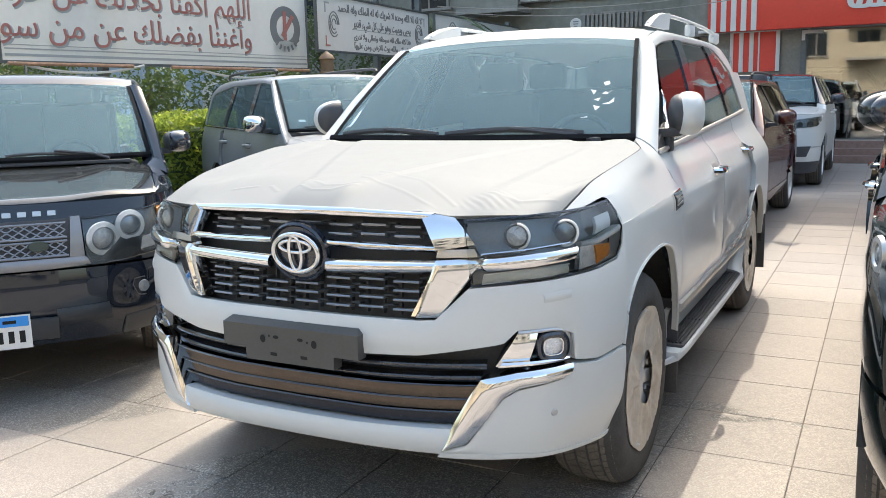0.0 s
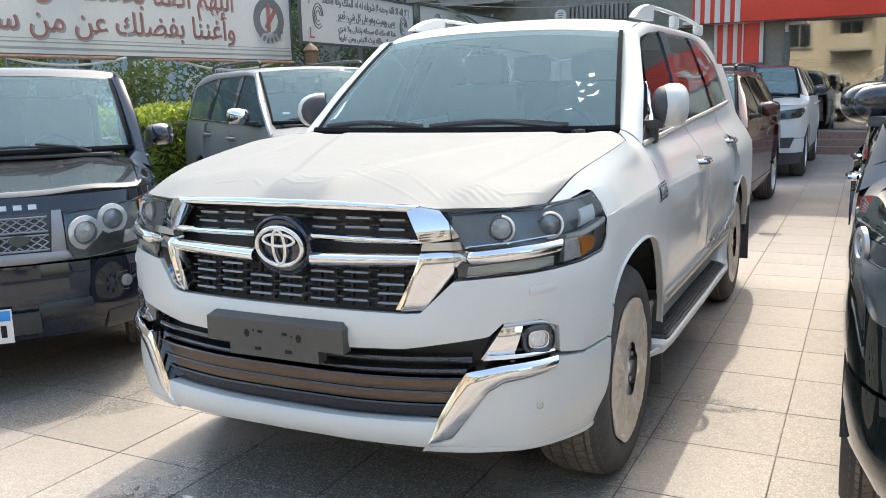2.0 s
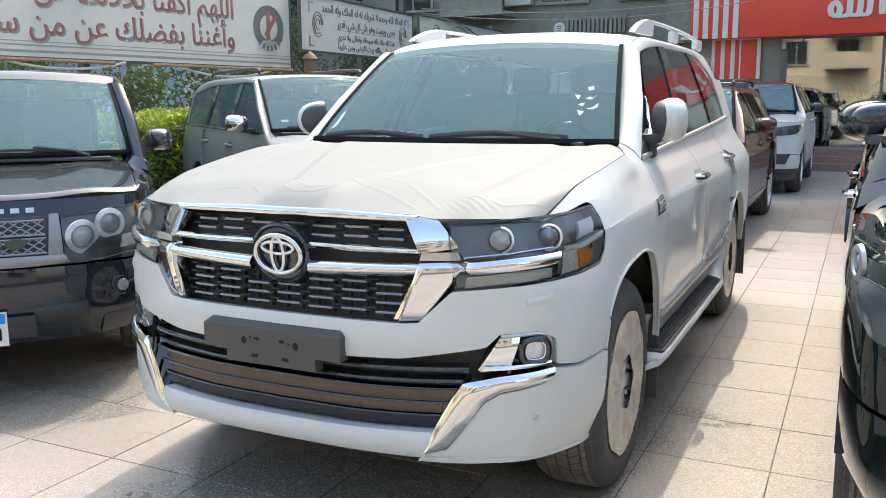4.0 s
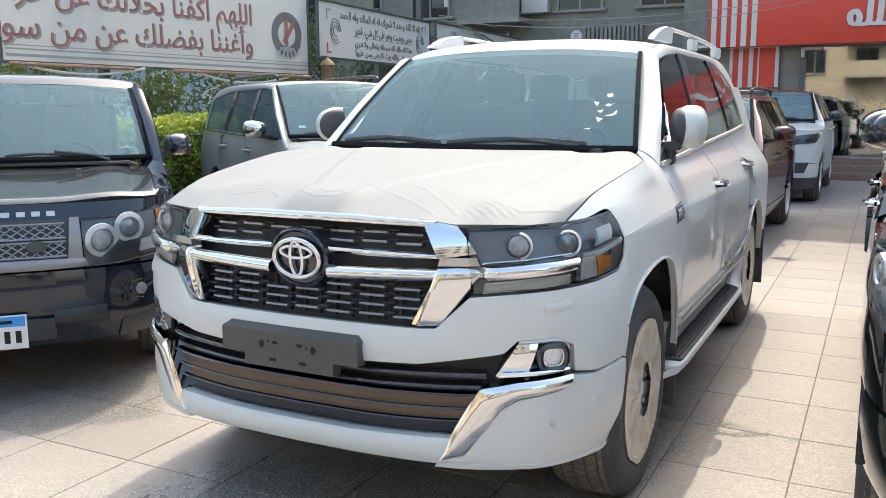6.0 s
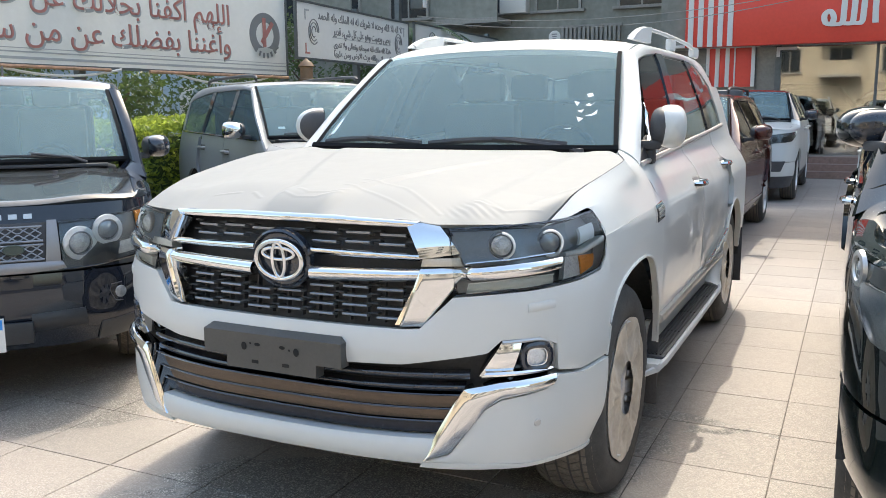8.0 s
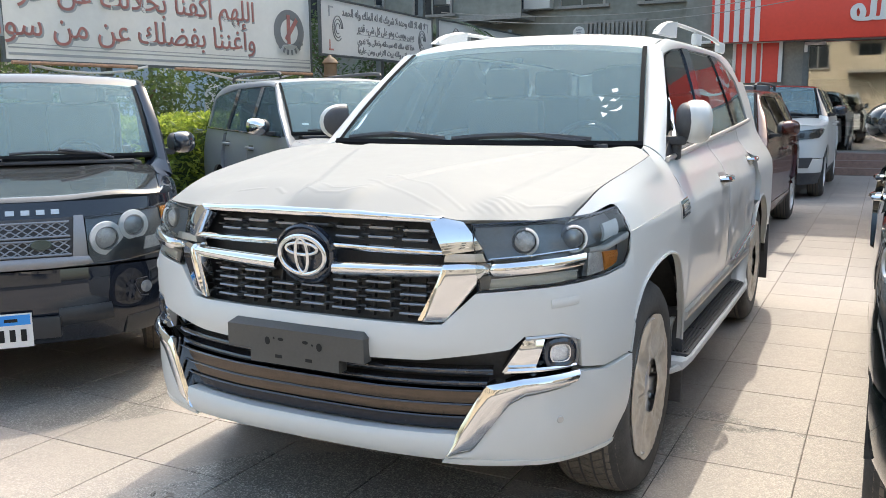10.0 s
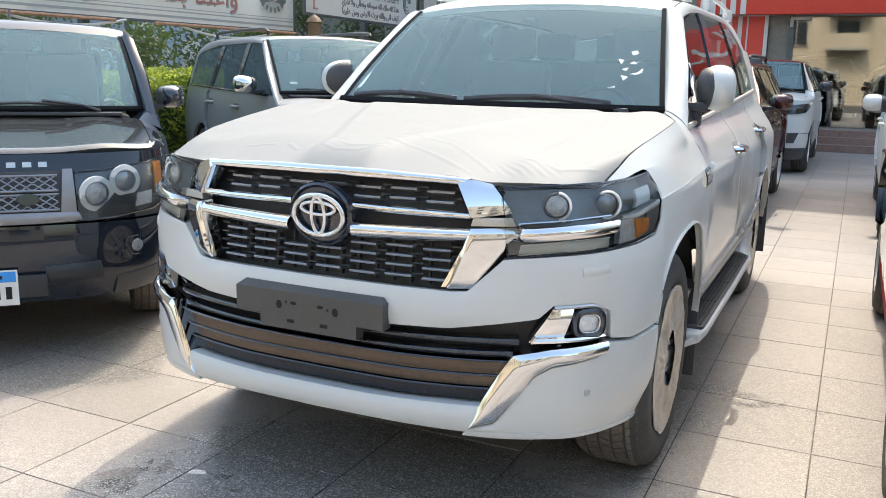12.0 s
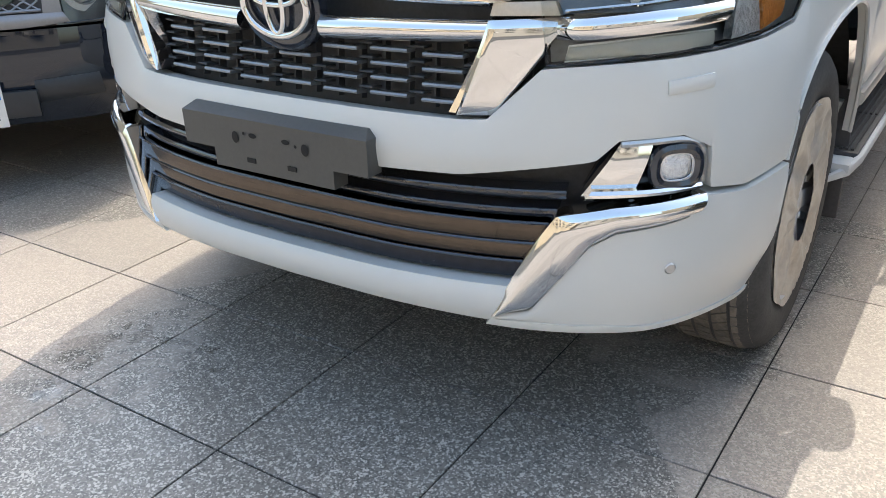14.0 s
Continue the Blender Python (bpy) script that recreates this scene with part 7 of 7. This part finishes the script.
    # shade of the navy SUV, painted as a darker patch round its nose
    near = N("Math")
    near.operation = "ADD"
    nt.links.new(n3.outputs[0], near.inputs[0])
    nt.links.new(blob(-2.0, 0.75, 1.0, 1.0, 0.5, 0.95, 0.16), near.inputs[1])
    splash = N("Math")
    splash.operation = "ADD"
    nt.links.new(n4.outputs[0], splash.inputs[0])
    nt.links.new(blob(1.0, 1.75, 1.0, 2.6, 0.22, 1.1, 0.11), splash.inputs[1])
    damp_shade = math_node("MAXIMUM", damp_shade, math_node("MAXIMUM", ramp(near.outputs[0], 0.50, 0.58, 0.0, 0.75), ramp(splash.outputs[0], 0.57, 0.60, 0.0, 0.9)))
    most = math_node("MAXIMUM", wet_shade, damp_shade)
    # half-dried streaks with sharp rims on the splashed side
    n6 = tex("TexNoise", 5.5, Detail=4.0, Distortion=2.2)
    dried = N("Math")
    dried.operation = "ADD"
    nt.links.new(n6.outputs[0], dried.inputs[0])
    nt.links.new(blob(-0.62, -0.18, 1.25, 0.9, 0.28, 0.55, 0.06), dried.inputs[1])
    most = math_node("MULTIPLY", most, ramp(dried.outputs[0], 0.535, 0.55, 1.0, 0.45))
    # water standing on the soaked stone
    pool = N("Math")
    pool.operation = "ADD"
    nt.links.new(n4.outputs[0], pool.inputs[0])
    nt.links.new(blob(-0.55, -0.2, 1.0, 1.0, 0.2, 0.7, 0.04), pool.inputs[1])
    water = ramp(pool.outputs[0], 0.53, 0.545)
    dry = mix(ramp(n2.outputs[0], 0.35, 0.65), (0.325, 0.285, 0.25), (0.375, 0.332, 0.292))
    dry = mix(ramp(sep.outputs[0], 0.66, 0.72), dry, (0.445, 0.40, 0.358))
    dry = mix(ramp(sep.outputs[1], 0.74, 0.78), dry, (0.265, 0.24, 0.215))
    dry = mix(ramp(sep2.outputs[0], 0.82, 0.85), dry, (0.255, 0.235, 0.213))
    dry = mix(ramp(n1.outputs[0], 0.42, 0.72, 0.0, 0.4), dry, (0.42, 0.375, 0.325))
    dry = mix(ramp(n5.outputs[0], 0.47, 0.60, 0.0, 0.30), dry, (0.235, 0.212, 0.19))
    wet_shaded = mix(ramp(n2.outputs[0], 0.3, 0.7), (0.125, 0.120, 0.106), (0.19, 0.182, 0.164))
    wet_shaded = mix(ramp(sep.outputs[0], 0.76, 0.82), wet_shaded, (0.56, 0.535, 0.485))
    wet_shaded = mix(ramp(sep.outputs[1], 0.72, 0.76), wet_shaded, (0.08, 0.077, 0.072))
    wet_shaded = mix(ramp(sep2.outputs[0], 0.86, 0.90), wet_shaded, (0.46, 0.44, 0.40))
    base = mix(math_node("MULTIPLY", most, 0.8), dry, wet_shaded)
    info = N("ObjectInfo")
    base = mix(1.0, base, mix(info.outputs["Random"], (0.9, 0.9, 0.9), (1.06, 1.05, 1.04)), "MULTIPLY")
    nt.links.new(base, b.inputs["Base Color"])
    rough = N("Mix")
    nt.links.new(water, rough.inputs[0])
    nt.links.new(ramp(most, 0, 1, 0.55, 0.30), rough.inputs[2])
    rough.inputs[3].default_value = 0.04
    nt.links.new(rough.outputs[0], b.inputs["Roughness"])
    bn = N("Bump")
    bn.inputs["Strength"].default_value, bn.inputs["Distance"].default_value = 0.12, 0.002
    nt.links.new(n2.outputs[0], bn.inputs["Height"])
    nt.links.new(bn.outputs[0], b.inputs["Normal"])
    return m


def joint_material():
    """Dusty mortar, darkened around the car's nose for wetness and painted shade."""
    m = mat("dusty_joint", (0.11, 0.098, 0.085), 0.9, var=0.5, scale=1.2, color2=(0.27, 0.24, 0.21))
    nt = m.node_tree
    b = nt.nodes["Principled BSDF"]
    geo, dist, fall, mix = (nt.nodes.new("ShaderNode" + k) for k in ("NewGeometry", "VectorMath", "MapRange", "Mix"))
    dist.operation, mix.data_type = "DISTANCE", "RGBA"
    # joints go nearly black round this spot, shade and wetness in one colour
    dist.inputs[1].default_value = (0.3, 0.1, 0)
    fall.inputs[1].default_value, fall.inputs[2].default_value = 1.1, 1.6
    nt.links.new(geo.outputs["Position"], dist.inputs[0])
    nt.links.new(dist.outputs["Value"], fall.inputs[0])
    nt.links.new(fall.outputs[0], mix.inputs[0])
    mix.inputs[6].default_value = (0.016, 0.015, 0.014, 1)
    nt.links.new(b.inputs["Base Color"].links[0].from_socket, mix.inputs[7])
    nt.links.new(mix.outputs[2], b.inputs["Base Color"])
    return m


ground = part("ground", Geo().add([(-300, -300, -0.05), (300, -300, -0.05), (300, 300, -0.05), (-300, 300, -0.05)], [(0, 1, 2, 3)]), mat("asphalt", (0.07, 0.068, 0.064), 0.85, var=0.25, scale=3, bump=0.3, bump_scale=90), smooth=False)
tagged(ground, "grey asphalt street and ground", "ground", kind="structure")
JOINT = joint_material()
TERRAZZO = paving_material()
TILE, X0, Y0 = 0.505, 0.96, 0.221
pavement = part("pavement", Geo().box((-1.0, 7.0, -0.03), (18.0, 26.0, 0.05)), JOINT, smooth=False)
tagged(pavement, "speckled grey terrazzo paving of the forecourt", "paving", kind="structure")


def tile_geo(g, x, y, rng):
    a, e, z = TILE / 2 - 0.0025, 0.0012, rng.uniform(-0.0008, 0.0004)
    v = [(x + sx * a, y + sy * a, -0.006) for sx, sy in ((-1, -1), (1, -1), (1, 1), (-1, 1))] + [(x + sx * a, y + sy * a, z - e) for sx, sy in ((-1, -1), (1, -1), (1, 1), (-1, 1))] + [(x + sx * (a - e), y + sy * (a - e), z) for sx, sy in ((-1, -1), (1, -1), (1, 1), (-1, 1))]
    f = [(8, 9, 10, 11)] + [(4 * k + i, 4 * k + (i + 1) % 4, 4 * k + 4 + (i + 1) % 4, 4 * k + 4 + i) for k in (0, 1) for i in range(4)]
    return g.add(v, f)


rng = random.Random(9)
protos = []
for k in range(4):
    me = bpy.data.meshes.new("tile")
    g = tile_geo(Geo(), 0, 0, rng)
    me.from_pydata(g.v, [], g.f)
    me.materials.append(TERRAZZO)
    protos.append(me)
rest = Geo()
for i in range(-19, 14):
    for j in range(-12, 36):
        x, y = X0 + (i + 0.5) * TILE, Y0 + (j + 0.5) * TILE
        if y > 17.4:
            continue
        if -6 <= i <= 2 and -4 <= j <= 28:
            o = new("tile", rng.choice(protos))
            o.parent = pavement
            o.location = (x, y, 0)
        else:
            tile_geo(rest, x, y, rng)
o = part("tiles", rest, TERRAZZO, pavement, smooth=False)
o["kind"] = "stuff"
